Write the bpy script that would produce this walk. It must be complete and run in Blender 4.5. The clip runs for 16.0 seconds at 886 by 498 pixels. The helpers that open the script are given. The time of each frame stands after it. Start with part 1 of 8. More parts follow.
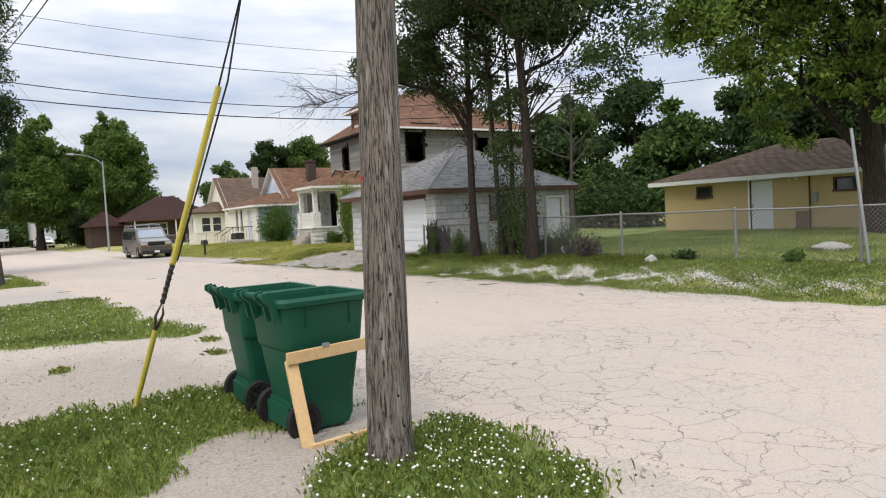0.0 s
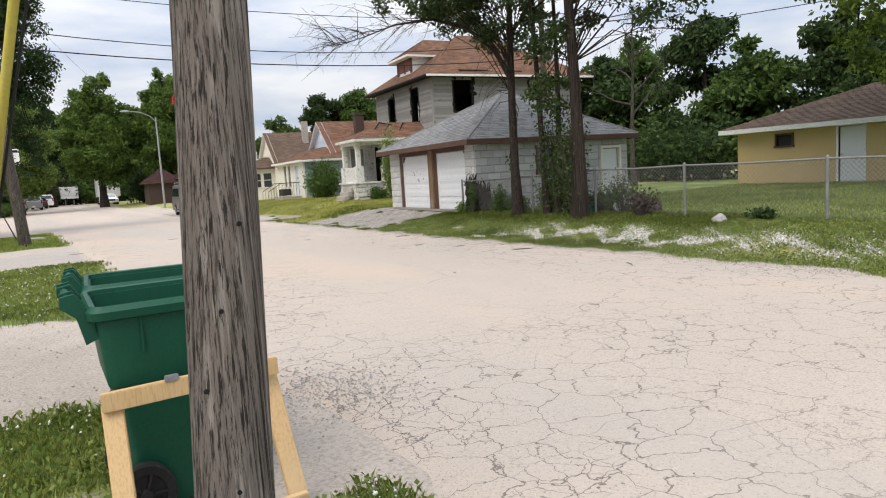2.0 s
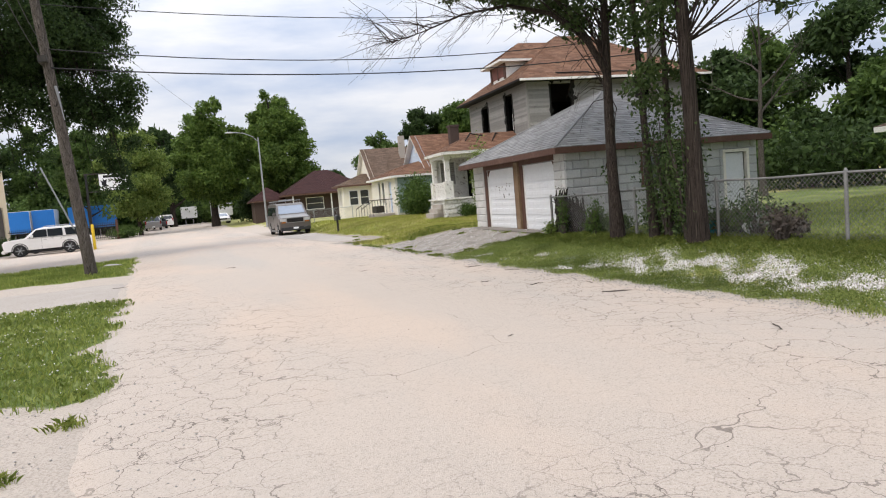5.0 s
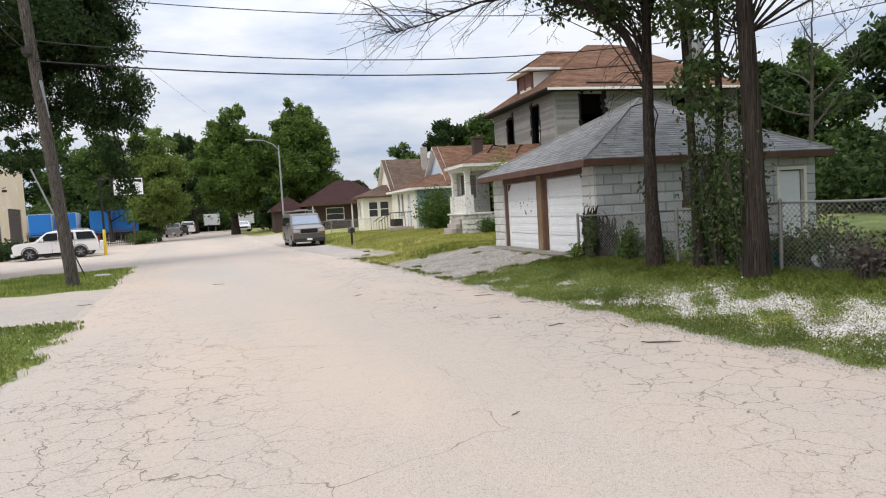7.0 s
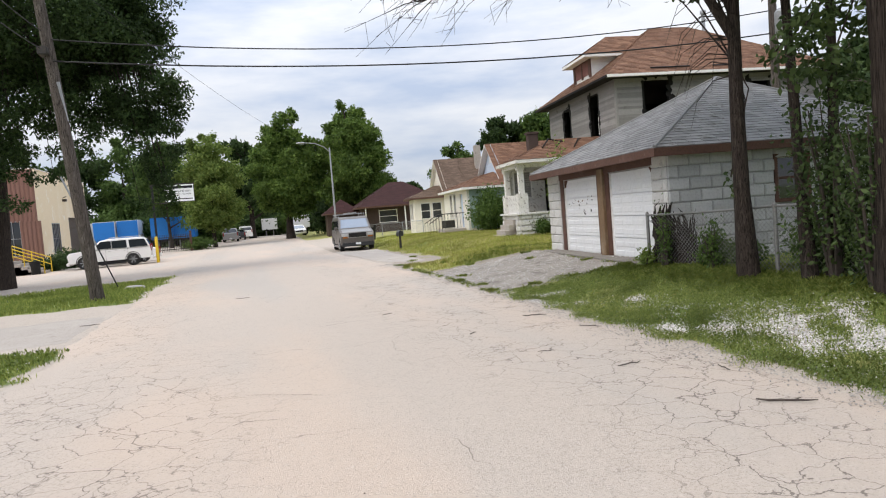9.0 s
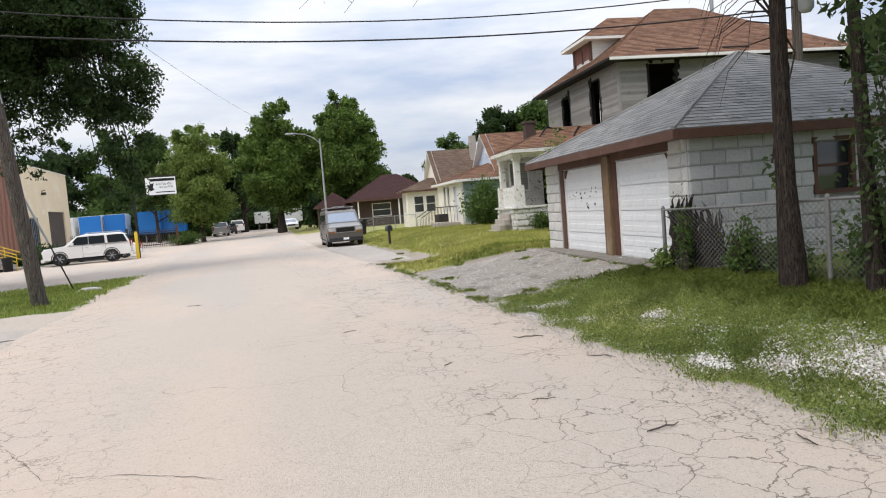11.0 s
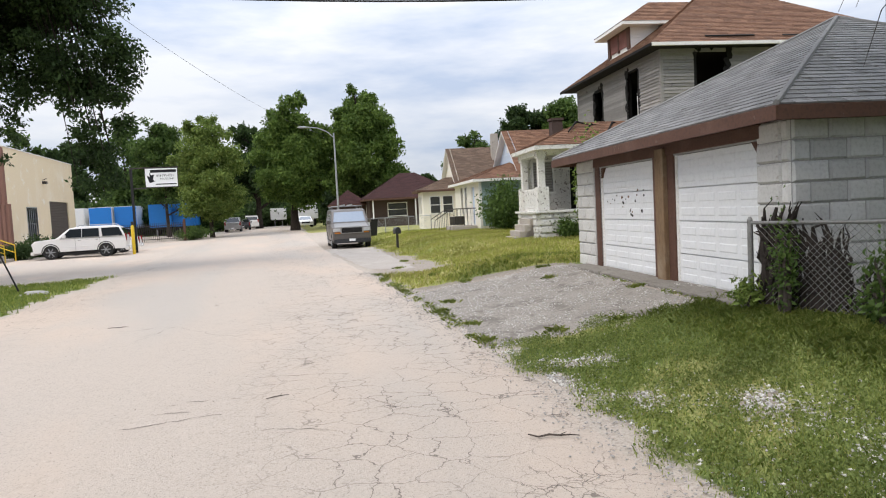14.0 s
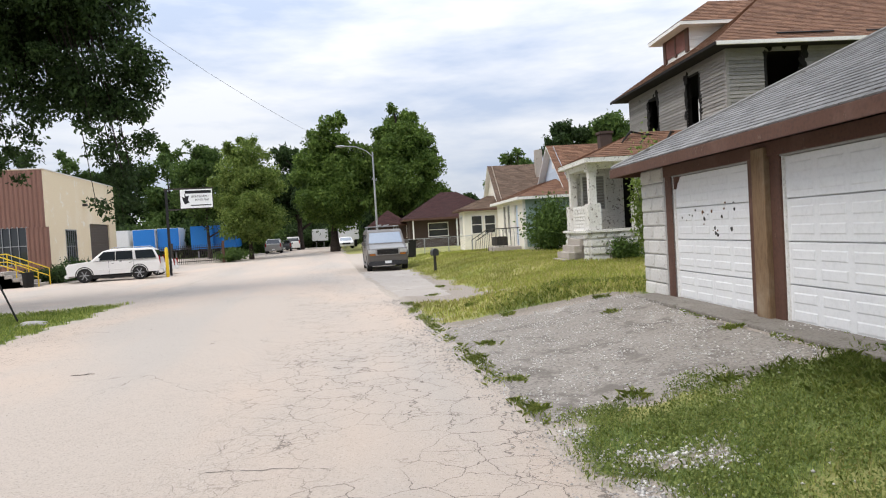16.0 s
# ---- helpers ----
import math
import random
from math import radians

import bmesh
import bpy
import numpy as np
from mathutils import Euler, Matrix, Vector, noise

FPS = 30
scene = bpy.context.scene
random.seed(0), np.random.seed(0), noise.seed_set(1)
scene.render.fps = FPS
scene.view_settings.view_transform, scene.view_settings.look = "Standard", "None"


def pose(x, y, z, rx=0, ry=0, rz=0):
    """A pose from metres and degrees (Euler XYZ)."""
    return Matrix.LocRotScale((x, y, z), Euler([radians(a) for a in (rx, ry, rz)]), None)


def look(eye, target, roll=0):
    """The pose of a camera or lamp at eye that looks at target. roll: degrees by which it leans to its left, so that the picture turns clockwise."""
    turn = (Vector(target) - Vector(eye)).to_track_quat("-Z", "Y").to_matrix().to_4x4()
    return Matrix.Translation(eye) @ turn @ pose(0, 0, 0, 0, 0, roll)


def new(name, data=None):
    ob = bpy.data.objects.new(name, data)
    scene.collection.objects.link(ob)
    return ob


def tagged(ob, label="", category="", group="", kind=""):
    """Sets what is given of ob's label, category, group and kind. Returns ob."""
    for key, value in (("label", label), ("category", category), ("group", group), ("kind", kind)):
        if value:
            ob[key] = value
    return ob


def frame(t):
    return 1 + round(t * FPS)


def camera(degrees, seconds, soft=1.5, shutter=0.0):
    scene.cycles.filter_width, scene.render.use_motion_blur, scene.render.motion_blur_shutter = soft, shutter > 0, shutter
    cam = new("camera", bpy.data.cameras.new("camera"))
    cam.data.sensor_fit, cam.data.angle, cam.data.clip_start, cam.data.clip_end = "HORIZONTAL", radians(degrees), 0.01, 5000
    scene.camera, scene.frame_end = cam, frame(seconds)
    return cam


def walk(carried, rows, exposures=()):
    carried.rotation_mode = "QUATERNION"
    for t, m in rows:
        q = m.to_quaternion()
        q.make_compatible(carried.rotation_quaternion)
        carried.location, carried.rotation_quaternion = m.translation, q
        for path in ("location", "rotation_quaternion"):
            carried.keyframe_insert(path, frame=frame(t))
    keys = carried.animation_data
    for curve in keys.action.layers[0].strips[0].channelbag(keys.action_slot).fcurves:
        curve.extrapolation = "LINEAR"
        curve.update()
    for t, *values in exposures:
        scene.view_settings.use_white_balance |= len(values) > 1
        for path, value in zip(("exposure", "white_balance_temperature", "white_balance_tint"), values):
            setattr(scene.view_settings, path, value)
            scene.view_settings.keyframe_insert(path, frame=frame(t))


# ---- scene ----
cam = camera(67.1, 16.0, soft=1.1)
METRES, EYE, TILT, LEAN, TURN = 16.9, 1.6, 0.0, 0.0, -38.4
ROWS = [
    (0.0, 0.0, 0.0, 0.0, -0.04, -0.85, 2.81),
    (0.5, 0.0142, 0.0305, 0.0007, -0.58, -0.73, 2.98),
    (1.0, 0.0275, 0.0609, 0.0026, -3.17, -0.98, 2.84),
    (1.5, 0.0365, 0.0903, 0.002, -1.36, -1.97, 3.13),
    (2.0, 0.0386, 0.1204, 0.0013, 5.2, -4.48, 3.13),
    (2.5, 0.0434, 0.1511, 0.0029, 9.9, -5.74, 3.22),
    (3.0, 0.0491, 0.1808, 0.0046, 12.94, -5.63, 3.4),
    (3.5, 0.0543, 0.2143, 0.0075, 14.38, -4.91, 3.95),
    (4.0, 0.0597, 0.241, 0.0095, 14.62, -4.12, 4.41),
    (6.5, 0.0521, 0.3974, 0.0145, 15.27, -1.7, 2.79),
    (7.0, 0.0493, 0.425, 0.0162, 16.74, -1.59, 2.65),
    (7.5, 0.0413, 0.4539, 0.0175, 18.52, -1.44, 2.57),
    (8.0, 0.0391, 0.4869, 0.0186, 20.05, -1.24, 2.81),
    (8.5, 0.0335, 0.5174, 0.0195, 21.22, -1.22, 3.1),
    (9.0, 0.0293, 0.547, 0.0211, 21.74, -1.3, 3.66),
    (11.5, -0.006, 0.6941, 0.0263, 21.56, -2.11, 3.74),
    (12.0, -0.0145, 0.7238, 0.0264, 21.71, -2.25, 3.54),
    (12.5, -0.0203, 0.755, 0.0279, 22.21, -2.33, 3.21),
    (13.0, -0.0306, 0.7898, 0.0282, 22.69, -2.28, 2.72),
    (13.5, -0.0372, 0.8206, 0.0301, 23.17, -2.05, 2.36),
    (14.0, -0.0476, 0.8494, 0.0307, 23.44, -1.72, 2.03),
    (14.5, -0.0558, 0.8806, 0.0319, 23.9, -1.1, 1.96),
    (15.0, -0.0673, 0.9097, 0.0319, 24.72, -0.56, 1.75),
    (15.5, -0.0771, 0.9414, 0.0334, 25.87, -0.06, 1.97),
    (16.0, -0.0926, 0.968, 0.0334, 27.16, 0.15, 2.27),
]
UP = pose(0, 0, EYE, -1.5, 1.4, 0) @ pose(0, 0, 0, TILT, LEAN, TURN)
walk(cam, [(t, UP @ pose(METRES * x, METRES * y, METRES * z, 90 + pitch, roll, yaw)) for t, x, y, z, yaw, pitch, roll in ROWS],
     [(0.0, 0.42, 6750, 10), (2.0, 0.46, 6800, 10), (3.0, 0.52, 7000, 12), (4.0, 0.5, 6900, 12), (7.0, 0.4, 6650, 10), (11.5, 0.44, 6650, 10), (16.0, 0.46, 6650, 10)])

# ---- world and light: a bright overcast day ----
world = bpy.data.worlds.new("overcast_sky")
scene.world = world
world.use_nodes = True
wn, wl = world.node_tree.nodes, world.node_tree.links
wn.clear()
w_out, w_bg = wn.new("ShaderNodeOutputWorld"), wn.new("ShaderNodeBackground")
w_sky = wn.new("ShaderNodeTexSky")
w_sky.sky_type = "NISHITA"
w_sky.sun_disc = False
w_sky.sun_elevation, w_sky.sun_rotation = radians(55), radians(150)
w_co, w_map = wn.new("ShaderNodeTexCoord"), wn.new("ShaderNodeMapping")
w_map.inputs["Scale"].default_value = (1.6, 1.6, 7.0)
w_noise = wn.new("ShaderNodeTexNoise")
w_noise.inputs["Scale"].default_value = 2.1
w_noise.inputs["Detail"].default_value = 6
w_noise.inputs["Roughness"].default_value = 0.55
w_ramp = wn.new("ShaderNodeValToRGB")
w_ramp.color_ramp.elements[0].position, w_ramp.color_ramp.elements[0].color = 0.36, (5.6, 6.6, 8.6, 1)
w_ramp.color_ramp.elements[1].position, w_ramp.color_ramp.elements[1].color = 0.62, (9.4, 9.7, 10.4, 1)
w_mix = wn.new("ShaderNodeMix")
w_mix.data_type = "RGBA"
w_mix.inputs[0].default_value = 0.86
wl.new(w_co.outputs["Generated"], w_map.inputs[0])
wl.new(w_map.outputs[0], w_noise.inputs["Vector"])
wl.new(w_noise.outputs["Fac"], w_ramp.inputs[0])
wl.new(w_sky.outputs[0], w_mix.inputs[6])
wl.new(w_ramp.outputs[0], w_mix.inputs[7])
# an overcast sky is brighter overhead than at the horizon
w_sep, w_up, w_dome = wn.new("ShaderNodeSeparateXYZ"), wn.new("ShaderNodeMapRange"), wn.new("ShaderNodeVectorMath")
w_up.inputs[1].default_value, w_up.inputs[2].default_value, w_up.inputs[3].default_value, w_up.inputs[4].default_value = 0.0, 1.0, 0.68, 1.9
w_dome.operation = "SCALE"
wl.new(w_co.outputs["Generated"], w_sep.inputs[0])
wl.new(w_sep.outputs["Z"], w_up.inputs[0])
wl.new(w_mix.outputs[2], w_dome.inputs[0])
wl.new(w_up.outputs[0], w_dome.inputs["Scale"])
wl.new(w_dome.outputs[0], w_bg.inputs[0])
wl.new(w_bg.outputs[0], w_out.inputs[0])
w_bg.inputs[1].default_value = 0.087

sun = new("sun", bpy.data.lights.new("sun", "SUN"))
sun.data.energy, sun.data.angle, sun.data.color = 1.65, radians(38), (1.0, 0.93, 0.84)
sun.matrix_world = look((0, 0, 34), (22, 10, 0))

# ---- materials ----
def material(name, rough=0.8, metal=0.0, spec=0.35):
    m = bpy.data.materials.new(name)
    m.use_nodes = True
    b = m.node_tree.nodes["Principled BSDF"]
    b.inputs["Roughness"].default_value, b.inputs["Metallic"].default_value = rough, metal
    b.inputs["Specular IOR Level"].default_value = spec
    return m, m.node_tree.nodes, m.node_tree.links, b


def mixed(nodes, links, a, b, fac, kind="MIX"):
    """A colour mix; a, b and fac are sockets or values."""
    n = nodes.new("ShaderNodeMix")
    n.data_type, n.blend_type = "RGBA", kind
    for i, v in ((0, fac), (6, a), (7, b)):
        if isinstance(v, bpy.types.NodeSocket):
            links.new(v, n.inputs[i])
        else:
            n.inputs[i].default_value = v if i == 0 else (*v, 1)[:4]
    return n.outputs[2]


def noise_tex(nodes, links, scale, detail=4, rough=0.55, stretch=(1, 1, 1), space="Object"):
    co, mp, n = nodes.new("ShaderNodeTexCoord"), nodes.new("ShaderNodeMapping"), nodes.new("ShaderNodeTexNoise")
    mp.inputs["Scale"].default_value = stretch
    links.new(co.outputs[space], mp.inputs[0])
    links.new(mp.outputs[0], n.inputs["Vector"])
    n.inputs["Scale"].default_value, n.inputs["Detail"].default_value, n.inputs["Roughness"].default_value = scale, detail, rough
    return n.outputs["Fac"]


def ramp(nodes, links, src, lo, hi, a=0.0, b=1.0):
    n = nodes.new("ShaderNodeMapRange")
    n.interpolation_type = "SMOOTHSTEP"
    links.new(src, n.inputs[0])
    for i, v in zip((1, 2, 3, 4), (lo, hi, a, b)):
        n.inputs[i].default_value = v
    return n.outputs[0]


def bump(nodes, links, bsdf, src, strength, dist):
    n = nodes.new("ShaderNodeBump")
    n.inputs["Strength"].default_value, n.inputs["Distance"].default_value = strength, dist
    links.new(src, n.inputs["Height"])
    links.new(n.outputs[0], bsdf.inputs["Normal"])


def surface(name, base, dark, light=None, grain=30, blotch=1.2, rough=0.8, metal=0.0, spec=0.35, bumpy=0.3, dist=0.004,
            stretch=(1, 1, 1), vary=0.0, islands=0.0, stain=None, stain_at=0.58):
    """Paint, stone, wood or metal with grain and blotches; vary: per object; islands: per loose piece of a mesh."""
    m, n, l, b = material(name, rough, metal, spec)
    fine, broad = noise_tex(n, l, grain, 5, 0.65, stretch), noise_tex(n, l, blotch, 4, 0.6)
    c = mixed(n, l, base, dark, ramp(n, l, fine, 0.42, 0.72, 0, 0.8))
    c = mixed(n, l, c, light or base, ramp(n, l, broad, 0.5, 0.75, 0, 0.6))
    if stain:
        c = mixed(n, l, c, stain, ramp(n, l, noise_tex(n, l, blotch * 3.1, 6, 0.7), stain_at, stain_at + 0.1))
    if vary or islands:
        src = n.new("ShaderNodeObjectInfo").outputs["Random"] if vary else n.new("ShaderNodeNewGeometry").outputs["Random Per Island"]
        amount = vary or islands
        hsv = n.new("ShaderNodeHueSaturation")
        l.new(ramp(n, l, src, 0, 1, 1 - amount, 1 + amount), hsv.inputs["Value"])
        l.new(c, hsv.inputs["Color"])
        c = hsv.outputs[0]
    l.new(c, b.inputs["Base Color"])
    if bumpy:
        bump(n, l, b, fine, bumpy, dist)
    return m


def leaf_material(name, base, light, shine=0.15):
    m, n, l, b = material(name, 0.58, 0, shine)
    isl = n.new("ShaderNodeNewGeometry").outputs["Random Per Island"]
    c = mixed(n, l, base, light, ramp(n, l, isl, 0.1, 1.0))
    c = mixed(n, l, c, [v * 0.6 for v in base], ramp(n, l, noise_tex(n, l, 0.5, 3), 0.45, 0.7, 0, 0.7))
    l.new(c, b.inputs["Base Color"])
    tr, ad = n.new("ShaderNodeBsdfTranslucent"), n.new("ShaderNodeMixShader")
    l.new(c, tr.inputs[0])
    ad.inputs[0].default_value = 0.36
    l.new(b.outputs[0], ad.inputs[1])
    l.new(tr.outputs[0], ad.inputs[2])
    l.new(ad.outputs[0], n["Material Output"].inputs[0])
    return m


def ground_material():
    m, n, l, b = material("earth_and_turf", 0.95, 0, 0.15)
    at = n.new("ShaderNodeAttribute")
    at.attribute_name = "cover"
    cov = n.new("ShaderNodeSeparateColor")
    l.new(at.outputs["Color"], cov.inputs[0])
    fine, mid, broad = noise_tex(n, l, 38, 6, 0.7), noise_tex(n, l, 4.5, 5, 0.65), noise_tex(n, l, 0.6, 4)
    dust = mixed(n, l, (0.50, 0.44, 0.38), (0.33, 0.285, 0.245), ramp(n, l, fine, 0.4, 0.7))
    dust = mixed(n, l, dust, (0.50, 0.445, 0.385), ramp(n, l, mid, 0.5, 0.7, 0, 0.7))
    dust = mixed(n, l, dust, mixed(n, l, (0.27, 0.235, 0.195), (0.15, 0.13, 0.105), ramp(n, l, fine, 0.4, 0.65)), cov.outputs[2])
    turf = mixed(n, l, (0.15, 0.20, 0.058), (0.08, 0.115, 0.034), ramp(n, l, fine, 0.4, 0.65))
    turf = mixed(n, l, turf, (0.29, 0.31, 0.105), ramp(n, l, broad, 0.42, 0.68, 0, 0.75))
    straw = mixed(n, l, (0.50, 0.45, 0.19), (0.33, 0.31, 0.11), ramp(n, l, fine, 0.4, 0.65))
    turf = mixed(n, l, turf, straw, cov.outputs[1])
    edge = n.new("ShaderNodeMath")
    edge.operation = "MULTIPLY_ADD"
    l.new(mid, edge.inputs[0])
    edge.inputs[1].default_value = 0.9
    l.new(cov.outputs[0], edge.inputs[2])
    c = mixed(n, l, dust, turf, ramp(n, l, edge.outputs[0], 0.82, 1.05))
    l.new(c, b.inputs["Base Color"])
    bump(n, l, b, fine, 0.6, 0.03)
    return m


def road_material():
    """Old pale asphalt under limestone dust, with pinkish blotches, tracks of the wheels and a web of cracks."""
    m, n, l, b = material("dusty_road", 0.93, 0, 0.2)
    fine, mid, broad = noise_tex(n, l, 60, 5, 0.75), noise_tex(n, l, 3.2, 5, 0.6), noise_tex(n, l, 0.35, 4, 0.55, (1, 0.35, 1))
    c = mixed(n, l, (0.50, 0.435, 0.375), (0.41, 0.352, 0.30), ramp(n, l, fine, 0.42, 0.68))
    c = mixed(n, l, c, (0.54, 0.44, 0.36), ramp(n, l, broad, 0.45, 0.65, 0, 0.8))
    c = mixed(n, l, c, (0.44, 0.40, 0.358), ramp(n, l, noise_tex(n, l, 0.22, 3, 0.5, (1.6, 0.25, 1)), 0.5, 0.66, 0, 0.8))
    c = mixed(n, l, c, (0.27, 0.24, 0.215), ramp(n, l, noise_tex(n, l, 60, 3, 0.85), 0.58, 0.67, 0, 0.8))
    c = mixed(n, l, c, (0.60, 0.545, 0.49), ramp(n, l, noise_tex(n, l, 26, 5, 0.8), 0.56, 0.70, 0, 0.6))

    def cracks(scale, width, where, depth, warp=0.35):
        co, w, v = n.new("ShaderNodeTexCoord"), n.new("ShaderNodeTexNoise"), n.new("ShaderNodeTexVoronoi")
        w.inputs["Scale"].default_value, w.inputs["Detail"].default_value = scale * 2.4, 4
        add = n.new("ShaderNodeMix")
        add.data_type, add.blend_type = "RGBA", "LINEAR_LIGHT"
        add.inputs[0].default_value = warp / scale
        l.new(co.outputs["Object"], w.inputs["Vector"])
        l.new(co.outputs["Object"], add.inputs[6])
        l.new(w.outputs["Color"], add.inputs[7])
        v.feature = "DISTANCE_TO_EDGE"
        v.inputs["Scale"].default_value = scale
        l.new(add.outputs[2], v.inputs["Vector"])
        line = ramp(n, l, v.outputs["Distance"], 0.65 * width * scale, width * scale, depth, 0.0)
        mul = n.new("ShaderNodeMath")
        mul.operation = "MULTIPLY"
        l.new(line, mul.inputs[0])
        l.new(where, mul.inputs[1])
        return mul.outputs[0]

    at = n.new("ShaderNodeAttribute")
    at.attribute_name = "wear"
    patch = n.new("ShaderNodeMath")
    patch.operation = "MULTIPLY"
    l.new(ramp(n, l, noise_tex(n, l, 0.45, 4, 0.6), 0.32, 0.48), patch.inputs[0])
    l.new(at.outputs["Fac"], patch.inputs[1])
    heavy = ramp(n, l, noise_tex(n, l, 0.9, 4, 0.6), 0.5, 0.62)
    dense = n.new("ShaderNodeMath")
    dense.operation = "MULTIPLY"
    l.new(patch.outputs[0], dense.inputs[0])
    l.new(heavy, dense.inputs[1])
    k1 = cracks(2.7, 0.0042, patch.outputs[0], 1.0, 0.24)
    k2 = cracks(6.2, 0.003, dense.outputs[0], 1.0, 0.24)
    k3 = cracks(0.45, 0.0048, ramp(n, l, noise_tex(n, l, 0.5, 3), 0.5, 0.62), 0.6, 0.2)
    for k in (k1, k2, k3):
        c = mixed(n, l, c, (0.085, 0.07, 0.06), k)
    l.new(c, b.inputs["Base Color"])
    hgt = n.new("ShaderNodeMath")
    hgt.operation = "SUBTRACT"
    l.new(fine, hgt.inputs[0])
    l.new(k1, hgt.inputs[1])
    bump(n, l, b, hgt.outputs[0], 0.6, 0.014)
    return m


def wood_pole_material(name, base, dark, light):
    m, n, l, b = material(name, 0.9, 0, 0.2)
    g = noise_tex(n, l, 9, 7, 0.72, (9, 9, 0.16))
    g2 = noise_tex(n, l, 22, 6, 0.72, (4.5, 4.5, 0.05))
    c = mixed(n, l, base, dark, ramp(n, l, g, 0.47, 0.62))
    c = mixed(n, l, c, light, ramp(n, l, noise_tex(n, l, 5, 4, 0.6, (6, 6, 0.3)), 0.52, 0.68, 0, 0.8))
    c = mixed(n, l, c, [v * 0.35 for v in dark], ramp(n, l, g2, 0.525, 0.575, 0, 0.95))
    l.new(c, b.inputs["Base Color"])
    bump(n, l, b, g2, 1.0, 0.03)
    return m


def clear_glass(name, tint, rough=0.05):
    m, n, l, b = material(name, rough, 0.0, 0.8)
    b.inputs["Base Color"].default_value = (*tint, 1)
    return m


M_ROAD, M_GROUND = road_material(), ground_material()
M_POLE = wood_pole_material("weathered_pole_wood", (0.25, 0.215, 0.185), (0.085, 0.07, 0.06), (0.44, 0.395, 0.35))
M_POLE2 = wood_pole_material("grey_pole_wood", (0.13, 0.11, 0.095), (0.06, 0.05, 0.043), (0.21, 0.185, 0.165))
M_PINE = surface("fresh_pine", (0.62, 0.43, 0.22), (0.48, 0.30, 0.13), (0.68, 0.50, 0.29), 18, 2, 0.65, stretch=(6, 6, 0.6), bumpy=0.15)
M_BIN = surface("green_bin_plastic", (0.005, 0.072, 0.040), (0.004, 0.055, 0.03), (0.009, 0.09, 0.052), 60, 2.5, 0.5, spec=0.3, bumpy=0.08, dist=0.002)
M_BIN_IN = surface("green_bin_inner_plastic", (0.009, 0.075, 0.045), (0.005, 0.05, 0.03), None, 60, 2.5, 0.5)
M_BLACK = surface("black_rubber", (0.012, 0.012, 0.012), (0.025, 0.024, 0.022), None, 50, 3, 0.8)
M_YELLOW = surface("faded_yellow_plastic", (0.50, 0.42, 0.07), (0.38, 0.33, 0.09), (0.56, 0.50, 0.16), 40, 3, 0.55)
M_YPAINT = surface("yellow_paint", (0.70, 0.48, 0.03), (0.55, 0.36, 0.02), None, 30, 2, 0.5)
M_STEEL = surface("galvanised_steel", (0.36, 0.37, 0.38), (0.26, 0.27, 0.28), (0.45, 0.46, 0.47), 40, 3, 0.5, 0.6)
M_DARKSTEEL = surface("dark_weathered_steel", (0.06, 0.055, 0.05), (0.03, 0.028, 0.026), (0.12, 0.08, 0.055), 40, 4, 0.6, 0.4)
M_WIRE = surface("black_cable", (0.015, 0.015, 0.016), (0.01, 0.01, 0.01), None, 40, 3, 0.6)
M_BLOCK = surface("painted_grey_block", (0.48, 0.48, 0.475), (0.37, 0.37, 0.365), (0.57, 0.57, 0.565), 26, 1.1, 0.85, bumpy=0.5, dist=0.01, vary=0.10, stain=(0.27, 0.25, 0.235), stain_at=0.64)
M_BLOCKW = surface("whitewashed_block", (0.60, 0.59, 0.57), (0.48, 0.47, 0.45), (0.68, 0.67, 0.65), 26, 1.3, 0.85, bumpy=0.5, dist=0.01, vary=0.08, stain=(0.33, 0.28, 0.25), stain_at=0.64)
M_MORTAR = surface("grey_mortar", (0.34, 0.335, 0.325), (0.24, 0.235, 0.225), None, 40, 2, 0.95)
M_BROWN = surface("brown_trim_paint", (0.105, 0.052, 0.036), (0.065, 0.034, 0.026), (0.155, 0.088, 0.066), 25, 2, 0.7, stain=(0.20, 0.15, 0.12), stain_at=0.62)
M_POST = surface("bare_brown_timber", (0.21, 0.135, 0.075), (0.09, 0.055, 0.032), (0.34, 0.27, 0.19), 12, 1.6, 0.8, stretch=(9, 9, 0.5))
M_WHITE = surface("white_door_paint", (0.74, 0.75, 0.76), (0.66, 0.67, 0.68), (0.78, 0.79, 0.79), 20, 1.2, 0.5, bumpy=0.05, stain=(0.52, 0.53, 0.53), stain_at=0.70)
M_WHITETRIM = surface("white_trim_paint", (0.80, 0.79, 0.76), (0.55, 0.53, 0.50), None, 30, 3, 0.65, stain=(0.36, 0.31, 0.26), stain_at=0.66)
M_PEEL = surface("peeling_white_paint", (0.70, 0.69, 0.66), (0.48, 0.45, 0.42), None, 25, 2.6, 0.8, stain=(0.13, 0.105, 0.09), stain_at=0.55, bumpy=0.5)
M_CHAR = surface("charred_wood", (0.012, 0.011, 0.010), (0.005, 0.005, 0.005), (0.03, 0.026, 0.022), 30, 4, 0.95)
M_SHINGLE = surface("grey_asphalt_shingle", (0.225, 0.225, 0.225), (0.15, 0.15, 0.15), (0.30, 0.295, 0.285), 60, 0.9, 0.95, islands=0.16, bumpy=0.5, dist=0.006, stain=(0.115, 0.108, 0.10), stain_at=0.57)
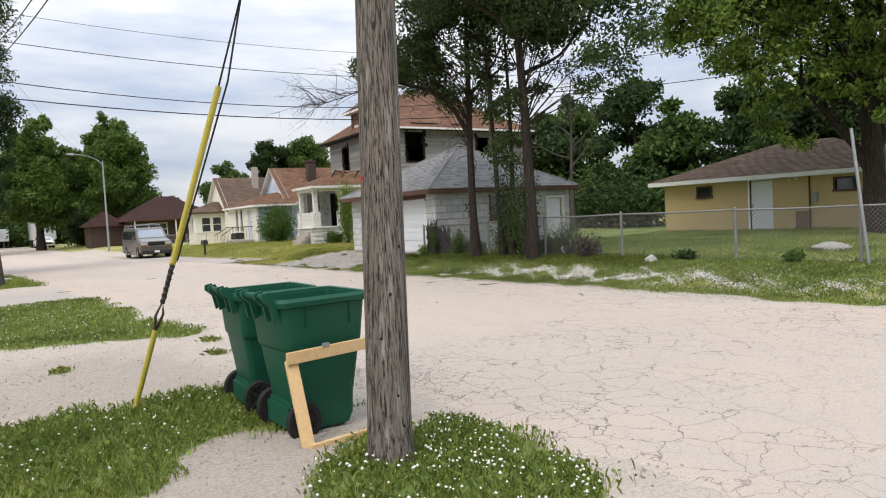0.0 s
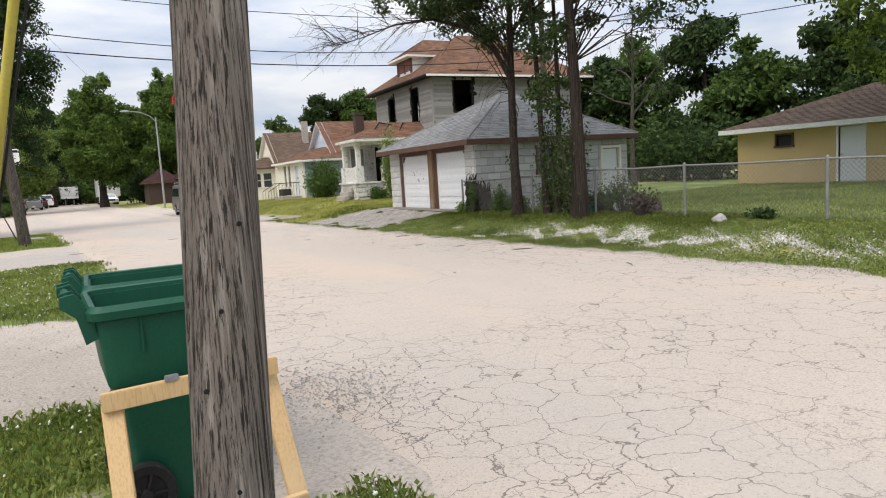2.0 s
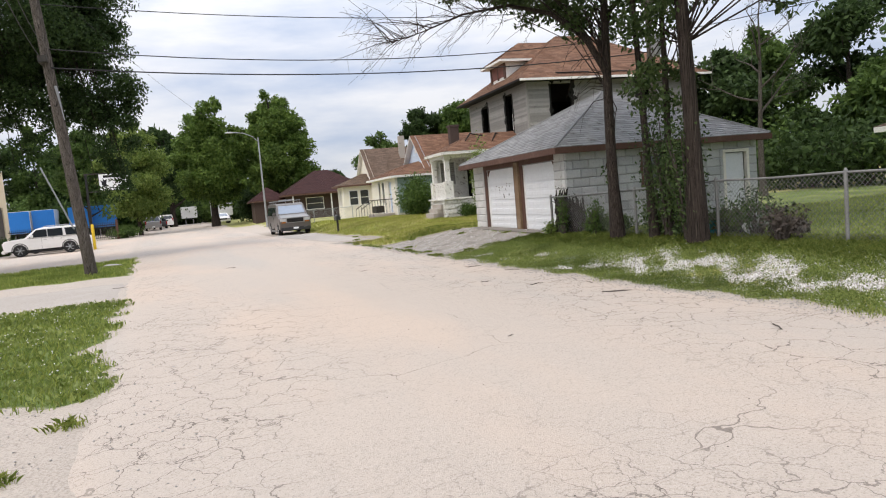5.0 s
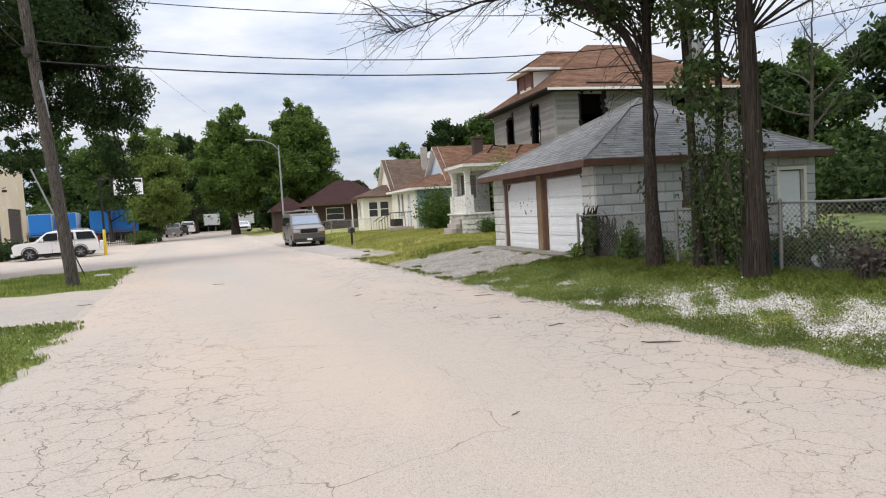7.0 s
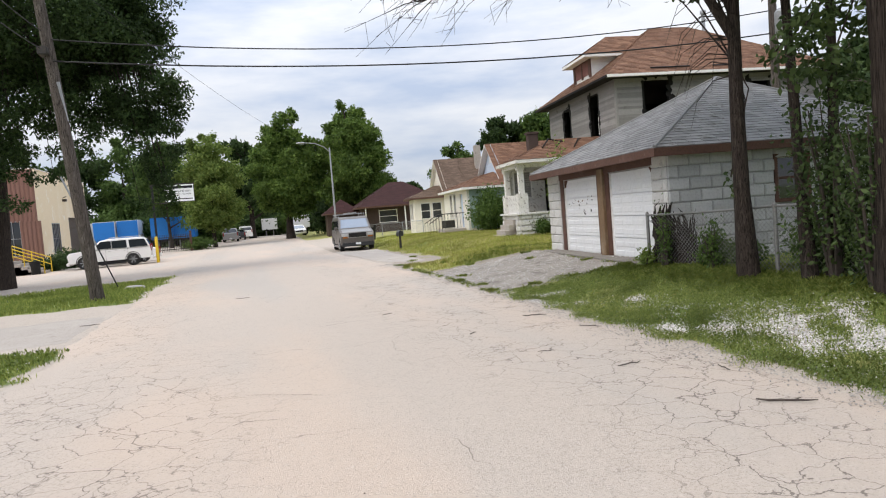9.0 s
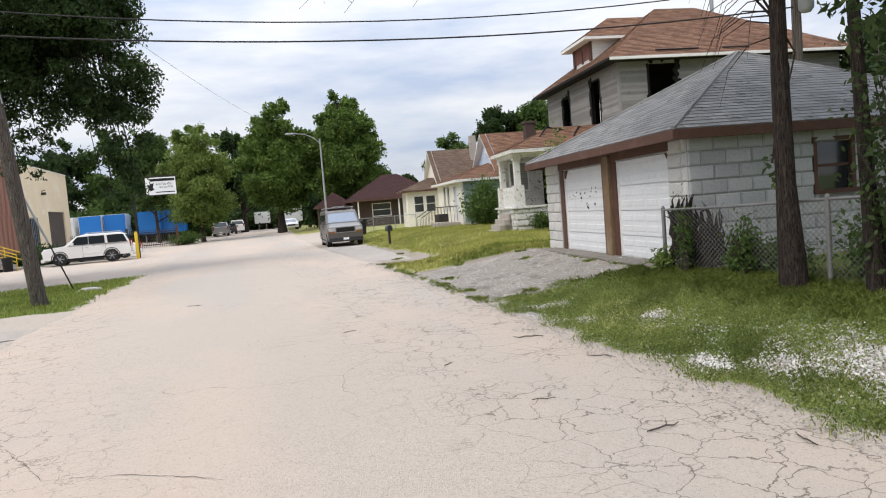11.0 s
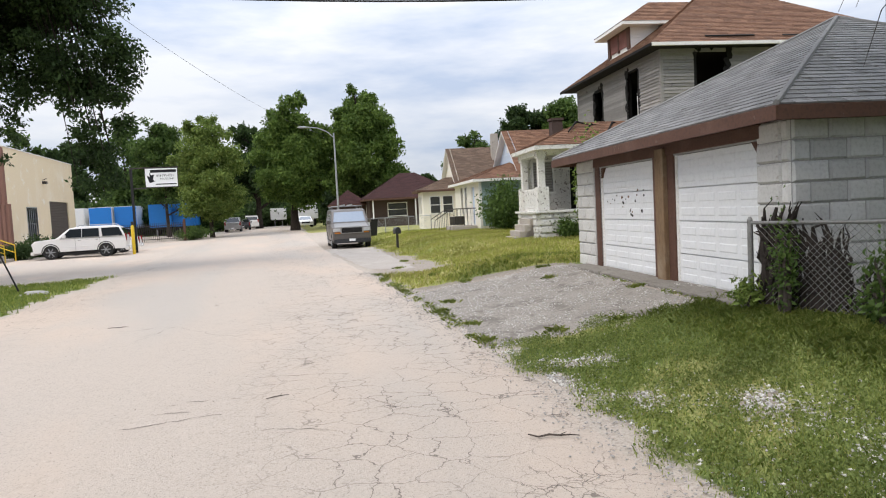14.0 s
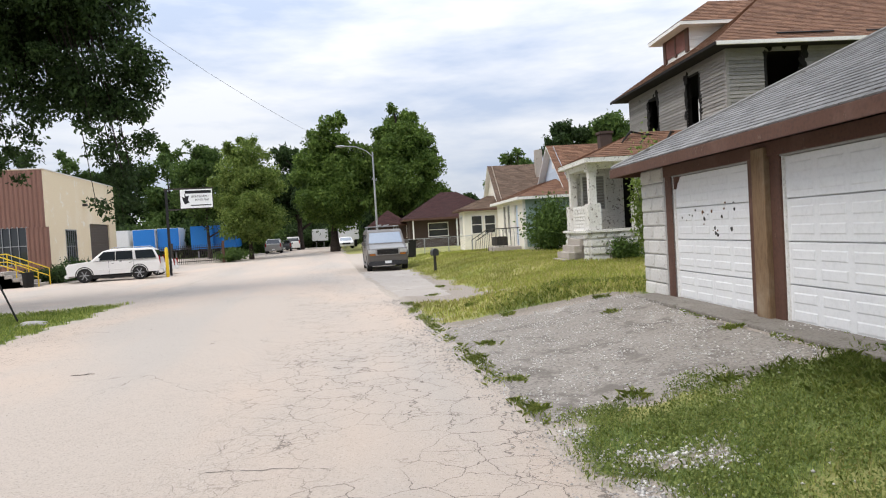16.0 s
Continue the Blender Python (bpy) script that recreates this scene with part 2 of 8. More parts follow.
M_SHINGLE1 = surface("grey_asphalt_shingle_piece", (0.225, 0.225, 0.225), (0.15, 0.15, 0.15), (0.30, 0.295, 0.285), 60, 0.9, 0.95, vary=0.16, bumpy=0.5, dist=0.006, stain=(0.115, 0.108, 0.10), stain_at=0.57)
M_RUST = surface("rust_brown_shingle", (0.185, 0.098, 0.060), (0.105, 0.056, 0.038), (0.255, 0.145, 0.092), 50, 0.7, 0.95, islands=0.22, stain=(0.12, 0.10, 0.085), stain_at=0.66)
M_TANROOF = surface("brown_shingle", (0.135, 0.092, 0.066), (0.075, 0.052, 0.039), (0.19, 0.135, 0.098), 50, 0.7, 0.95, islands=0.2)
M_REDROOF = surface("dark_red_shingle", (0.048, 0.019, 0.018), (0.03, 0.013, 0.012), None, 50, 0.7, 0.95, islands=0.15)
M_GSIDING = surface("weathered_grey_siding", (0.28, 0.265, 0.25), (0.19, 0.18, 0.17), (0.36, 0.34, 0.32), 20, 0.8, 0.8, stretch=(1, 1, 3), islands=0.2, stain=(0.14, 0.125, 0.115), stain_at=0.63)
M_BSIDING = surface("pale_blue_siding", (0.55, 0.63, 0.74), (0.46, 0.53, 0.63), None, 20, 1, 0.7, islands=0.05)
M_GRNSIDING = surface("sage_green_siding", (0.30, 0.39, 0.37), (0.24, 0.32, 0.31), None, 20, 1, 0.7, islands=0.05)
M_WSIDING = surface("cream_white_siding", (0.80, 0.76, 0.67), (0.70, 0.66, 0.57), None, 20, 1, 0.7, islands=0.04)
M_DARKBRICK = surface("dark_brown_brick", (0.075, 0.05, 0.042), (0.045, 0.03, 0.026), None, 30, 2, 0.9)
M_TAN = surface("tan_stucco", (0.56, 0.42, 0.21), (0.49, 0.36, 0.175), (0.60, 0.46, 0.25), 22, 0.7, 0.9, bumpy=0.3, stain=(0.42, 0.31, 0.17), stain_at=0.66)
M_BEIGE = surface("beige_render", (0.78, 0.66, 0.47), (0.68, 0.56, 0.38), (0.84, 0.76, 0.62), 14, 0.35, 0.9, stain=(0.84, 0.79, 0.70), stain_at=0.57)
M_CORR = surface("brown_corrugated_sheet", (0.235, 0.125, 0.095), (0.18, 0.09, 0.07), None, 20, 0.8, 0.6)
M_CONC = surface("old_concrete", (0.40, 0.36, 0.32), (0.27, 0.24, 0.21), (0.47, 0.43, 0.385), 30, 0.9, 0.92, bumpy=0.5, dist=0.008, stain=(0.21, 0.19, 0.17), stain_at=0.6)
M_DRIVE = surface("broken_driveway", (0.30, 0.272, 0.238), (0.085, 0.073, 0.062), (0.40, 0.365, 0.325), 30, 0.8, 0.95, bumpy=0.9, dist=0.010, stain=(0.17, 0.15, 0.13), stain_at=0.52)
M_APRON = surface("dark_grey_concrete", (0.22, 0.20, 0.175), (0.12, 0.105, 0.09), (0.29, 0.265, 0.235), 30, 1.5, 0.92, bumpy=0.5, dist=0.008, stain=(0.13, 0.12, 0.09), stain_at=0.56)
M_GRAVEL = surface("white_gravel", (0.56, 0.54, 0.51), (0.36, 0.34, 0.32), (0.68, 0.66, 0.63), 30, 3, 0.9, islands=0.25)
M_GLASS = clear_glass("dark_window_glass", (0.02, 0.024, 0.028))
# windscreens: the sky's reflection is put into a pale half-metal colour
M_SCREEN = surface("sky_reflecting_screen", (0.34, 0.37, 0.40), (0.30, 0.33, 0.36), None, 8, 0.8, 0.12, 0.65, 0.6, bumpy=0)
M_FENCE = surface("dull_galvanised_wire", (0.24, 0.238, 0.23), (0.15, 0.146, 0.14), (0.33, 0.325, 0.315), 40, 3, 0.6, 0.3)
M_FROST = surface("light_window_blind", (0.42, 0.42, 0.40), (0.34, 0.34, 0.33), None, 20, 3, 0.4)
M_CARWHITE = surface("white_car_paint", (0.80, 0.79, 0.77), (0.74, 0.73, 0.71), None, 10, 1, 0.25, spec=0.6, bumpy=0)
M_CARSILVER = surface("silver_car_paint", (0.36, 0.35, 0.34), (0.33, 0.32, 0.31), None, 10, 1, 0.3, 0.5, 0.5, bumpy=0)
M_CARPEWTER = surface("dark_pewter_car_paint", (0.15, 0.135, 0.122), (0.13, 0.115, 0.104), None, 10, 1, 0.35, 0.3, 0.5, bumpy=0)
M_CARDARK = surface("charcoal_car_paint", (0.045, 0.046, 0.05), (0.04, 0.04, 0.043), None, 10, 1, 0.3, 0.3, 0.5, bumpy=0)
M_CHROME = surface("chrome", (0.6, 0.6, 0.6), (0.5, 0.5, 0.5), None, 10, 1, 0.2, 1.0, bumpy=0)
M_LENS = surface("clear_lamp_lens", (0.55, 0.55, 0.55), (0.45, 0.45, 0.45), None, 20, 1, 0.15, spec=0.7, bumpy=0)
M_REDLENS = surface("red_lamp_lens", (0.30, 0.012, 0.012), (0.2, 0.01, 0.01), None, 20, 1, 0.2, spec=0.6, bumpy=0)
M_AMBER = surface("amber_lamp_lens", (0.45, 0.16, 0.03), (0.35, 0.12, 0.02), None, 20, 1, 0.2, spec=0.6, bumpy=0)
M_CHARRED = surface("black_dead_vine_bark", (0.035, 0.028, 0.024), (0.015, 0.012, 0.011), (0.075, 0.06, 0.05), 30, 4, 0.95)
M_BLUE = surface("bright_blue_trailer", (0.018, 0.19, 0.58), (0.015, 0.15, 0.48), None, 10, 1, 0.4)
M_TRAILW = surface("white_trailer", (0.68, 0.69, 0.70), (0.58, 0.59, 0.60), None, 10, 1, 0.5)
M_SIGN = surface("white_sign_panel", (0.85, 0.87, 0.87), (0.82, 0.84, 0.84), None, 10, 1, 0.5, bumpy=0)
M_INK = surface("black_ink", (0.012, 0.013, 0.016), (0.01, 0.01, 0.012), None, 10, 1, 0.6, bumpy=0)
M_REDTAG = surface("red_plastic", (0.55, 0.02, 0.02), (0.4, 0.015, 0.015), None, 10, 1, 0.4)
M_STONE = surface("pale_field_stone", (0.38, 0.36, 0.34), (0.26, 0.25, 0.23), None, 20, 3, 0.9)
M_TEAL = surface("teal_plastic", (0.02, 0.25, 0.27), (0.015, 0.2, 0.22), None, 10, 1, 0.4)
M_BARK = wood_pole_material("dark_furrowed_bark", (0.058, 0.044, 0.036), (0.022, 0.017, 0.014), (0.10, 0.08, 0.066))
M_BARKG = wood_pole_material("grey_bark", (0.10, 0.088, 0.075), (0.045, 0.038, 0.033), (0.16, 0.145, 0.125))
M_LEAF_ASH = leaf_material("fine_dull_green_leaf", (0.046, 0.074, 0.027), (0.095, 0.137, 0.047))
M_LEAF_MAPLE = leaf_material("maple_leaf", (0.075, 0.13, 0.028), (0.17, 0.25, 0.055))
M_LEAF_BRIGHT = leaf_material("bright_maple_leaf", (0.10, 0.16, 0.03), (0.24, 0.32, 0.07))
M_LEAF_DARK = leaf_material("deep_green_leaf", (0.034, 0.06, 0.021), (0.075, 0.122, 0.04))
M_LEAF_MID = leaf_material("mid_green_leaf", (0.06, 0.105, 0.028), (0.125, 0.195, 0.05))
M_LEAF_PALE = leaf_material("light_green_leaf", (0.115, 0.175, 0.04), (0.24, 0.31, 0.08))
M_GRASS = leaf_material("grass_blade", (0.21, 0.285, 0.06), (0.45, 0.49, 0.14), 0.2)
M_GRASS_DRY = leaf_material("yellowing_grass_blade", (0.44, 0.43, 0.13), (0.66, 0.58, 0.28), 0.2)
M_LAWN = leaf_material("sunlit_lawn_blade", (0.36, 0.41, 0.085), (0.58, 0.58, 0.16), 0.2)
M_CLOVERLEAF = leaf_material("clover_leaf", (0.14, 0.19, 0.048), (0.31, 0.355, 0.11), 0.25)
M_CLOVER = surface("white_clover_bloom", (0.72, 0.72, 0.66), (0.6, 0.58, 0.5), None, 40, 5, 0.9)
M_CRACK = surface("crack_shadowed_tar", (0.10, 0.088, 0.078), (0.06, 0.053, 0.048), None, 60, 4, 0.95)
M_DEAD = surface("dead_brown_twig", (0.075, 0.06, 0.05), (0.04, 0.032, 0.028), None, 30, 4, 0.9)

# ---- building tools ----
class Shape:
    """Collects the faces of one mesh. m: a matrix laid on every point that is added."""

    def __init__(self, m=None):
        self.v, self.f, self.m = [], [], m or Matrix()

    def add(self, verts, faces):
        k = len(self.v)
        self.v += [tuple(self.m @ Vector(p)) for p in verts]
        self.f += [tuple(i + k for i in f) for f in faces]
        return self

    def box(self, x0, x1, y0, y1, z0, z1):
        return self.add([(x, y, z) for x in (x0, x1) for y in (y0, y1) for z in (z0, z1)],
                        [(0, 1, 3, 2), (4, 6, 7, 5), (0, 4, 5, 1), (2, 3, 7, 6), (0, 2, 6, 4), (1, 5, 7, 3)])

    def block(self, x0, x1, y0, y1, z0, z1, c):
        """A box with chamfered edges on all sides."""
        bm = bmesh.new()
        bmesh.ops.create_cube(bm, size=1)
        for q in bm.verts:
            q.co = ((x0 + x1) / 2 + q.co.x * (x1 - x0), (y0 + y1) / 2 + q.co.y * (y1 - y0), (z0 + z1) / 2 + q.co.z * (z1 - z0))
        bmesh.ops.bevel(bm, geom=bm.edges[:], offset=c, segments=2, affect="EDGES")
        bm.verts.index_update()
        self.add([q.co[:] for q in bm.verts], [tuple(q.index for q in f.verts) for f in bm.faces])
        bm.free()
        return self

    def prism(self, poly, a, b, axis="y"):
        """A flat outline pushed from a to b along an axis. The outline's pairs are the other two axes in order."""
        def at(p, d):
            return {"x": (d, p[0], p[1]), "y": (p[0], d, p[1]), "z": (p[0], p[1], d)}[axis]
        n = len(poly)
        return self.add([at(p, a) for p in poly] + [at(p, b) for p in poly],
                        [tuple(range(n))[::-1], tuple(range(n, 2 * n))] + [(i, (i + 1) % n, n + (i + 1) % n, n + i) for i in range(n)])

    def tube(self, points, radii, sides=8, cap=True):
        """A round bar along the points."""
        pts = [Vector(p) for p in points]
        rad = radii if isinstance(radii, (list, tuple)) else [radii] * len(pts)
        verts, faces, up = [], [], None
        for i, p in enumerate(pts):
            d = (pts[min(i + 1, len(pts) - 1)] - pts[max(i - 1, 0)]).normalized()
            up = Vector((1, 0, 0)) if up is None and abs(d.x) < 0.9 else (up or Vector((0, 1, 0)))
            a = (up - d * up.dot(d)).normalized()
            up, b = a, d.cross(a)
            verts += [p + (a * math.cos(2 * math.pi * k / sides) + b * math.sin(2 * math.pi * k / sides)) * rad[i] for k in range(sides)]
        for i in range(len(pts) - 1):
            for k in range(sides):
                k2 = (k + 1) % sides
                faces.append((i * sides + k, i * sides + k2, (i + 1) * sides + k2, (i + 1) * sides + k))
        if cap:
            faces += [tuple(range(sides))[::-1], tuple(range((len(pts) - 1) * sides, len(pts) * sides))]
        return self.add(verts, faces)

    def loft(self, rings, cap=True):
        """Skins closed rings of equal count."""
        n = len(rings[0])
        verts = [p for r in rings for p in r]
        faces = [(i * n + k, i * n + (k + 1) % n, (i + 1) * n + (k + 1) % n, (i + 1) * n + k) for i in range(len(rings) - 1) for k in range(n)]
        if cap:
            faces += [tuple(range(n))[::-1], tuple(range((len(rings) - 1) * n, len(rings) * n))]
        return self.add(verts, faces)


def mesh_of(name, shape, mat, smooth=False):
    me = bpy.data.meshes.new(name)
    me.from_pydata(shape.v, [], shape.f)
    bm = bmesh.new()
    bm.from_mesh(me)
    bmesh.ops.recalc_face_normals(bm, faces=bm.faces)
    bm.to_mesh(me)
    bm.free()
    me.materials.append(mat)
    if smooth:
        me.shade_smooth()
        me.set_sharp_from_angle(angle=radians(40))
    return me


def thing(name, m, label, category, group="", kind=""):
    """A top-level thing: an Empty at its base."""
    ob = new(name)
    ob.empty_display_size = 0.2
    ob.matrix_world = m
    return tagged(ob, label, category, group, kind)


def part(name, shape, mat, parent, label="", smooth=False, bevel=0.0):
    """One mesh object under a thing or a part, in the parent's own frame."""
    ob = new(name, mesh_of(name, shape, mat, smooth))
    ob.parent = parent
    if bevel:
        mod = ob.modifiers.new("edges", "BEVEL")
        mod.width, mod.segments, mod.limit_method = bevel, 2, "ANGLE"
    return tagged(ob, label)


def solid(name, shape, mat, label, category="", group="", kind="", smooth=False, m=None, bevel=0.0):
    """A thing, or a piece of the setting, that is one mesh."""
    ob = new(name, mesh_of(name, shape, mat, smooth))
    if m is not None:
        ob.matrix_world = m
    if bevel:
        mod = ob.modifiers.new("edges", "BEVEL")
        mod.width, mod.segments, mod.limit_method = bevel, 2, "ANGLE"
    return tagged(ob, label, category, group, kind)


def smooth01(a, b, v):
    t = np.clip((v - a) / (b - a), 0, 1)
    return t * t * (3 - 2 * t)


def wob(x, y, s=1.0, seed=0.0):
    """A slow wave of -1 to 1 over the plan."""
    x, y = np.asarray(x, float) * s + seed, np.asarray(y, float) * s - seed
    return (np.sin(1.3 * x + 2.1 * np.sin(0.7 * y)) + np.sin(1.7 * y + 1.6 * np.sin(0.9 * x + 1)) + np.sin(2.9 * x - 2.3 * y)) / 3


def road_right(y):
    return 10.5 + 0.026 * np.maximum(y - 14, 0) + 0.12 * wob(y, 0, 0.8) + 0.06 * wob(y, 3, 3.1)


def road_left(y):
    return 3.35 + 0.16 * wob(y, 9, 0.7) + 0.07 * wob(y, 5, 2.9)


def ground_z(x, y):
    """The lie of the land: the road dips gently, the verge beyond it climbs to the house plots."""
    x, y = np.asarray(x, float), np.asarray(y, float)
    road = -0.27 * smooth01(22, 52, y) + 0.27 * smooth01(62, 100, y)
    plots = 0.29 - 0.22 * smooth01(44, 62, y)
    shift = 2.6 * smooth01(26, 33, y)
    z = road + (plots - road) * smooth01(10.7, 14.2, x - shift)
    z = z + 0.05 * smooth01(15, 30, x) + 0.04 * smooth01(3.2, 2.2, x) * smooth01(20, 8, y)
    z = z - 0.07 * np.exp(-((x - 2.3) / 0.8) ** 2 - ((y - 5.2) / 0.9) ** 2)
    rough = smooth01(0.15, 0.9, np.maximum(x - 10.5, 3.3 - x))
    return z + 0.025 * rough * wob(x, y, 1.1) + 0.012 * rough * wob(x, y, 3.7, 2)


def on(x, y, dz=0.0):
    return float(ground_z(x, y)) + dz


def clip(poly, a, b):
    """Keeps the part of a 2D polygon on the left of the line a to b."""
    out = []
    def side(p):
        return (b[0] - a[0]) * (p[1] - a[1]) - (b[1] - a[1]) * (p[0] - a[0])
    for i, p in enumerate(poly):
        q = poly[(i + 1) % len(poly)]
        sp, sq = side(p), side(q)
        if sp >= 0:
            out.append(p)
        if sp * sq < 0:
            t = sp / (sp - sq)
            out.append((p[0] + (q[0] - p[0]) * t, p[1] + (q[1] - p[1]) * t))
    return out


def tiles_on(face, wide, tall, stagger=0.5, jitter=0.0, seed=3):
    """Cuts a convex roof or wall face, given as 3D corners with its foot first, into courses of tabs.
    Returns (origin, right, up, normal, list of 2D outlines)."""
    p = [Vector(q) for q in face]
    right = (p[1] - p[0]).normalized()
    normal = right.cross(p[2] - p[1] if (p[2] - p[1]).length > 0.01 else p[3] - p[1]).normalized()
    up = normal.cross(right)
    flat = [((q - p[0]).dot(right), (q - p[0]).dot(up)) for q in p]
    rnd = random.Random(seed)
    lo, hi, top = min(q[0] for q in flat), max(q[0] for q in flat), max(q[1] for q in flat)
    out, row = [], 0
    while row * tall < top - 0.01:
        x = lo - wide * (stagger * (row % 2) + 0.001) - wide * 0.2 * rnd.random() * (jitter > 0)
        while x < hi:
            w = wide * (1 + jitter * (rnd.random() - 0.5))
            cell = [(x, row * tall), (x + w, row * tall), (x + w, (row + 1) * tall), (x, (row + 1) * tall)]
            for i in range(len(flat)):
                cell = clip(cell, flat[i], flat[(i + 1) % len(flat)])
                if len(cell) < 3:
                    break
            if len(cell) >= 3 and abs(sum(cell[i - 1][0] * c[1] - c[0] * cell[i - 1][1] for i, c in enumerate(cell))) > 0.004:
                out.append((row, cell))
            x += w
        row += 1
    return p[0], right, up, normal, out


def lay_tile(shape, frame3, row, cell, tall, lift=0.014, gap=0.006, thick=0.012):
    """One shingle: its foot is lifted over the course below; a small gap on either side."""
    o, r, u, n = frame3
    cx = sum(c[0] for c in cell) / len(cell)
    top, foot = [], []
    for a, b in cell:
        t = (b - row * tall) / tall
        a = a + gap * (1 if a < cx else -1)
        h = lift * (1 - t) + 0.004
        top.append(o + r * a + u * b + n * (h + thick * 0.5))
        foot.append(o + r * a + u * b + n * (h - thick))
    k = len(cell)
    shape.add(top + foot, [tuple(range(k))] + [(i, (i + 1) % k, k + (i + 1) % k, k + i) for i in range(k)])


def shingle_roof(parent, faces, mat, wide=0.32, tall=0.145, name="shingles", label=""):
    """All tabs of the faces in one mesh of loose islands."""
    s = Shape()
    for j, face in enumerate(faces):
        o, r, u, n, cells = tiles_on(face, wide, tall, 0.5, 0.25, j)
        s.add([Vector(p) + n * 0.004 for p in face], [tuple(range(len(face)))])
        for row, cell in cells:
            lay_tile(s, (o, r, u, n), row, cell, tall)
    me = bpy.data.meshes.new(name)
    me.from_pydata(s.v, [], s.f)
    me.materials.append(mat)
    ob = new(name, me)
    ob.parent = parent
    return tagged(ob, label, kind="stuff")


def hip_faces(x0, x1, y0, y1, z, rise, ridge0, ridge1):
    """A hip roof over a plan; the ridge runs between two plan points. Faces with the foot first: front (-x), back, near (-y), far."""
    a, b, c, d = (x0, y0, z), (x1, y0, z), (x1, y1, z), (x0, y1, z)
    e, f = (*ridge0, z + rise), (*ridge1, z + rise)
    if abs(ridge1[0] - ridge0[0]) >= abs(ridge1[1] - ridge0[1]):
        return [[d, a, e], [b, c, f], [a, b, f, e] if ridge0 != ridge1 else [a, b, e], [c, d, e, f] if ridge0 != ridge1 else [c, d, e]]
    return [[d, a, e, f], [b, c, f, e], [a, b, e], [c, d, f]]


def roof_body(faces, z, thick=0.10, inset=0.0):
    """The solid under the shingles: the faces and a flat underside."""
    s = Shape()
    for f in faces:
        s.add(f, [tuple(range(len(f)))])
    foot = [faces[0][1], faces[2][1], faces[1][1], faces[3][1]]
    low = [(p[0], p[1], z - thick) for p in foot]
    s.add(foot + low, [(0, 1, 5, 4), (1, 2, 6, 5), (2, 3, 7, 6), (3, 0, 4, 7), (4, 5, 6, 7)])
    return s


def holes_row(a0, a1, z0, z1, holes):
    """The runs of a board from a0 to a1 that no hole (a, b, bottom, top) interrupts."""
    runs = [(a0, a1)]
    for h0, h1, hb, ht in holes:
        if hb < z1 - 0.01 and ht > z0 + 0.01:
            runs = [r for q in runs for r in ((q[0], min(q[1], h0)), (max(q[0], h1), q[1])) if r[1] - r[0] > 0.01]
    return runs


def wall_panel(shape, m, length, z0, z1, thick, holes):
    """A wall along local x from 0 to length, outside at y = 0, thickness inwards (+y), with openings cut through."""
    zs = sorted({z0, z1, *[v for h in holes for v in h[2:] if z0 < v < z1]})
    xs = sorted({0, length, *[v for h in holes for v in h[:2] if 0 < v < length]})
    nx, nz = len(xs) - 1, len(zs) - 1
    full = [[not any(h[0] < (xs[i] + xs[i + 1]) / 2 < h[1] and h[2] < (zs[j] + zs[j + 1]) / 2 < h[3] for h in holes) for j in range(nz)] for i in range(nx)]
    verts = [(x, y, z) for y in (0, thick) for x in xs for z in zs]

    def at(y, i, j):
        return y * (nx + 1) * (nz + 1) + i * (nz + 1) + j
    faces = []
    for i in range(nx):
        for j in range(nz):
            if not full[i][j]:
                continue
            faces += [tuple(at(y, *q) for q in ((i, j), (i + 1, j), (i + 1, j + 1), (i, j + 1))) for y in (0, 1)]
            for di, dj, p, q in ((-1, 0, (i, j), (i, j + 1)), (1, 0, (i + 1, j), (i + 1, j + 1)), (0, -1, (i, j), (i + 1, j)), (0, 1, (i, j + 1), (i + 1, j + 1))):
                a, b = i + di, j + dj
                if not (0 <= a < nx and 0 <= b < nz and full[a][b]):
                    faces.append((at(0, *p), at(0, *q), at(1, *q), at(1, *p)))
    used = sorted({k for f in faces for k in f})
    new_i = {k: n for n, k in enumerate(used)}
    shape.m = m
    shape.add([verts[k] for k in used], [tuple(new_i[k] for k in f) for f in faces])


def siding(shape, m, length, z0, z1, holes, board=0.12, proud=0.03, top=None):
    """Lapped boards on a wall's outside. top(z): the run that the gable leaves at a height."""
    shape.m = m
    z = z0
    while z < z1 - 0.02:
        a, b = (0, length) if top is None else top(z)
        h = min(board, z1 - z)
        for r0, r1 in holes_row(a, b, z, z + h, holes):
            shape.add([(r0, -proud, z), (r1, -proud, z), (r1, -0.004, z + h), (r0, -0.004, z + h), (r0, 0.002, z), (r1, 0.002, z)],
                      [(0, 1, 2, 3), (0, 4, 5, 1), (0, 3, 4), (1, 5, 2)])
        z += board


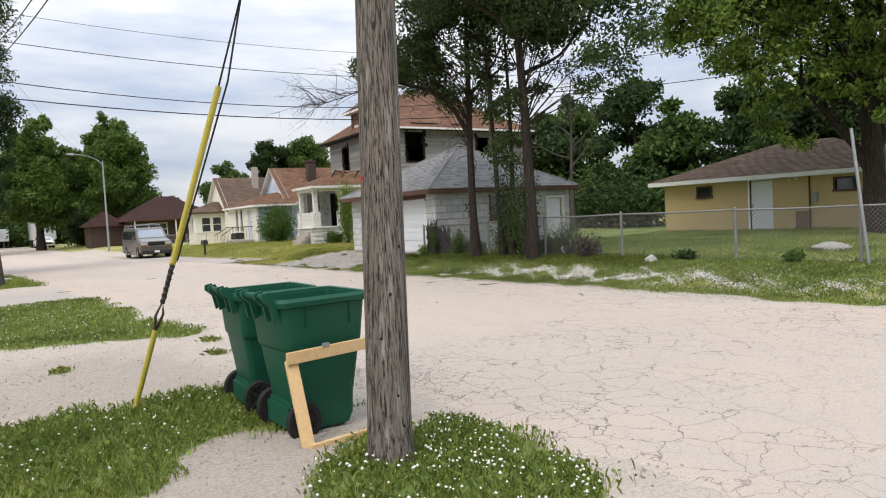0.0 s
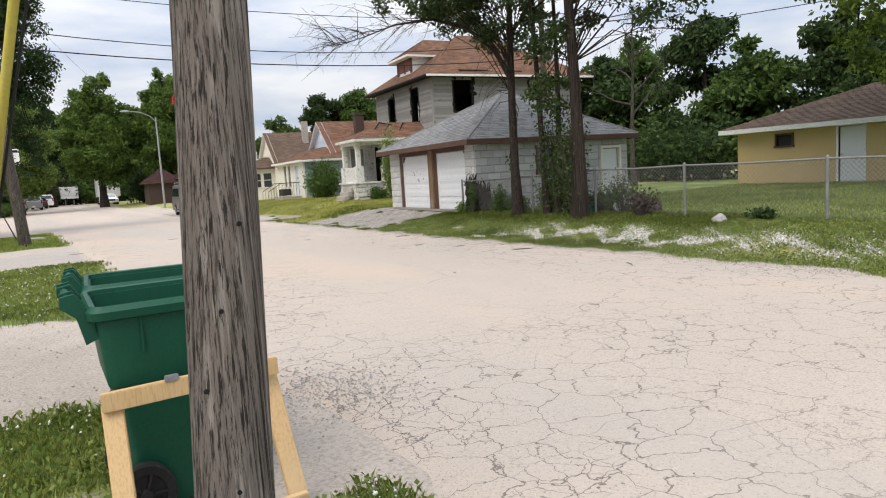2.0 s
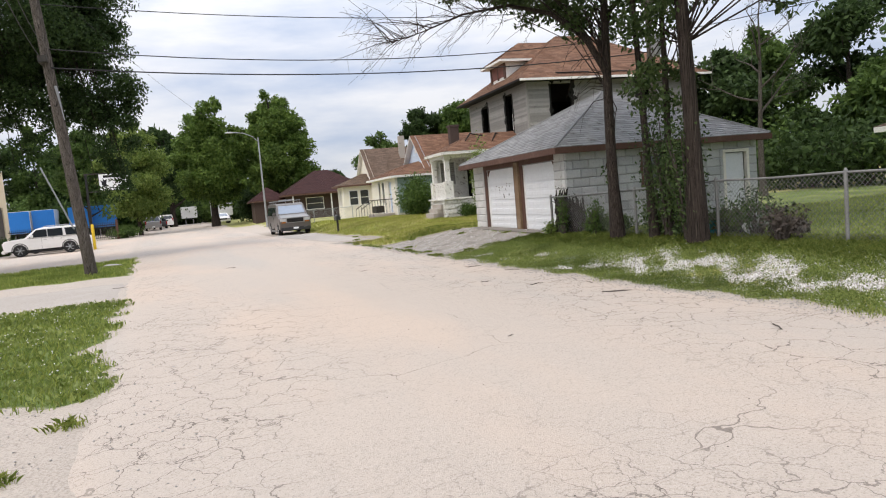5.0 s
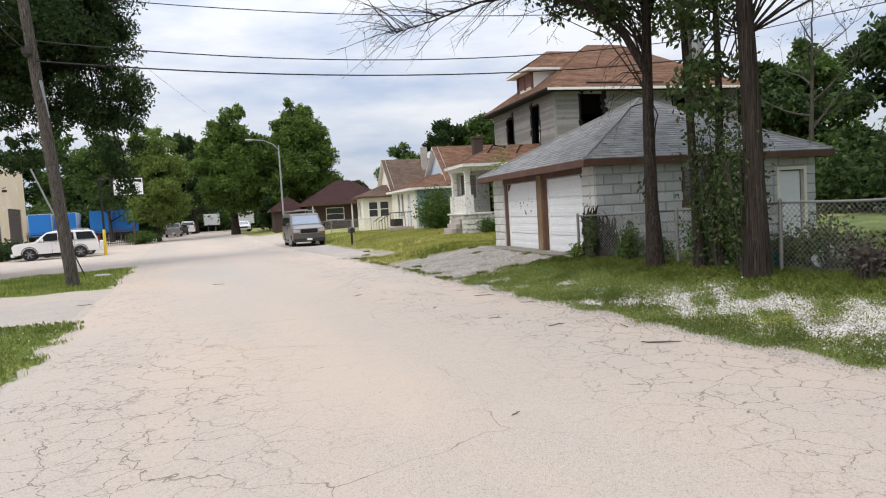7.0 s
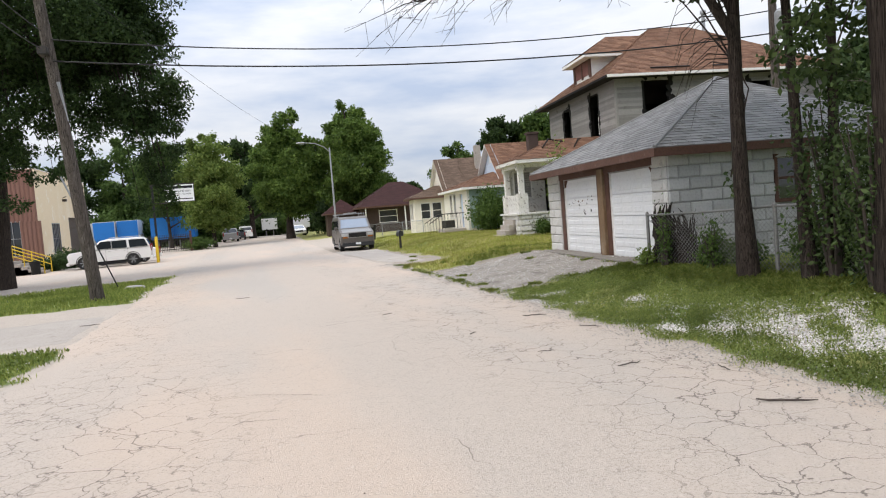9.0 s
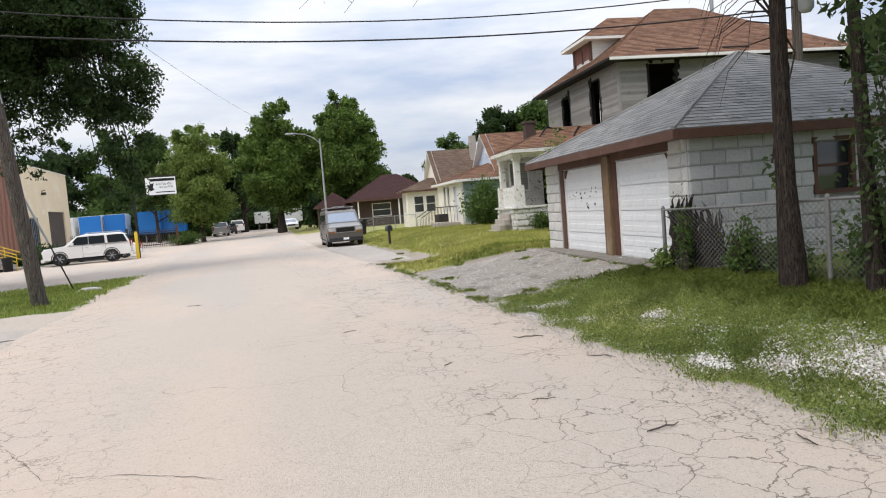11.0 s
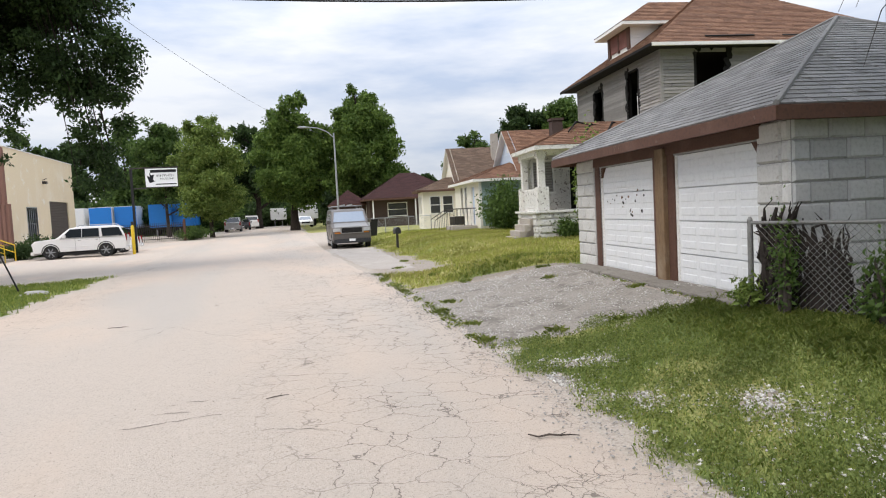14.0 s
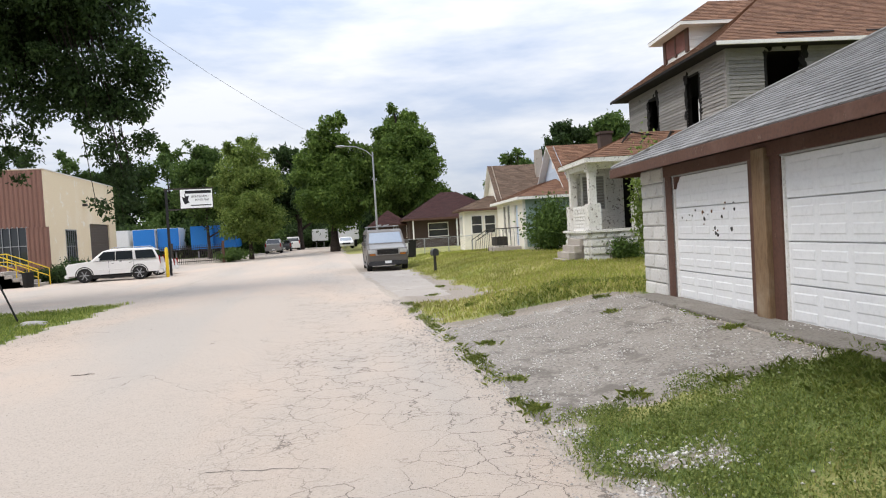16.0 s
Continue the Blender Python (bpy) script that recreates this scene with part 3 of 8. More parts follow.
def window(name, m, w, h, parent, glass=M_GLASS, trim=M_WHITETRIM, mullion=True, sash=True):
    """A window set in an opening: frame, sill and panes. Local x across, z up from the sill, outside towards -y."""
    fr = Shape(m)
    t = 0.07
    fr.box(-t, w + t, -0.035, 0.05, h, h + t)
    fr.box(-t, 0, -0.035, 0.05, 0, h)
    fr.box(w, w + t, -0.035, 0.05, 0, h)
    win = part(name, fr, trim, parent)
    part("window_sill", Shape(m).box(-t - 0.03, w + t + 0.03, -0.07, 0.05, -t, 0), trim, win)
    if sash:
        part("sash_bar", Shape(m).box(0, w, 0.03, 0.06, h / 2 - 0.025, h / 2 + 0.025), trim, win)
        part("pane", Shape(m).box(0, w, 0.07, 0.08, 0, h / 2 - 0.025), glass, win)
        part("pane", Shape(m).box(0, w, 0.055, 0.065, h / 2 + 0.025, h), glass, win)
    else:
        part("pane", Shape(m).box(0, w, 0.055, 0.065, 0, h), glass, win)
    return win

# ---- ground, road, driveways ----
def grass_cover(x, y):
    """1 where turf grows, 0 on bare dust; a second value for dry, yellow turf."""
    x, y = np.asarray(x, float), np.asarray(y, float)
    n1, n2 = wob(x, y, 0.9, 1.0), wob(x, y, 2.6, 4.0)
    right = smooth01(-0.05, 0.4, x - road_right(y) + 0.18 * n2)
    gravel = 0.8 * np.exp(-((x - 12.1) / 0.8) ** 2 - ((y - 12.4) / 1.3) ** 2) + 0.8 * np.exp(-((x - 12.0) / 0.75) ** 2 - ((y - 9.4) / 2.9) ** 2) + 0.4 * np.exp(-((x - 11.7) / 0.4) ** 2 - ((y - 15.2) / 0.9) ** 2) + 0.55 * np.exp(-((x - 11.8) / 0.7) ** 2 - ((y - 3.0) / 2.6) ** 2)
    gravel = gravel + 0.8 * np.exp(-((x - 11.0) / 0.28) ** 2 - ((y - 13.8) / 0.6) ** 2) + 0.25 * np.exp(-((x - 11.85) / 0.3) ** 2 - ((y - 15.8) / 0.3) ** 2) + 0.75 * np.exp(-((x - 11.3) / 0.42) ** 2 - ((y - 17.8) / 0.32) ** 2) + 0.7 * np.exp(-((x - 11.05) / 0.25) ** 2 - ((y - 16.7) / 0.5) ** 2) + 0.2 * np.exp(-((x - 12.0) / 0.35) ** 2 - ((y - 16.0) / 0.25) ** 2)
    right = right * (1 - np.clip(gravel * (0.9 + 1.3 * n2 + 0.5 * wob(x, y, 7.1, 2.0)), 0, 0.86))
    left = smooth01(-0.15, 0.25, road_left(y) - x + 0.25 * n2)
    rows = smooth01(10.2, 11.0, y + 0.25 * n2 + 0.4 * (x - 2)) * smooth01(18.6, 18.0, y + 0.2 * n2) + smooth01(23.0, 23.6, y + 0.2 * n2 + 0.12 * (x - 3)) * smooth01(36.5, 35.0, y + 0.4 * (3.5 - x))
    near = smooth01(0.1, 0.5, 1.15 - np.hypot((x - 2.6) / 1.15, (y - 3.2) / 1.1) + 0.25 * n2) + smooth01(0.1, 0.5, 1.2 - np.hypot((x - 1.3) / 1.7, (y - 5.7) / 0.95) + 0.3 * n2) + 0.8 * smooth01(0.1, 0.5, 1.0 - np.hypot((x - 0.4) / 0.9, (y - 4.3) / 0.8) + 0.4 * n2) + 0.9 * smooth01(0.1, 0.5, 0.9 - np.hypot((x - 2.9) / 0.42, (y - 6.3) / 0.7) + 0.5 * n2)
    left = left * np.clip(rows + near, 0, 1) + 0.85 * smooth01(-6, -9, x) * smooth01(18, 12, y)
    lot = smooth01(36, 39, y) * smooth01(62, 60, y) * smooth01(3.4, 2.0, x) * smooth01(-30, -26, x)
    left = left * (1 - lot) + smooth01(3.5, 0, x) * smooth01(95, 100, y)
    cover = np.where(x > 7, right, left)
    drive = smooth01(18.7, 19.3, y + 0.35 * n2 + 0.05 * (x - 12)) * smooth01(25.2, 24.7, y) * smooth01(15, 14, x)
    far_drive = smooth01(28.5, 29, y + 0.35 * (x - 11)) * smooth01(80, 76, y) * smooth01(13.6, 12.9, x + 0.6 * n2 - 0.03 * (y - 28))
    cover = cover * (1 - np.clip(drive * 1.0 + far_drive * (x > 7), 0, 1))
    dry = np.clip(smooth01(24, 25.5, y) * smooth01(10, 11, x) * (0.55 + 0.45 * n1) + 0.5 * smooth01(0.8, 0.2, np.abs(x - 11.6)) * (n1 > 0.1), 0, 0.85)
    return np.clip(cover, 0, 1), dry


def bare_earth(x, y):
    """Where the bare ground is dark soil and not pale dust: under the gravel and about the bins."""
    n2 = wob(x, y, 2.6, 4.0)
    verge = smooth01(0.05, 0.5, x - road_right(y)) * smooth01(25.5, 24.5, y)
    pole = smooth01(2.9, 1.9, x + 0.3 * n2) * smooth01(10.5, 8.5, y + 0.4 * n2) * smooth01(-3, -1, x)
    lawn_edge = smooth01(24, 25, y) * smooth01(60, 50, y) * smooth01(10.8, 11.4, x) * smooth01(24, 22, x)
    return np.clip(0.45 * verge + 0.4 * pole + 0.6 * lawn_edge, 0, 0.9)


def sheet(name, xs, ys, mat, lift, colour, label, attr="cover", edges=None):
    """A grid over the plan that lies on the land. edges(y): left and right bound of each row."""
    nx, ny = len(xs), len(ys)
    X, Y = np.meshgrid(xs, ys)
    if edges:
        lo, hi = edges(Y)
        X = lo + (hi - lo) * X
    Z = ground_z(X, Y) + lift(X, Y)
    me = bpy.data.meshes.new(name)
    i = np.arange((ny - 1) * nx).reshape(ny - 1, nx)[:, :-1].ravel()
    me.from_pydata(np.c_[X.ravel(), Y.ravel(), Z.ravel()].tolist(), [], np.c_[i, i + 1, i + nx + 1, i + nx].tolist())
    a, b = colour(X.ravel(), Y.ravel())
    col = np.c_[a, b, bare_earth(X.ravel(), Y.ravel()), np.ones_like(a)].astype(np.float32)
    at = me.color_attributes.new(attr, "FLOAT_COLOR", "POINT")
    at.data.foreach_set("color", col.ravel())
    me.materials.append(mat)
    me.shade_smooth()
    return tagged(new(name, me), label, kind="structure")


gx = np.concatenate([[-2500, -900, -350, -160, -90, -60, -45], np.arange(-36, -6, 1.5), np.arange(-6, 20, 0.16), np.arange(20, 44, 1.2), [46, 55, 70, 100, 180, 400, 900, 2500]])
gy = np.concatenate([[-2500, -900, -350, -120, -60, -40, -26, -16, -10], np.arange(-6, 30, 0.16), np.arange(30, 66, 0.5), np.arange(66, 130, 2.0), [140, 160, 200, 300, 500, 1000, 2500]])


def under_road(X, Y):
    return -0.05 * smooth01(0.02, 0.2, X - road_left(Y)) * smooth01(0.02, 0.2, road_right(Y) - X)


sheet("ground", gx, gy, M_GROUND, under_road, grass_cover, "dusty earth with patchy green turf and clover")


def road_wear(x, y):
    w = np.clip(0.12 + 0.95 * smooth01(1.9, 0.5, np.abs(x - 9.6 + 0.3 * wob(x, y, 0.6))) + 0.8 * smooth01(1.2, 0.2, np.abs(x - 4.0)) + 1.2 * np.exp(-((x - 6.0) / 1.8) ** 2 - ((y - 4.6) / 1.7) ** 2) + 1.0 * np.exp(-((x - 4.7) / 1.2) ** 2 - ((y - 12.0) / 4.0) ** 2), 0, 1)
    return w, w


road_y = np.concatenate([np.arange(-60, -6, 2.0), np.arange(-6, 30, 0.2), np.arange(30, 66, 0.6), np.arange(66, 200, 3.0)])
sheet("road", np.linspace(0, 1, 44), road_y, M_ROAD, lambda X, Y: 0.012 * (1 - ((X - 7) / 3.7) ** 2) - 0.022 * ((X < road_left(Y) + 0.05) | (X > road_right(Y) - 0.05)),
      road_wear, "pale dusty asphalt road with a web of cracks", "wear", lambda Y: (road_left(Y), road_right(Y)))


def slab(name, corners, mat, label, lift=0.012, step=0.25):
    """A thin paved patch over the land, its outline a little ragged."""
    (x0, y0), (x1, y1), (x2, y2), (x3, y3) = corners
    nu = max(3, int(max(math.hypot(x1 - x0, y1 - y0), math.hypot(x2 - x3, y2 - y3)) / step))
    nv = max(3, int(max(math.hypot(x3 - x0, y3 - y0), math.hypot(x2 - x1, y2 - y1)) / step))
    U, V = np.meshgrid(np.linspace(0, 1, nu), np.linspace(0, 1, nv))
    X = (1 - V) * ((1 - U) * x0 + U * x1) + V * ((1 - U) * x3 + U * x2)
    Y = (1 - V) * ((1 - U) * y0 + U * y1) + V * ((1 - U) * y3 + U * y2)
    rim = (U < 0.001) | (U > 0.999) | (V < 0.001) | (V > 0.999)
    X, Y = X + rim * 0.09 * wob(X, Y, 2.3), Y + rim * 0.09 * wob(Y, X, 2.7)
    Z = ground_z(X, Y) + lift - rim * (lift + 0.03)
    me = bpy.data.meshes.new(name)
    i = np.arange((nv - 1) * nu).reshape(nv - 1, nu)[:, :-1].ravel()
    me.from_pydata(np.c_[X.ravel(), Y.ravel(), Z.ravel()].tolist(), [], np.c_[i, i + 1, i + nu + 1, i + nu].tolist())
    me.materials.append(mat)
    return tagged(new(name, me), label, kind="structure")


slab("driveway", [(10.55, 18.7), (13.6, 18.9), (14.45, 24.5), (10.75, 24.3)], M_DRIVE, "cracked grey driveway in front of the garage", 0.02)
slab("driveway", [(10.9, 30.6), (12.5, 29.6), (14.0, 46.0), (11.0, 47.5)], M_CONC, "broken pale concrete parking strip beside the road", 0.02, 0.5)
slab("driveway", [(-14, 19.6), (3.5, 18.6), (3.5, 22.7), (-14, 23.6)], M_CONC, "worn concrete drive across the grass verge", 0.015, 0.4)
slab("parking_lot", [(-25, 41), (3.6, 37.2), (3.9, 77), (-25, 76)], M_ROAD, "pale dusty car park beside the road", 0.012, 1.0)


def crack(points, width, seed):
    """A thin ragged dark split in the asphalt."""
    rnd = random.Random(seed)
    line = []
    for (ax, ay), (bx, by) in zip(points, points[1:]):
        n = max(3, int(math.hypot(bx - ax, by - ay) / 0.06))
        line += [(ax + (bx - ax) * k / n + rnd.uniform(-0.014, 0.014), ay + (by - ay) * k / n + rnd.uniform(-0.02, 0.02)) for k in range(n + 1)]
    top = [(x, y, float(ground_z(np.array([x]), np.array([y]))[0]) + 0.012 * (1 - ((x - 7) / 3.7) ** 2) + 0.004) for x, y in line]
    wide = [width * 0.5 * rnd.uniform(0.1, 1.3) for _ in line]
    me = bpy.data.meshes.new("road_crack")
    me.from_pydata([(x, y + w, z) for (x, y, z), w in zip(top, wide)] + [(x, y - w, z) for (x, y, z), w in zip(top, wide)], [], [(i, i + 1, i + 1 + len(top), i + len(top)) for i in range(len(top) - 1)])
    me.materials.append(M_CRACK)
    tagged(new("road_crack", me), "thin dark crack across the pale asphalt", "crack", kind="stuff")


for k, (pts, w) in enumerate((([(7.1, 17.35), (7.32, 17.39), (7.85, 17.47)], 0.009), ([(7.31, 17.92), (7.45, 17.91)], 0.006), ([(7.26, 17.69), (7.58, 17.65)], 0.007), ([(7.53, 17.97), (8.0, 17.9), (8.09, 18.41)], 0.007),
                              ([(8.14, 18.63), (8.72, 18.48), (9.01, 18.38)], 0.008), ([(8.01, 16.88), (8.26, 16.89), (8.64, 16.72)], 0.007), ([(8.66, 18.49), (8.63, 17.9), (8.8, 18.04)], 0.005),
                              ([(5.1, 14.7), (5.6, 13.75), (6.1, 13.6), (6.78, 13.16)], 0.008), ([(5.6, 12.4), (6.0, 12.73), (6.35, 12.6)], 0.007), ([(5.75, 13.1), (6.3, 12.9)], 0.005))):
    crack(pts, w, k)

# ---- buildings ----
def face_frames(x0, x1, y0, y1, z=0.0):
    """Frames of a box's outside faces: front (-x), near (-y), back (+x), far (+y); local x along the wall, -y outwards."""
    return {"front": pose(x0, y1, z, 0, 0, -90), "near": pose(x0, y0, z), "back": pose(x1, y0, z, 0, 0, 90), "far": pose(x1, y1, z, 0, 0, 180)}


def walls(parent, x0, x1, y0, y1, z0, z1, thick, mat, holes, name="wall", label=""):
    """Four walls with openings; the two short ones butt between the long ones."""
    fr, made = face_frames(x0, x1, y0, y1), {}
    for side, m in fr.items():
        s = Shape()
        if side in ("front", "back"):
            wall_panel(s, m, y1 - y0, z0, z1, thick, holes.get(side, ()))
        else:
            m2 = m @ pose(thick, 0, 0)
            wall_panel(s, m2, x1 - x0 - 2 * thick, z0, z1, thick, [(a - thick, b - thick, c, d) for a, b, c, d in holes.get(side, ())])
        made[side] = part(name, s, mat, parent, label)
    return fr, made


def gable_roof(parent, x0, x1, y0, y1, z, rise, mat, over=0.35, tall=0.15, label="", trim=None):
    """A gable roof with its ridge along x."""
    ym, e = (y0 + y1) / 2, rise * over / ((y1 - y0) / 2)
    A, B, R = (y0 - over, z - e), (y1 + over, z - e), (ym, z + rise)
    t = 0.09
    body = Shape().prism([A, R, B, (B[0], B[1] - t), (R[0], R[1] - t), (A[0], A[1] - t)], x0 - over, x1 + over, "x")
    roof = part("roof", body, trim or M_WHITETRIM, parent)
    X0, X1 = x0 - over, x1 + over
    shingle_roof(roof, [[(X0, *A), (X1, *A), (X1, *R), (X0, *R)], [(X1, *B), (X0, *B), (X0, *R), (X1, *R)]], mat, 0.35, tall, label=label)
    return roof


# the block garage with two white doors
GARAGE = thing("garage", pose(13.87, 17.85, 0.27, 0, 0, -6.5), "grey block garage with two white doors and grey hip roof", "garage")
GD, GL, GH = 6.1, 6.75, 2.12
g_holes = {"front": [(GL - 2.66, GL - 0.6, -0.1, 1.93), (GL - 5.55, GL - 3.33, -0.1, 1.93)], "near": [(5.0, 5.72, 0.0, 1.78), (2.35, 3.0, 1.1, 1.9)]}
g_fr, g_wall = walls(GARAGE, 0.03, GD, 0.03, GL, -0.5, GH, 0.2, M_MORTAR, g_holes)
gf = g_fr["front"]
# timber between and beside the doors, and the header over them
part("door_post", Shape().box(-0.05, 0.16, 2.86, 3.13, -0.05, 2.06), M_POST, GARAGE, "bare weathered brown timber post", bevel=0.012)
for y0, y1 in ((2.66, 2.86), (3.13, 3.33), (5.55, 5.78)):
    part("door_jamb", Shape().box(0.02, 0.2, y0, y1, -0.05, 1.98), M_BROWN, GARAGE, "dark brown painted jamb", bevel=0.008)
part("door_header", Shape().box(0.0, 0.2, 0.55, 5.8, 1.95, 2.12), M_BROWN, GARAGE, "dark brown door header", bevel=0.008)
for y, s in ((0.62, 1), (2.84, -1), (5.5, -1)):
    part("corner_bracket", Shape().prism([(y, 1.95), (y + 0.16 * s, 1.95), (y, 1.74)], 0.04, 0.1, "x"), M_BROWN, GARAGE)
part("slab", Shape().box(-0.42, 0.25, 0.3, 6.3, -0.2, 0.06), M_APRON, GARAGE, "worn concrete apron strip", bevel=0.02)


def garage_door(y0, y1, battered):
    door = part("garage_door", Shape().box(0.13, 0.15, y0, y1, -0.02, 1.95), M_WHITE, GARAGE, "white sectional door, dented and chipped" if battered else "white sectional door with raised panels")
    h, wide = 1.94 / 4, y1 - y0
    for i in range(4):
        z0 = -0.01 + i * h
        part("door_section", Shape().block(0.085, 0.13, y0 + 0.005, y1 - 0.005, z0 + 0.006, z0 + h - 0.006, 0.006), M_WHITE, door)
        for k in range(4):
            a = y0 + 0.06 + k * (wide - 0.06) / 4
            b = a + (wide - 0.06) / 4 - 0.07
            for zz in (z0 + 0.075, z0 + 0.275):
                # a raised lozenge with sloping sides
                o = [(0.083, a, zz), (0.083, b, zz), (0.083, b, zz + 0.13), (0.083, a, zz + 0.13)]
                q = [(0.0785, a + 0.03, zz + 0.02), (0.0785, b - 0.03, zz + 0.02), (0.0785, b - 0.03, zz + 0.11), (0.0785, a + 0.03, zz + 0.11)]
                part("raised_panel", Shape().add([(x + 0.004, y, z) for x, y, z in o] + q, [(0, 1, 5, 4), (1, 2, 6, 5), (2, 3, 7, 6), (3, 0, 4, 7), (4, 5, 6, 7)]), M_WHITE, door)
    part("door_stop", Shape().box(0.05, 0.12, y0 - 0.035, y0 + 0.02, -0.02, 1.95), M_WHITETRIM, door)
    part("door_stop", Shape().box(0.05, 0.12, y1 - 0.02, y1 + 0.035, -0.02, 1.95), M_WHITETRIM, door)
    if battered:
        rnd = random.Random(5)
        for k in range(22):
            y, z, r = y0 + 0.12 + rnd.random() * 1.95, 0.98 + rnd.random() * 0.5, 0.007 + 0.018 * rnd.random() ** 2
            pts = [(0.072, y + r * math.cos(a) * (0.6 + 0.8 * rnd.random()), z + 1.3 * r * math.sin(a) * (0.6 + 0.9 * rnd.random())) for a in np.linspace(0, 5.6, 7)]
            part("paint_chip", Shape().add(pts + [(0.09, p[1], p[2]) for p in pts], [tuple(range(7)), *[(i, (i + 1) % 7, 7 + (i + 1) % 7, 7 + i) for i in range(7)]]), M_DARKSTEEL if k % 3 else M_RUST, door)


garage_door(0.6, 2.66, False)
garage_door(3.33, 5.55, True)
side_door = part("side_door", Shape().box(5.03, 5.69, 0.09, 0.13, 0.0, 1.76), M_WHITE, GARAGE, "plain white side door in a cream frame", bevel=0.006)
sf = Shape()
sf.box(4.92, 5.0, -0.02, 0.1, 0.0, 1.86)
sf.box(5.72, 5.80, -0.02, 0.1, 0.0, 1.86)
sf.box(5.0, 5.72, -0.02, 0.1, 1.78, 1.86)
part("door_frame", sf, M_WSIDING, side_door)
part("door_knob", Shape().tube([(5.12, 0.1, 0.9), (5.12, 0.03, 0.9)], 0.03, 10), M_STEEL, side_door)
window("window", pose(2.35, 0.03, 1.1), 0.65, 0.8, GARAGE, trim=M_BROWN)
g_faces = hip_faces(-0.38, GD + 0.2, -0.32, GL + 0.35, 2.22, 1.88, (3.35, 3.4), (3.35, 3.4))
g_roof = part("roof", roof_body(g_faces, 2.2, 0.03), M_BROWN, GARAGE)
for nm, box in (("fascia", (-0.41, -0.375, -0.35, GL + 0.38, 2.06, 2.21)), ("fascia", (GD + 0.195, GD + 0.23, -0.35, GL + 0.38, 2.06, 2.21)),
                ("fascia", (-0.375, GD + 0.195, -0.35, -0.315, 2.06, 2.21)), ("fascia", (-0.375, GD + 0.195, GL + 0.345, GL + 0.38, 2.06, 2.21))):
    part(nm, Shape().box(*box), M_BROWN, g_roof, "peeling brown fascia board", bevel=0.006)
for a, b in ((0, 1), (1, 2), (2, 1), (3, 1)):
    f = g_faces[a]
    p, q = Vector(f[1]), Vector(f[2])
    part("hip_cap", Shape().tube([p + Vector((0, 0, 0.02)), q + Vector((0, 0, 0.02))], 0.035, 6), M_SHINGLE, g_roof)

# the burnt two-storey house
BURNT = thing("burnt_house", pose(21.65, 32.58, 0.27, 0, 0, -6.5), "burnt-out two-storey grey clapboard house with rust-brown roof", "house")
b_holes = {"front": [(9.0 - 6.9, 9.0 - 5.95, 4.35, 6.1), (9.0 - 3.35, 9.0 - 2.4, 4.2, 6.25), (1.5, 2.6, 0.9, 2.4)],
           "near": [(1.35, 2.55, 4.7, 6.45), (6.5, 7.5, 4.7, 6.2), (2.0, 3.2, 0.9, 2.4)], "far": [(5.2, 7.2, 4.2, 6.4)]}
b_fr, b_wall = walls(BURNT, 0.6, 10.9, 0.55, 9.0, -0.6, 6.6, 0.15, M_CHAR, b_holes)
for side, length in (("front", 8.45), ("near", 10.3), ("far", 10.3), ("back", 8.45)):
    s = Shape()
    siding(s, b_fr[side], length, 0.2, 6.6, b_holes.get(side, ()))
    part("siding", s, M_GSIDING, b_wall[side], "weathered grey clapboards, smoke-stained")
for x, y in ((0.6, 0.55), (0.6, 9.0)):
    part("corner_board", Shape().box(x - 0.03, x + 0.08, y - 0.03 if y < 1 else y - 0.08, y + 0.08 if y < 1 else y + 0.03, 0, 6.55), M_GSIDING, BURNT)
part("floor", Shape().box(0.76, 10.74, 0.71, 8.84, 3.2, 3.4), M_CHAR, BURNT)
# burnt edges of the upper windows
rb = random.Random(8)
for side, k in (("front", 0), ("front", 1), ("near", 0), ("near", 1)):
    a, b, c, d = b_holes[side][k]
    for i in range(22):
        x = a + (b - a) * rb.choice((-0.07, 0, 1.0, 1.08, rb.random())) + rb.uniform(-0.08, 0.08)
        z = rb.uniform(c - 0.05, d + 0.25)
        if a + 0.12 < x < b - 0.12 and z < d - 0.05:
            x = a - 0.05
        r = rb.uniform(0.05, 0.17)
        pts = [(x + r * math.cos(t) * rb.uniform(0.5, 1), -0.024 - 0.001 * i, z + 1.4 * r * math.sin(t) * rb.uniform(0.5, 1.1)) for t in np.linspace(0, 5.5, 7)]
        part("char_patch", Shape(b_fr[side]).add(pts + [(p[0], 0.0, p[2]) for p in pts], [tuple(range(7)), *[(j, (j + 1) % 7, 7 + (j + 1) % 7, 7 + j) for j in range(7)]]), M_CHAR, b_wall[side])
    part("window_casing", Shape(b_fr[side]).box(a - 0.09, a, -0.03, 0.1, c - 0.08, d).box(b, b + 0.09, -0.03, 0.1, c - 0.08, d).box(a, b, -0.04, 0.1, c - 0.1, c), M_CHAR, b_wall[side])
b_faces = hip_faces(0.0, 11.5, 0.0, 9.6, 6.68, 3.15, (4.7, 4.8), (6.8, 4.8))
b_roof = part("roof", roof_body(b_faces, 6.66, 0.08), M_CHAR, BURNT)
shingle_roof(b_roof, b_faces, M_RUST, 0.34, 0.15, label="rust-brown asphalt shingles")
for box in ((0.0, 11.5, -0.06, 0.0, 6.56, 6.68), (-0.06, 0.0, -0.06, 9.66, 6.56, 6.66)):
    part("gutter", Shape().box(*box), M_WHITETRIM if box[0] == 0.0 else M_CHAR, b_roof, bevel=0.01)
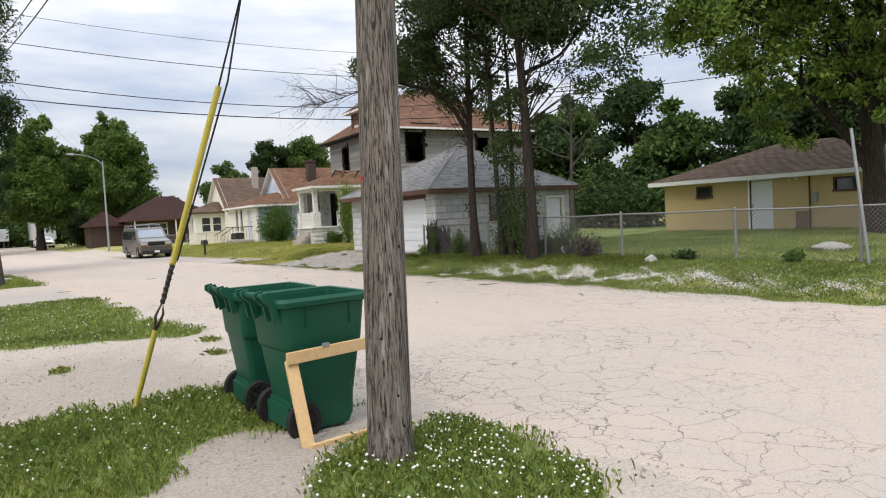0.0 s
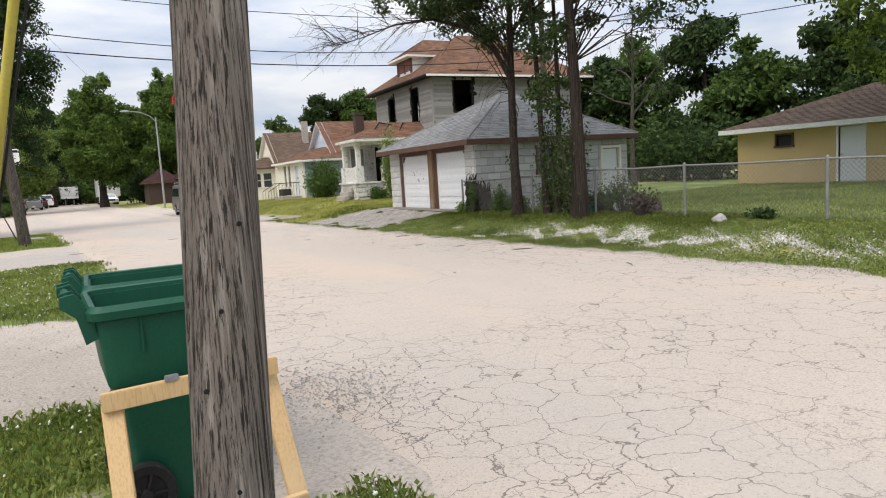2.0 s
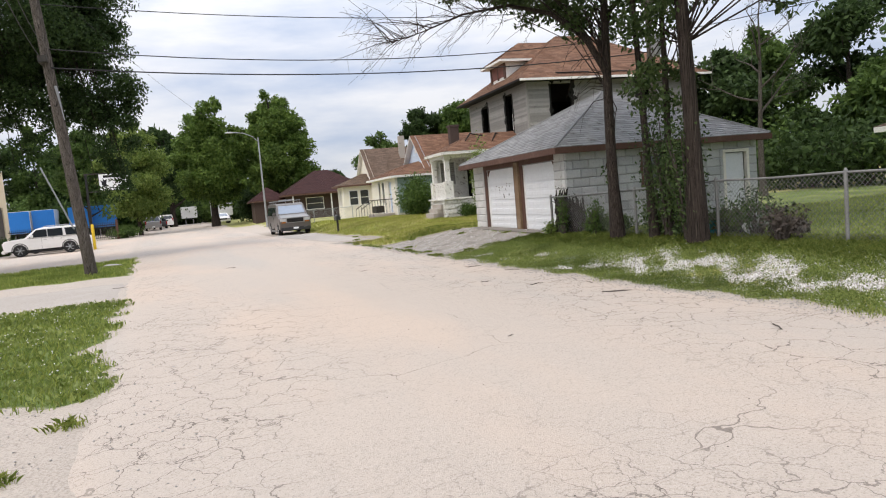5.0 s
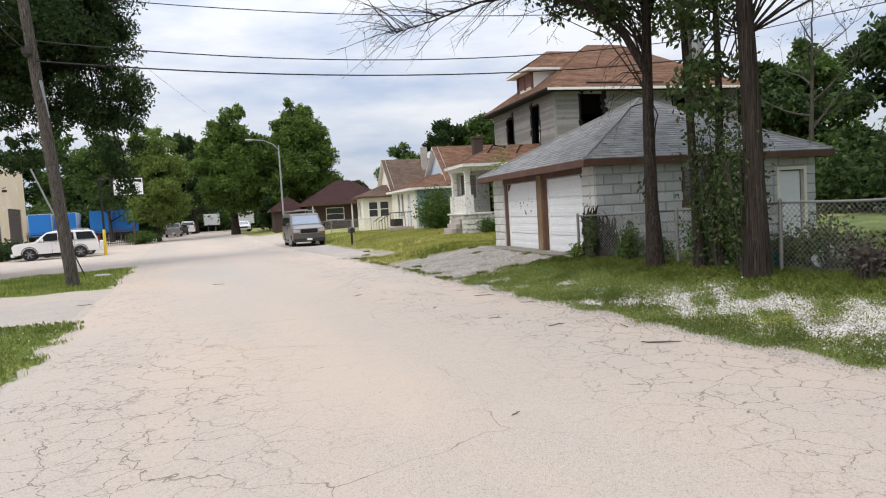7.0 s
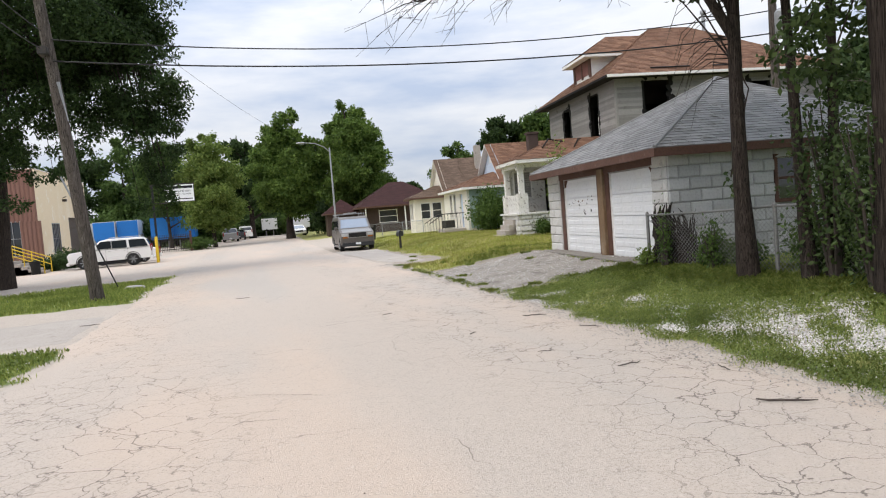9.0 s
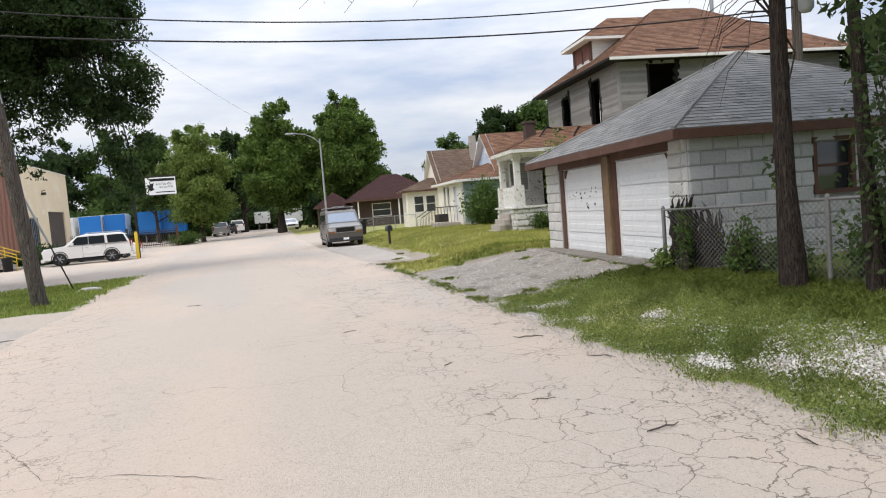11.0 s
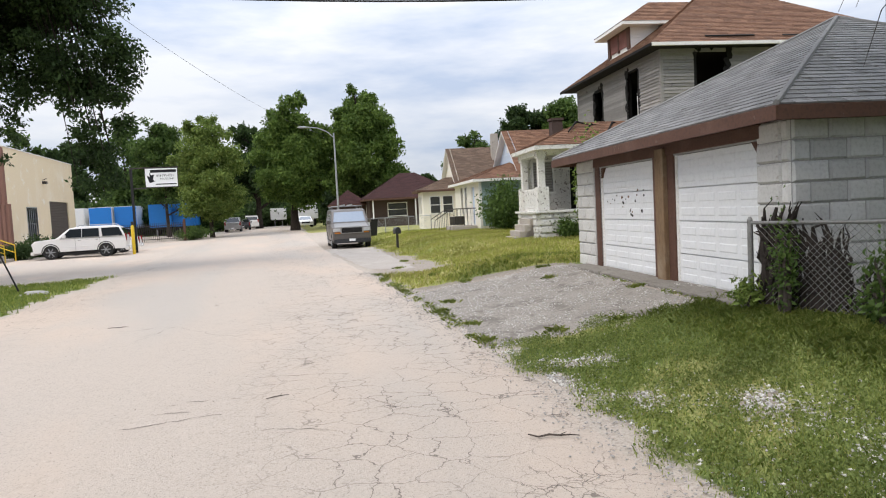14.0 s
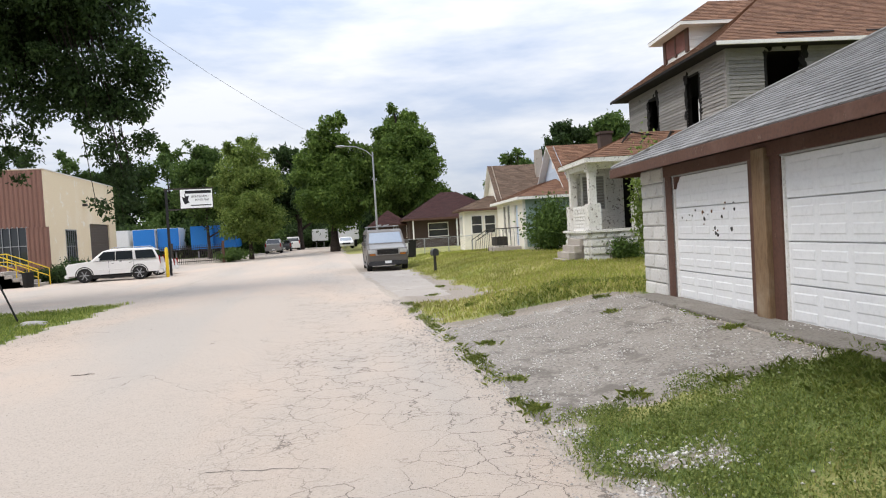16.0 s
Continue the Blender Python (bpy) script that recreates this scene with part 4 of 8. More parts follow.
for x, y, ln in ((2.2, 0.9, 1.9), (5.2, 0.8, 1.2)):
    part("sagging_batten", Shape(pose(x, y * 0.35, 6.68 + y * 0.35 * 0.66 + 0.06, 33, 0, 0)).box(0, ln, -0.04, 0.04, 0, 0.03), M_CHAR, b_roof)
# the dormer on the front slope
dorm = part("dormer", Shape().box(0.95, 3.4, 3.75, 5.85, 7.0, 8.25), M_WHITETRIM, b_roof, "white dormer with boarded red windows")
ds = Shape()
siding(ds, pose(0.95, 3.75, 0), 2.45, 7.0, 8.25, (), 0.13)
part("siding", ds, M_WHITETRIM, dorm)
for y in (3.95, 4.85):
    part("board", Shape().box(0.91, 0.95, y, y + 0.8, 7.5, 8.15), surface("dusty_red_board", (0.20, 0.085, 0.07), (0.14, 0.06, 0.05), (0.28, 0.15, 0.13), 12, 2, 0.85), dorm, "dusty red window board")
part("trim", Shape().box(0.88, 0.95, 3.72, 3.95, 7.35, 8.25).box(0.88, 0.95, 5.65, 5.88, 7.35, 8.25).box(0.88, 0.95, 4.75, 4.85, 7.4, 8.25).box(0.88, 0.95, 3.72, 5.88, 8.15, 8.25), M_BROWN, dorm)
d_faces = hip_faces(0.45, 4.6, 3.3, 6.3, 8.33, 1.15, (2.3, 4.8), (4.55, 4.8))
d_roof = part("dormer_roof", roof_body(d_faces, 8.33, 0.12), M_WHITETRIM, b_roof)
shingle_roof(d_roof, [d_faces[0], d_faces[2], d_faces[3]], M_RUST, 0.34, 0.15)
# added white strip: stands in for the bright sky showing through the house
part("sky_slit_board", Shape(b_fr["front"]).box(9.0 - 2.75, 9.0 - 2.55, 0.1, 0.14, 4.35, 5.4), M_WHITETRIM, b_wall["front"], "white strip standing in for sky seen through a burnt window")
part("vent_pipe", Shape().tube([(7.4, 4.3, 9.4), (7.4, 4.3, 10.35)], 0.09, 10).tube([(7.4, 4.3, 10.35), (7.4, 4.3, 10.5)], 0.15, 10), M_STEEL, b_roof, "grey metal vent pipe")


# its porch: rough white stone base, peeling posts, low hip roof
def stone_course(parent, m, length, z0, z1, mat, seed):
    rnd = random.Random(seed)
    z = z0
    while z < z1 - 0.05:
        h = min(0.26, z1 - z)
        x = 0.0
        while x < length - 0.02:
            w = min(rnd.uniform(0.3, 0.65), length - x)
            b = Shape(m)
            b.block(x + 0.012, x + w - 0.012, -0.05 - rnd.random() * 0.03, 0.02, z + 0.012, z + h - 0.012, min(0.035, w * 0.25))
            part("stone", b, mat, parent)
            x += w
        z += h


PX0, PX1, PY0, PY1 = -3.95, 0.6, 1.2, 3.9
pbase = part("porch_base", Shape().box(PX0, PX1, PY0, PY1, -0.5, 0.95), M_PEEL, BURNT, "rough white-painted stone porch base")
stone_course(pbase, pose(PX0, PY0, 0), PX1 - PX0, -0.3, 0.95, M_PEEL, 2)
stone_course(pbase, pose(PX0, PY1, 0, 0, 0, -90), 0.55, -0.3, 0.95, M_PEEL, 3)
stone_course(pbase, pose(PX0, PY0 + 0.55, 0, 0, 0, -90), 0.55, -0.3, 0.95, M_PEEL, 4)
part("porch_floor", Shape().box(PX0 - 0.12, PX1, PY0 - 0.12, PY1 + 0.12, 0.95, 1.03), M_PEEL, BURNT, bevel=0.01)
for i in range(4):
    part("step", Shape().box(PX0 - 0.75 + i * 0.2, PX0 - 0.02, PY0 + 0.6, PY1 - 0.6, -0.4, 0.1 + i * 0.22), M_CONC, BURNT, "worn grey concrete step", bevel=0.015)
for x, y in ((PX0 + 0.12, PY0 + 0.12), (PX0 + 0.12, PY1 - 0.35), (PX0 + 1.7, PY0 + 0.12), (0.1, PY0 + 0.12)):
    c = part("porch_column", Shape().box(x, x + 0.24, y, y + 0.24, 1.9, 3.05), M_PEEL, BURNT, "peeling white square porch post", bevel=0.01)
    part("plinth", Shape().block(x - 0.1, x + 0.34, y - 0.1, y + 0.34, 1.03, 1.9, 0.02), M_PEEL, c)
    part("capital", Shape().box(x - 0.05, x + 0.29, y - 0.05, y + 0.29, 2.95, 3.05), M_PEEL, c)
ps = Shape()
siding(ps, pose(PX0 + 0.16, PY1 - 0.35, 0, 0, 0, -90), PY1 - PY0 - 0.71, 1.03, 1.85, (), 0.12)
part("porch_panel", ps, M_PEEL, BURNT, "white clapboard porch parapet")
part("panel_core", Shape().box(PX0 + 0.16, PX0 + 0.24, PY0 + 0.36, PY1 - 0.35, 1.03, 1.85), M_PEEL, BURNT)
# the closed far side, with a blind window and a doorway filled by a dark panel
back_m = pose(PX0 + 0.36, PY1 - 0.2, 0)
back_holes = [(0.25, 1.05, 1.75, 2.95), (1.75, 2.55, 1.03, 3.0)]
bs = Shape()
wall_panel(bs, back_m, PX1 - PX0 - 0.36, 0.96, 3.3, 0.12, back_holes)
porch_back = part("porch_back_wall", bs, M_GSIDING, BURNT, "grey boarded wall behind the porch")
sd_ = Shape()
siding(sd_, back_m, PX1 - PX0 - 0.36, 1.03, 3.3, back_holes, 0.12)
part("siding", sd_, M_PEEL, porch_back)
window("window", back_m @ pose(0.25, 0, 1.75), 0.8, 1.2, BURNT, glass=M_FROST)
for k in range(11):
    part("blind_slat", Shape(back_m).box(0.27, 1.03, 0.03, 0.05, 1.80 + k * 0.105, 1.86 + k * 0.105), M_GSIDING, porch_back)
part("dark_door", Shape(back_m).box(1.75, 2.55, 0.07, 0.1, 1.03, 3.0), M_CHAR, porch_back, "dark door panel filling the doorway")
part("door_casing", Shape(back_m).box(1.63, 1.75, -0.05, 0.1, 1.03, 3.1).box(2.55, 2.67, -0.05, 0.1, 1.03, 3.1).box(1.75, 2.55, -0.05, 0.1, 3.0, 3.1), M_PEEL, porch_back)
for k in range(7):
    part("grey_board", Shape().box(PX0 + 2.02 + 0.22 * k, PX0 + 2.225 + 0.22 * k, PY0 + 0.45, PY0 + 0.49, 1.03, 3.05), M_POST if k % 3 == 1 else M_GSIDING, BURNT)
rail = part("balustrade", Shape().box(PX0 + 2.04, 0.1, PY0 + 0.15, PY0 + 0.3, 1.78, 1.88).box(PX0 + 2.04, 0.1, PY0 + 0.15, PY0 + 0.3, 1.1, 1.17), M_PEEL, BURNT)
for k in range(9):
    x = PX0 + 2.2 + k * 0.21
    part("baluster", Shape().tube([(x, PY0 + 0.22, 1.17), (x, PY0 + 0.22, 1.3), (x, PY0 + 0.22, 1.48), (x, PY0 + 0.22, 1.65), (x, PY0 + 0.22, 1.78)], [0.03, 0.06, 0.03, 0.06, 0.03], 8), M_PEEL, rail, smooth=True)
part("porch_beam", Shape().box(PX0 + 0.05, PX1, PY0 + 0.05, PY0 + 0.4, 3.05, 3.3).box(PX0 + 0.05, PX0 + 0.4, PY0 + 0.4, PY1 - 0.05, 3.05, 3.3), M_PEEL, BURNT)
p_faces = hip_faces(PX0 - 0.12, PX1 + 0.2, PY0 - 0.35, PY1 + 0.3, 3.36, 0.95, (PX0 + 2.2, 2.5), (PX1 + 0.15, 2.5))
p_roof = part("porch_roof", roof_body(p_faces, 3.36, 0.14), M_PEEL, BURNT)
shingle_roof(p_roof, [p_faces[0], p_faces[2], p_faces[3]], M_RUST, 0.34, 0.15)
for x, z in ((1.9, 4.3), (2.9, 4.0), (2.5, 4.2), (3.4, 4.25), (3.1, 4.1)):
    part("fallen_lath", Shape().tube([(PX0 + x - 0.5, PY0 + 0.4, z - 0.42), (PX0 + x, PY0 + 0.75 + 0.1 * x, z), (PX0 + x + 0.5, PY0 + 0.6 + 0.2 * x, z - 0.1)], [0.03, 0.045, 0.02], 5), M_CHAR, BURNT)


def clad_house(name, m, label, x0, x1, y0, y1, h, mat, holes, found=0.35):
    """A small frame house: walls with openings, lapped siding on them."""
    house = thing(name, m, label, "house")
    fr, wl_ = walls(house, x0, x1, y0, y1, -0.5, h, 0.15, M_WSIDING, holes)
    for side in ("front", "near", "far"):
        s = Shape()
        siding(s, fr[side], (y1 - y0) if side == "front" else (x1 - x0), found, h, holes.get(side, ()), 0.13)
        part("siding", s, mat[side] if isinstance(mat, dict) else mat, wl_[side])
    return house, fr, wl_


def gable_end(parent, m, length, z, rise, mat, board=0.13):
    """The boarded triangle under a gable, with a solid behind it."""
    s = Shape()
    siding(s, m, length, z, z + rise, (), board, top=lambda q: ((q - z) / rise * length / 2, length - (q - z) / rise * length / 2))
    part("gable_siding", s, mat, parent)
    b = Shape(m)
    b.prism([(0, z), (length, z), (length / 2, z + rise)], 0.0, 0.12, "y")
    part("gable_wall", b, mat, parent)


# the blue house with its green-sided front wing
BLUE, bfr, bw = clad_house("blue_house", pose(22.35, 46.4, 0.2, 0, 0, -6.5), "pale blue gabled house with brown roof and green front wing", 0, 9, 0.2, 6.6, 3.3, M_BSIDING, {})
gable_end(BLUE, bfr["front"], 6.4, 3.3, 2.5, M_BSIDING)
gable_roof(BLUE, 0, 9, 0.2, 6.6, 3.3, 2.5, M_RUST, 0.4)
part("chimney", Shape().block(2.2, 2.85, 1.6, 2.2, 4.2, 6.2, 0.02).block(2.14, 2.91, 1.54, 2.26, 6.1, 6.25, 0.015), M_DARKBRICK, BLUE, "dark brick chimney")
part("attic_vent", Shape(bfr["front"]).box(3.0, 3.4, -0.05, 0.0, 4.5, 5.1), M_WHITETRIM, BLUE)
wing_holes = {"front": [(2.3, 2.9, 1.0, 2.55), (3.6, 4.2, 1.0, 2.55), (5.6, 6.5, 0.35, 2.5)]}
wfr, ww = walls(BLUE, -2.65, 0.0, -0.35, 7.6, -0.5, 2.75, 0.15, M_WSIDING, wing_holes, "wing_wall")
for side, length, mt in (("front", 7.95, M_WSIDING), ("near", 2.65, M_GRNSIDING), ("far", 2.65, M_WSIDING)):
    s = Shape()
    siding(s, wfr[side], length, 0.3, 2.75, wing_holes.get(side, ()), 0.13)
    part("siding", s, mt, ww[side], "sage green clapboards" if side == "near" else "cream white clapboards")
for a, b, c, d in wing_holes["front"][:2]:
    window("window", wfr["front"] @ pose(a, 0, c), b - a, d - c, BLUE)
part("front_door", Shape(wfr["front"]).box(5.62, 6.48, 0.06, 0.1, 0.36, 2.48), M_BSIDING, BLUE, "pale blue front door")
part("corner_board", Shape().box(-2.69, -2.55, -0.39, -0.25, 0.2, 2.75), M_WHITETRIM, BLUE)
w_faces = hip_faces(-3.05, 0.3, -0.75, 8.0, 2.85, 0.95, (-0.4, 1.6), (-0.4, 6.0))
w_roof = part("wing_roof", roof_body(w_faces, 2.85, 0.14), M_WHITETRIM, BLUE)
shingle_roof(w_roof, w_faces, M_RUST, 0.35, 0.15)
part("landing", Shape().box(-4.1, -2.66, 0.6, 2.9, -0.4, 0.33), M_CONC, BLUE, "concrete landing", bevel=0.02)
part("step", Shape().box(-4.5, -4.1, 0.8, 2.7, -0.4, 0.1), M_CONC, BLUE, bevel=0.02)
ri = part("stair_rail", Shape().tube([(-5.0, 2.75, 0.75), (-4.1, 2.75, 1.3), (-2.7, 2.75, 1.3)], 0.025, 6).tube([(-5.0, 0.7, 0.75), (-4.1, 0.7, 1.3), (-2.7, 0.7, 1.3)], 0.025, 6), M_DARKSTEEL, BLUE, "black iron stair railing")
for y in (0.7, 2.75):
    for k in range(12):
        x = -5.0 + k * 0.2
        top = 0.75 + min(1, (x + 5.0) / 0.9) * 0.55
        part("baluster", Shape().tube([(x, y, -0.15 if x < -4.15 else 0.3), (x, y, top)], 0.012, 5), M_DARKSTEEL, ri)

# the white house beyond it, with an enclosed front porch
WHITE, hfr, hw = clad_house("white_house", pose(22.0, 57.8, 0.1, 0, 0, -6.5), "cream white gabled house with enclosed porch and brown roof", 0, 9, 0, 7.6, 3.0, M_WSIDING, {})
gable_end(WHITE, hfr["front"], 7.6, 3.0, 3.0, M_WSIDING)
gable_roof(WHITE, 0, 9, 0, 7.6, 3.0, 3.0, M_TANROOF, 0.35)
part("chimney", Shape().block(3.0, 3.5, 2.4, 2.9, 4.8, 6.9, 0.02), M_CONC, WHITE, "narrow grey chimney")
po_holes = {"near": [(0.55, 1.25, 1.15, 2.35), (1.5, 2.2, 1.15, 2.35)], "front": [(0.5, 1.05, 1.1, 2.4), (1.5, 2.1, 1.1, 2.4)]}
pfr, pw = walls(WHITE, -2.5, 0.0, 1.9, 5.0, -0.5, 2.8, 0.12, M_WSIDING, po_holes, "porch_wall")
for side, length in (("front", 3.1), ("near", 2.5)):
    s = Shape()
    siding(s, pfr[side], length, 0.0, 1.0, (), 0.13)
    part("siding", s, M_WSIDING, pw[side])
    for a, b, c, d in po_holes[side]:
        window("window", pfr[side] @ pose(a, 0, c), b - a, d - c, WHITE)
part("porch_trim", Shape(pfr["near"]).box(-0.02, 2.5, -0.03, 0.0, 1.0, 1.06), M_WHITETRIM, WHITE)
po_faces = hip_faces(-2.95, 0.3, 1.45, 5.45, 2.85, 0.95, (-0.5, 3.45), (0.25, 3.45))
po_roof = part("porch_roof", roof_body(po_faces, 2.85, 0.12), M_BROWN, WHITE)
shingle_roof(po_roof, po_faces, M_TANROOF, 0.35, 0.15)

# the dark house with the red roof, farther on
DARK = thing("dark_house", pose(18.2, 76.0, 0.1, 0, 0, -4), "low dark brown house with a dark red hip roof", "house")
dk_holes = {"near": [(1.8, 3.6, 1.0, 2.2)], "front": [(1.0, 2.0, 1.0, 2.2), (4.0, 5.2, 1.0, 2.2)]}
dkf, dkw = walls(DARK, 0, 8.5, 0, 9, -0.5, 2.6, 0.2, M_DARKBRICK, dk_holes)
for side in ("near", "front"):
    for a, b, c, d in dk_holes[side]:
        window("window", dkf[side] @ pose(a, 0, c), b - a, d - c, DARK)
for x in (0.2, 4.3, 6.2):
    part("white_post", Shape().box(x, x + 0.12, -1.0, -0.9, -0.3, 2.6), M_WHITETRIM, DARK)
dk_faces = hip_faces(-0.6, 9.1, -1.2, 9.6, 2.7, 2.6, (3.6, 4.2), (5.2, 4.2))
dk_roof = part("roof", roof_body(dk_faces, 2.7, 0.16), M_BROWN, DARK)
shingle_roof(dk_roof, dk_faces, M_REDROOF, 0.5, 0.2)
part("side_wing", Shape().box(-3.4, -0.01, 4, 9, -0.5, 2.3), M_DARKBRICK, DARK)
sw_faces = hip_faces(-3.8, 0.3, 3.6, 9.4, 2.35, 1.5, (-1.7, 5.6), (-1.7, 7.4))
swr = part("wing_roof", roof_body(sw_faces, 2.35, 0.14), M_BROWN, DARK)
shingle_roof(swr, sw_faces, M_REDROOF, 0.5, 0.2)

# the tan outbuilding across the lawn
TAN = thing("tan_outbuilding", pose(27.0, 8.2, 0.34), "low tan stucco outbuilding with a brown shingled roof", "outbuilding")
t_holes = {"front": [(9.4 - 7.75, 9.4 - 7.15, 1.45, 1.85), (9.4 - 5.45, 9.4 - 4.6, 0.0, 2.0), (9.4 - 2.2, 9.4 - 1.5, 1.45, 1.85)]}
tfr, tw = walls(TAN, 0, 7.0, 0, 9.4, -0.5, 2.1, 0.2, M_TAN, t_holes)
for a, b, c, d in (t_holes["front"][0], t_holes["front"][2]):
    window("window", tfr["front"] @ pose(a, 0, c), b - a, d - c, TAN, trim=M_BROWN, sash=False)
td = part("door", Shape(tfr["front"]).box(3.98, 4.77, 0.05, 0.09, 0.0, 1.98), M_WHITE, TAN, "white flush door", bevel=0.005)
part("door_frame", Shape(tfr["front"]).box(3.87, 3.95, -0.02, 0.1, 0.0, 2.08).box(4.8, 4.88, -0.02, 0.1, 0.0, 2.08).box(3.95, 4.8, -0.02, 0.1, 2.0, 2.08), M_WHITETRIM, td)
part("door_knob", Shape(tfr["front"]).tube([(4.05, 0.05, 1.0), (4.05, -0.02, 1.0)], 0.03, 8), M_STEEL, td)
part("flood_light", Shape(tfr["front"]).tube([(5.6, 0, 1.98), (5.55, -0.12, 1.93)], 0.05, 8).tube([(5.8, 0, 1.98), (5.85, -0.12, 1.93)], 0.05, 8), M_WHITETRIM, TAN)
part("drain_pipe", Shape(tfr["front"]).tube([(6.3, -0.05, 0), (6.3, -0.05, 2.1)], 0.035, 8), M_BROWN, TAN)
part("meter_box", Shape(tfr["front"]).box(6.42, 6.6, -0.1, 0, 1.0, 1.4), M_STEEL, TAN, bevel=0.01)
part("boarded_patch", Shape(tfr["front"]).box(5.75, 6.25, -0.02, 0, 0.0, 0.7), M_POST, TAN)
t_faces = hip_faces(-0.55, 7.5, -0.5, 9.9, 2.2, 1.45, (3.4, 3.6), (3.4, 5.8))
t_roof = part("roof", roof_body(t_faces, 2.2, 0.17), M_WHITETRIM, TAN, "white fascia")
shingle_roof(t_roof, t_faces, M_TANROOF, 0.34, 0.15, label="brown asphalt shingles")

# the works building beyond the car park
WORKS = thing("works_building", pose(-8.0, 62.0, -0.25), "flat-roofed works building in beige render and brown sheet", "building")
wk_holes = {"back": [(3.6, 5.7, 1.1, 3.4), (9.0, 14.2, 0.0, 4.0)], "near": [(14 - 3.6, 14 - 1.2, 1.2, 3.6), (14 - 8, 14 - 5.6, 1.2, 3.6)]}
kfr, kw = walls(WORKS, -14, 0, 0, 16.2, -0.6, 7.4, 0.25, M_BEIGE, wk_holes)
part("flat_roof", Shape().box(-13.75, -0.25, 0.25, 15.95, 7.0, 7.15), M_CONC, WORKS)
part("coping", Shape().box(-0.3, 0.05, -0.05, 16.25, 7.4, 7.46).box(-14.05, -0.3, -0.05, 0.3, 7.4, 7.46), M_WHITETRIM, WORKS)
cs = Shape(kfr["near"])
for r0, r1, z0, z1 in [(0, 14, 3.6, 7.35), (0, 6.0, 0, 3.6), (8.4, 10.4, 0, 3.6), (12.8, 14, 0, 3.6), (6.0, 8.4, 0, 1.2), (10.4, 12.8, 0, 1.2)]:
    x = r0
    while x < r1 - 0.05:
        cs.add([(x, -0.02, z0), (x + 0.06, -0.07, z0), (x + 0.16, -0.07, z0), (x + 0.22, -0.02, z0), (x + 0.28, -0.02, z0),
                (x, -0.02, z1), (x + 0.06, -0.07, z1), (x + 0.16, -0.07, z1), (x + 0.22, -0.02, z1), (x + 0.28, -0.02, z1)],
               [(i, i + 1, i + 6, i + 5) for i in range(4)])
        x += 0.28
part("corrugated_sheet", cs, M_CORR, kw["near"], "red-brown corrugated metal cladding")
for side, hs in wk_holes.items():
    for a, b, c, d in hs:
        if d < 3.9:
            wdw = window("window", kfr[side] @ pose(a, 0, c), b - a, d - c, WORKS, trim=M_STEEL)
            for k in range(1, 5):
                part("bar", Shape(kfr[side]).box(a + (b - a) * k / 5 - 0.02, a + (b - a) * k / 5 + 0.02, -0.04, 0.0, c, d), M_STEEL, wdw)
rs = part("roller_shutter", Shape(kfr["back"]).box(9.0, 14.2, 0.12, 0.16, -0.1, 4.0), surface("grey_brown_shutter", (0.12, 0.10, 0.085), (0.09, 0.075, 0.065), None, 10, 1, 0.6), WORKS, "closed grey-brown roller shutter")
sl = Shape(kfr["back"])
for k in range(30):
    sl.tube([(9.0, 0.12, 0.05 + k * 0.132), (14.2, 0.12, 0.05 + k * 0.132)], 0.04, 5)
part("slat", sl, rs.data.materials[0], rs)
part("wall_lamp", Shape(kfr["back"]).box(7.6, 7.9, -0.3, 0, 5.3, 5.5).tube([(7.75, 0, 5.6), (7.75, -0.3, 5.7)], 0.03, 6), M_DARKSTEEL, WORKS)

# ---- trees and shrubs ----
def leaf_mesh(name, pts, size, mat, seed, droop=0.35, slim=0.5):
    """Small folded leaves (two triangles each) at the points, turned at random."""
    rng = np.random.default_rng(seed)
    n = len(pts)
    a = rng.normal(size=(n, 3))
    a[:, 2] -= droop * 1.5
    a /= np.linalg.norm(a, axis=1, keepdims=True)
    b = np.cross(a, rng.normal(size=(n, 3)))
    b /= np.linalg.norm(b, axis=1, keepdims=True) + 1e-9
    s = size * rng.uniform(0.6, 1.35, (n, 1))
    c = np.cross(a, b)
    v = np.stack([pts, pts + a * s * 0.5 + b * s * slim * 0.5 + c * s * 0.1, pts + a * s, pts + a * s * 0.5 - b * s * slim * 0.5 + c * s * 0.1], 1).reshape(-1, 3)
    me = bpy.data.meshes.new(name)
    me.vertices.add(4 * n)
    me.vertices.foreach_set("co", v.astype(np.float32).ravel())
    me.loops.add(4 * n)
    me.loops.foreach_set("vertex_index", np.arange(4 * n, dtype=np.int32))
    me.polygons.add(n)
    me.polygons.foreach_set("loop_start", np.arange(0, 4 * n, 4, dtype=np.int32))
    me.update(calc_edges=True)
    me.materials.append(mat)
    return me


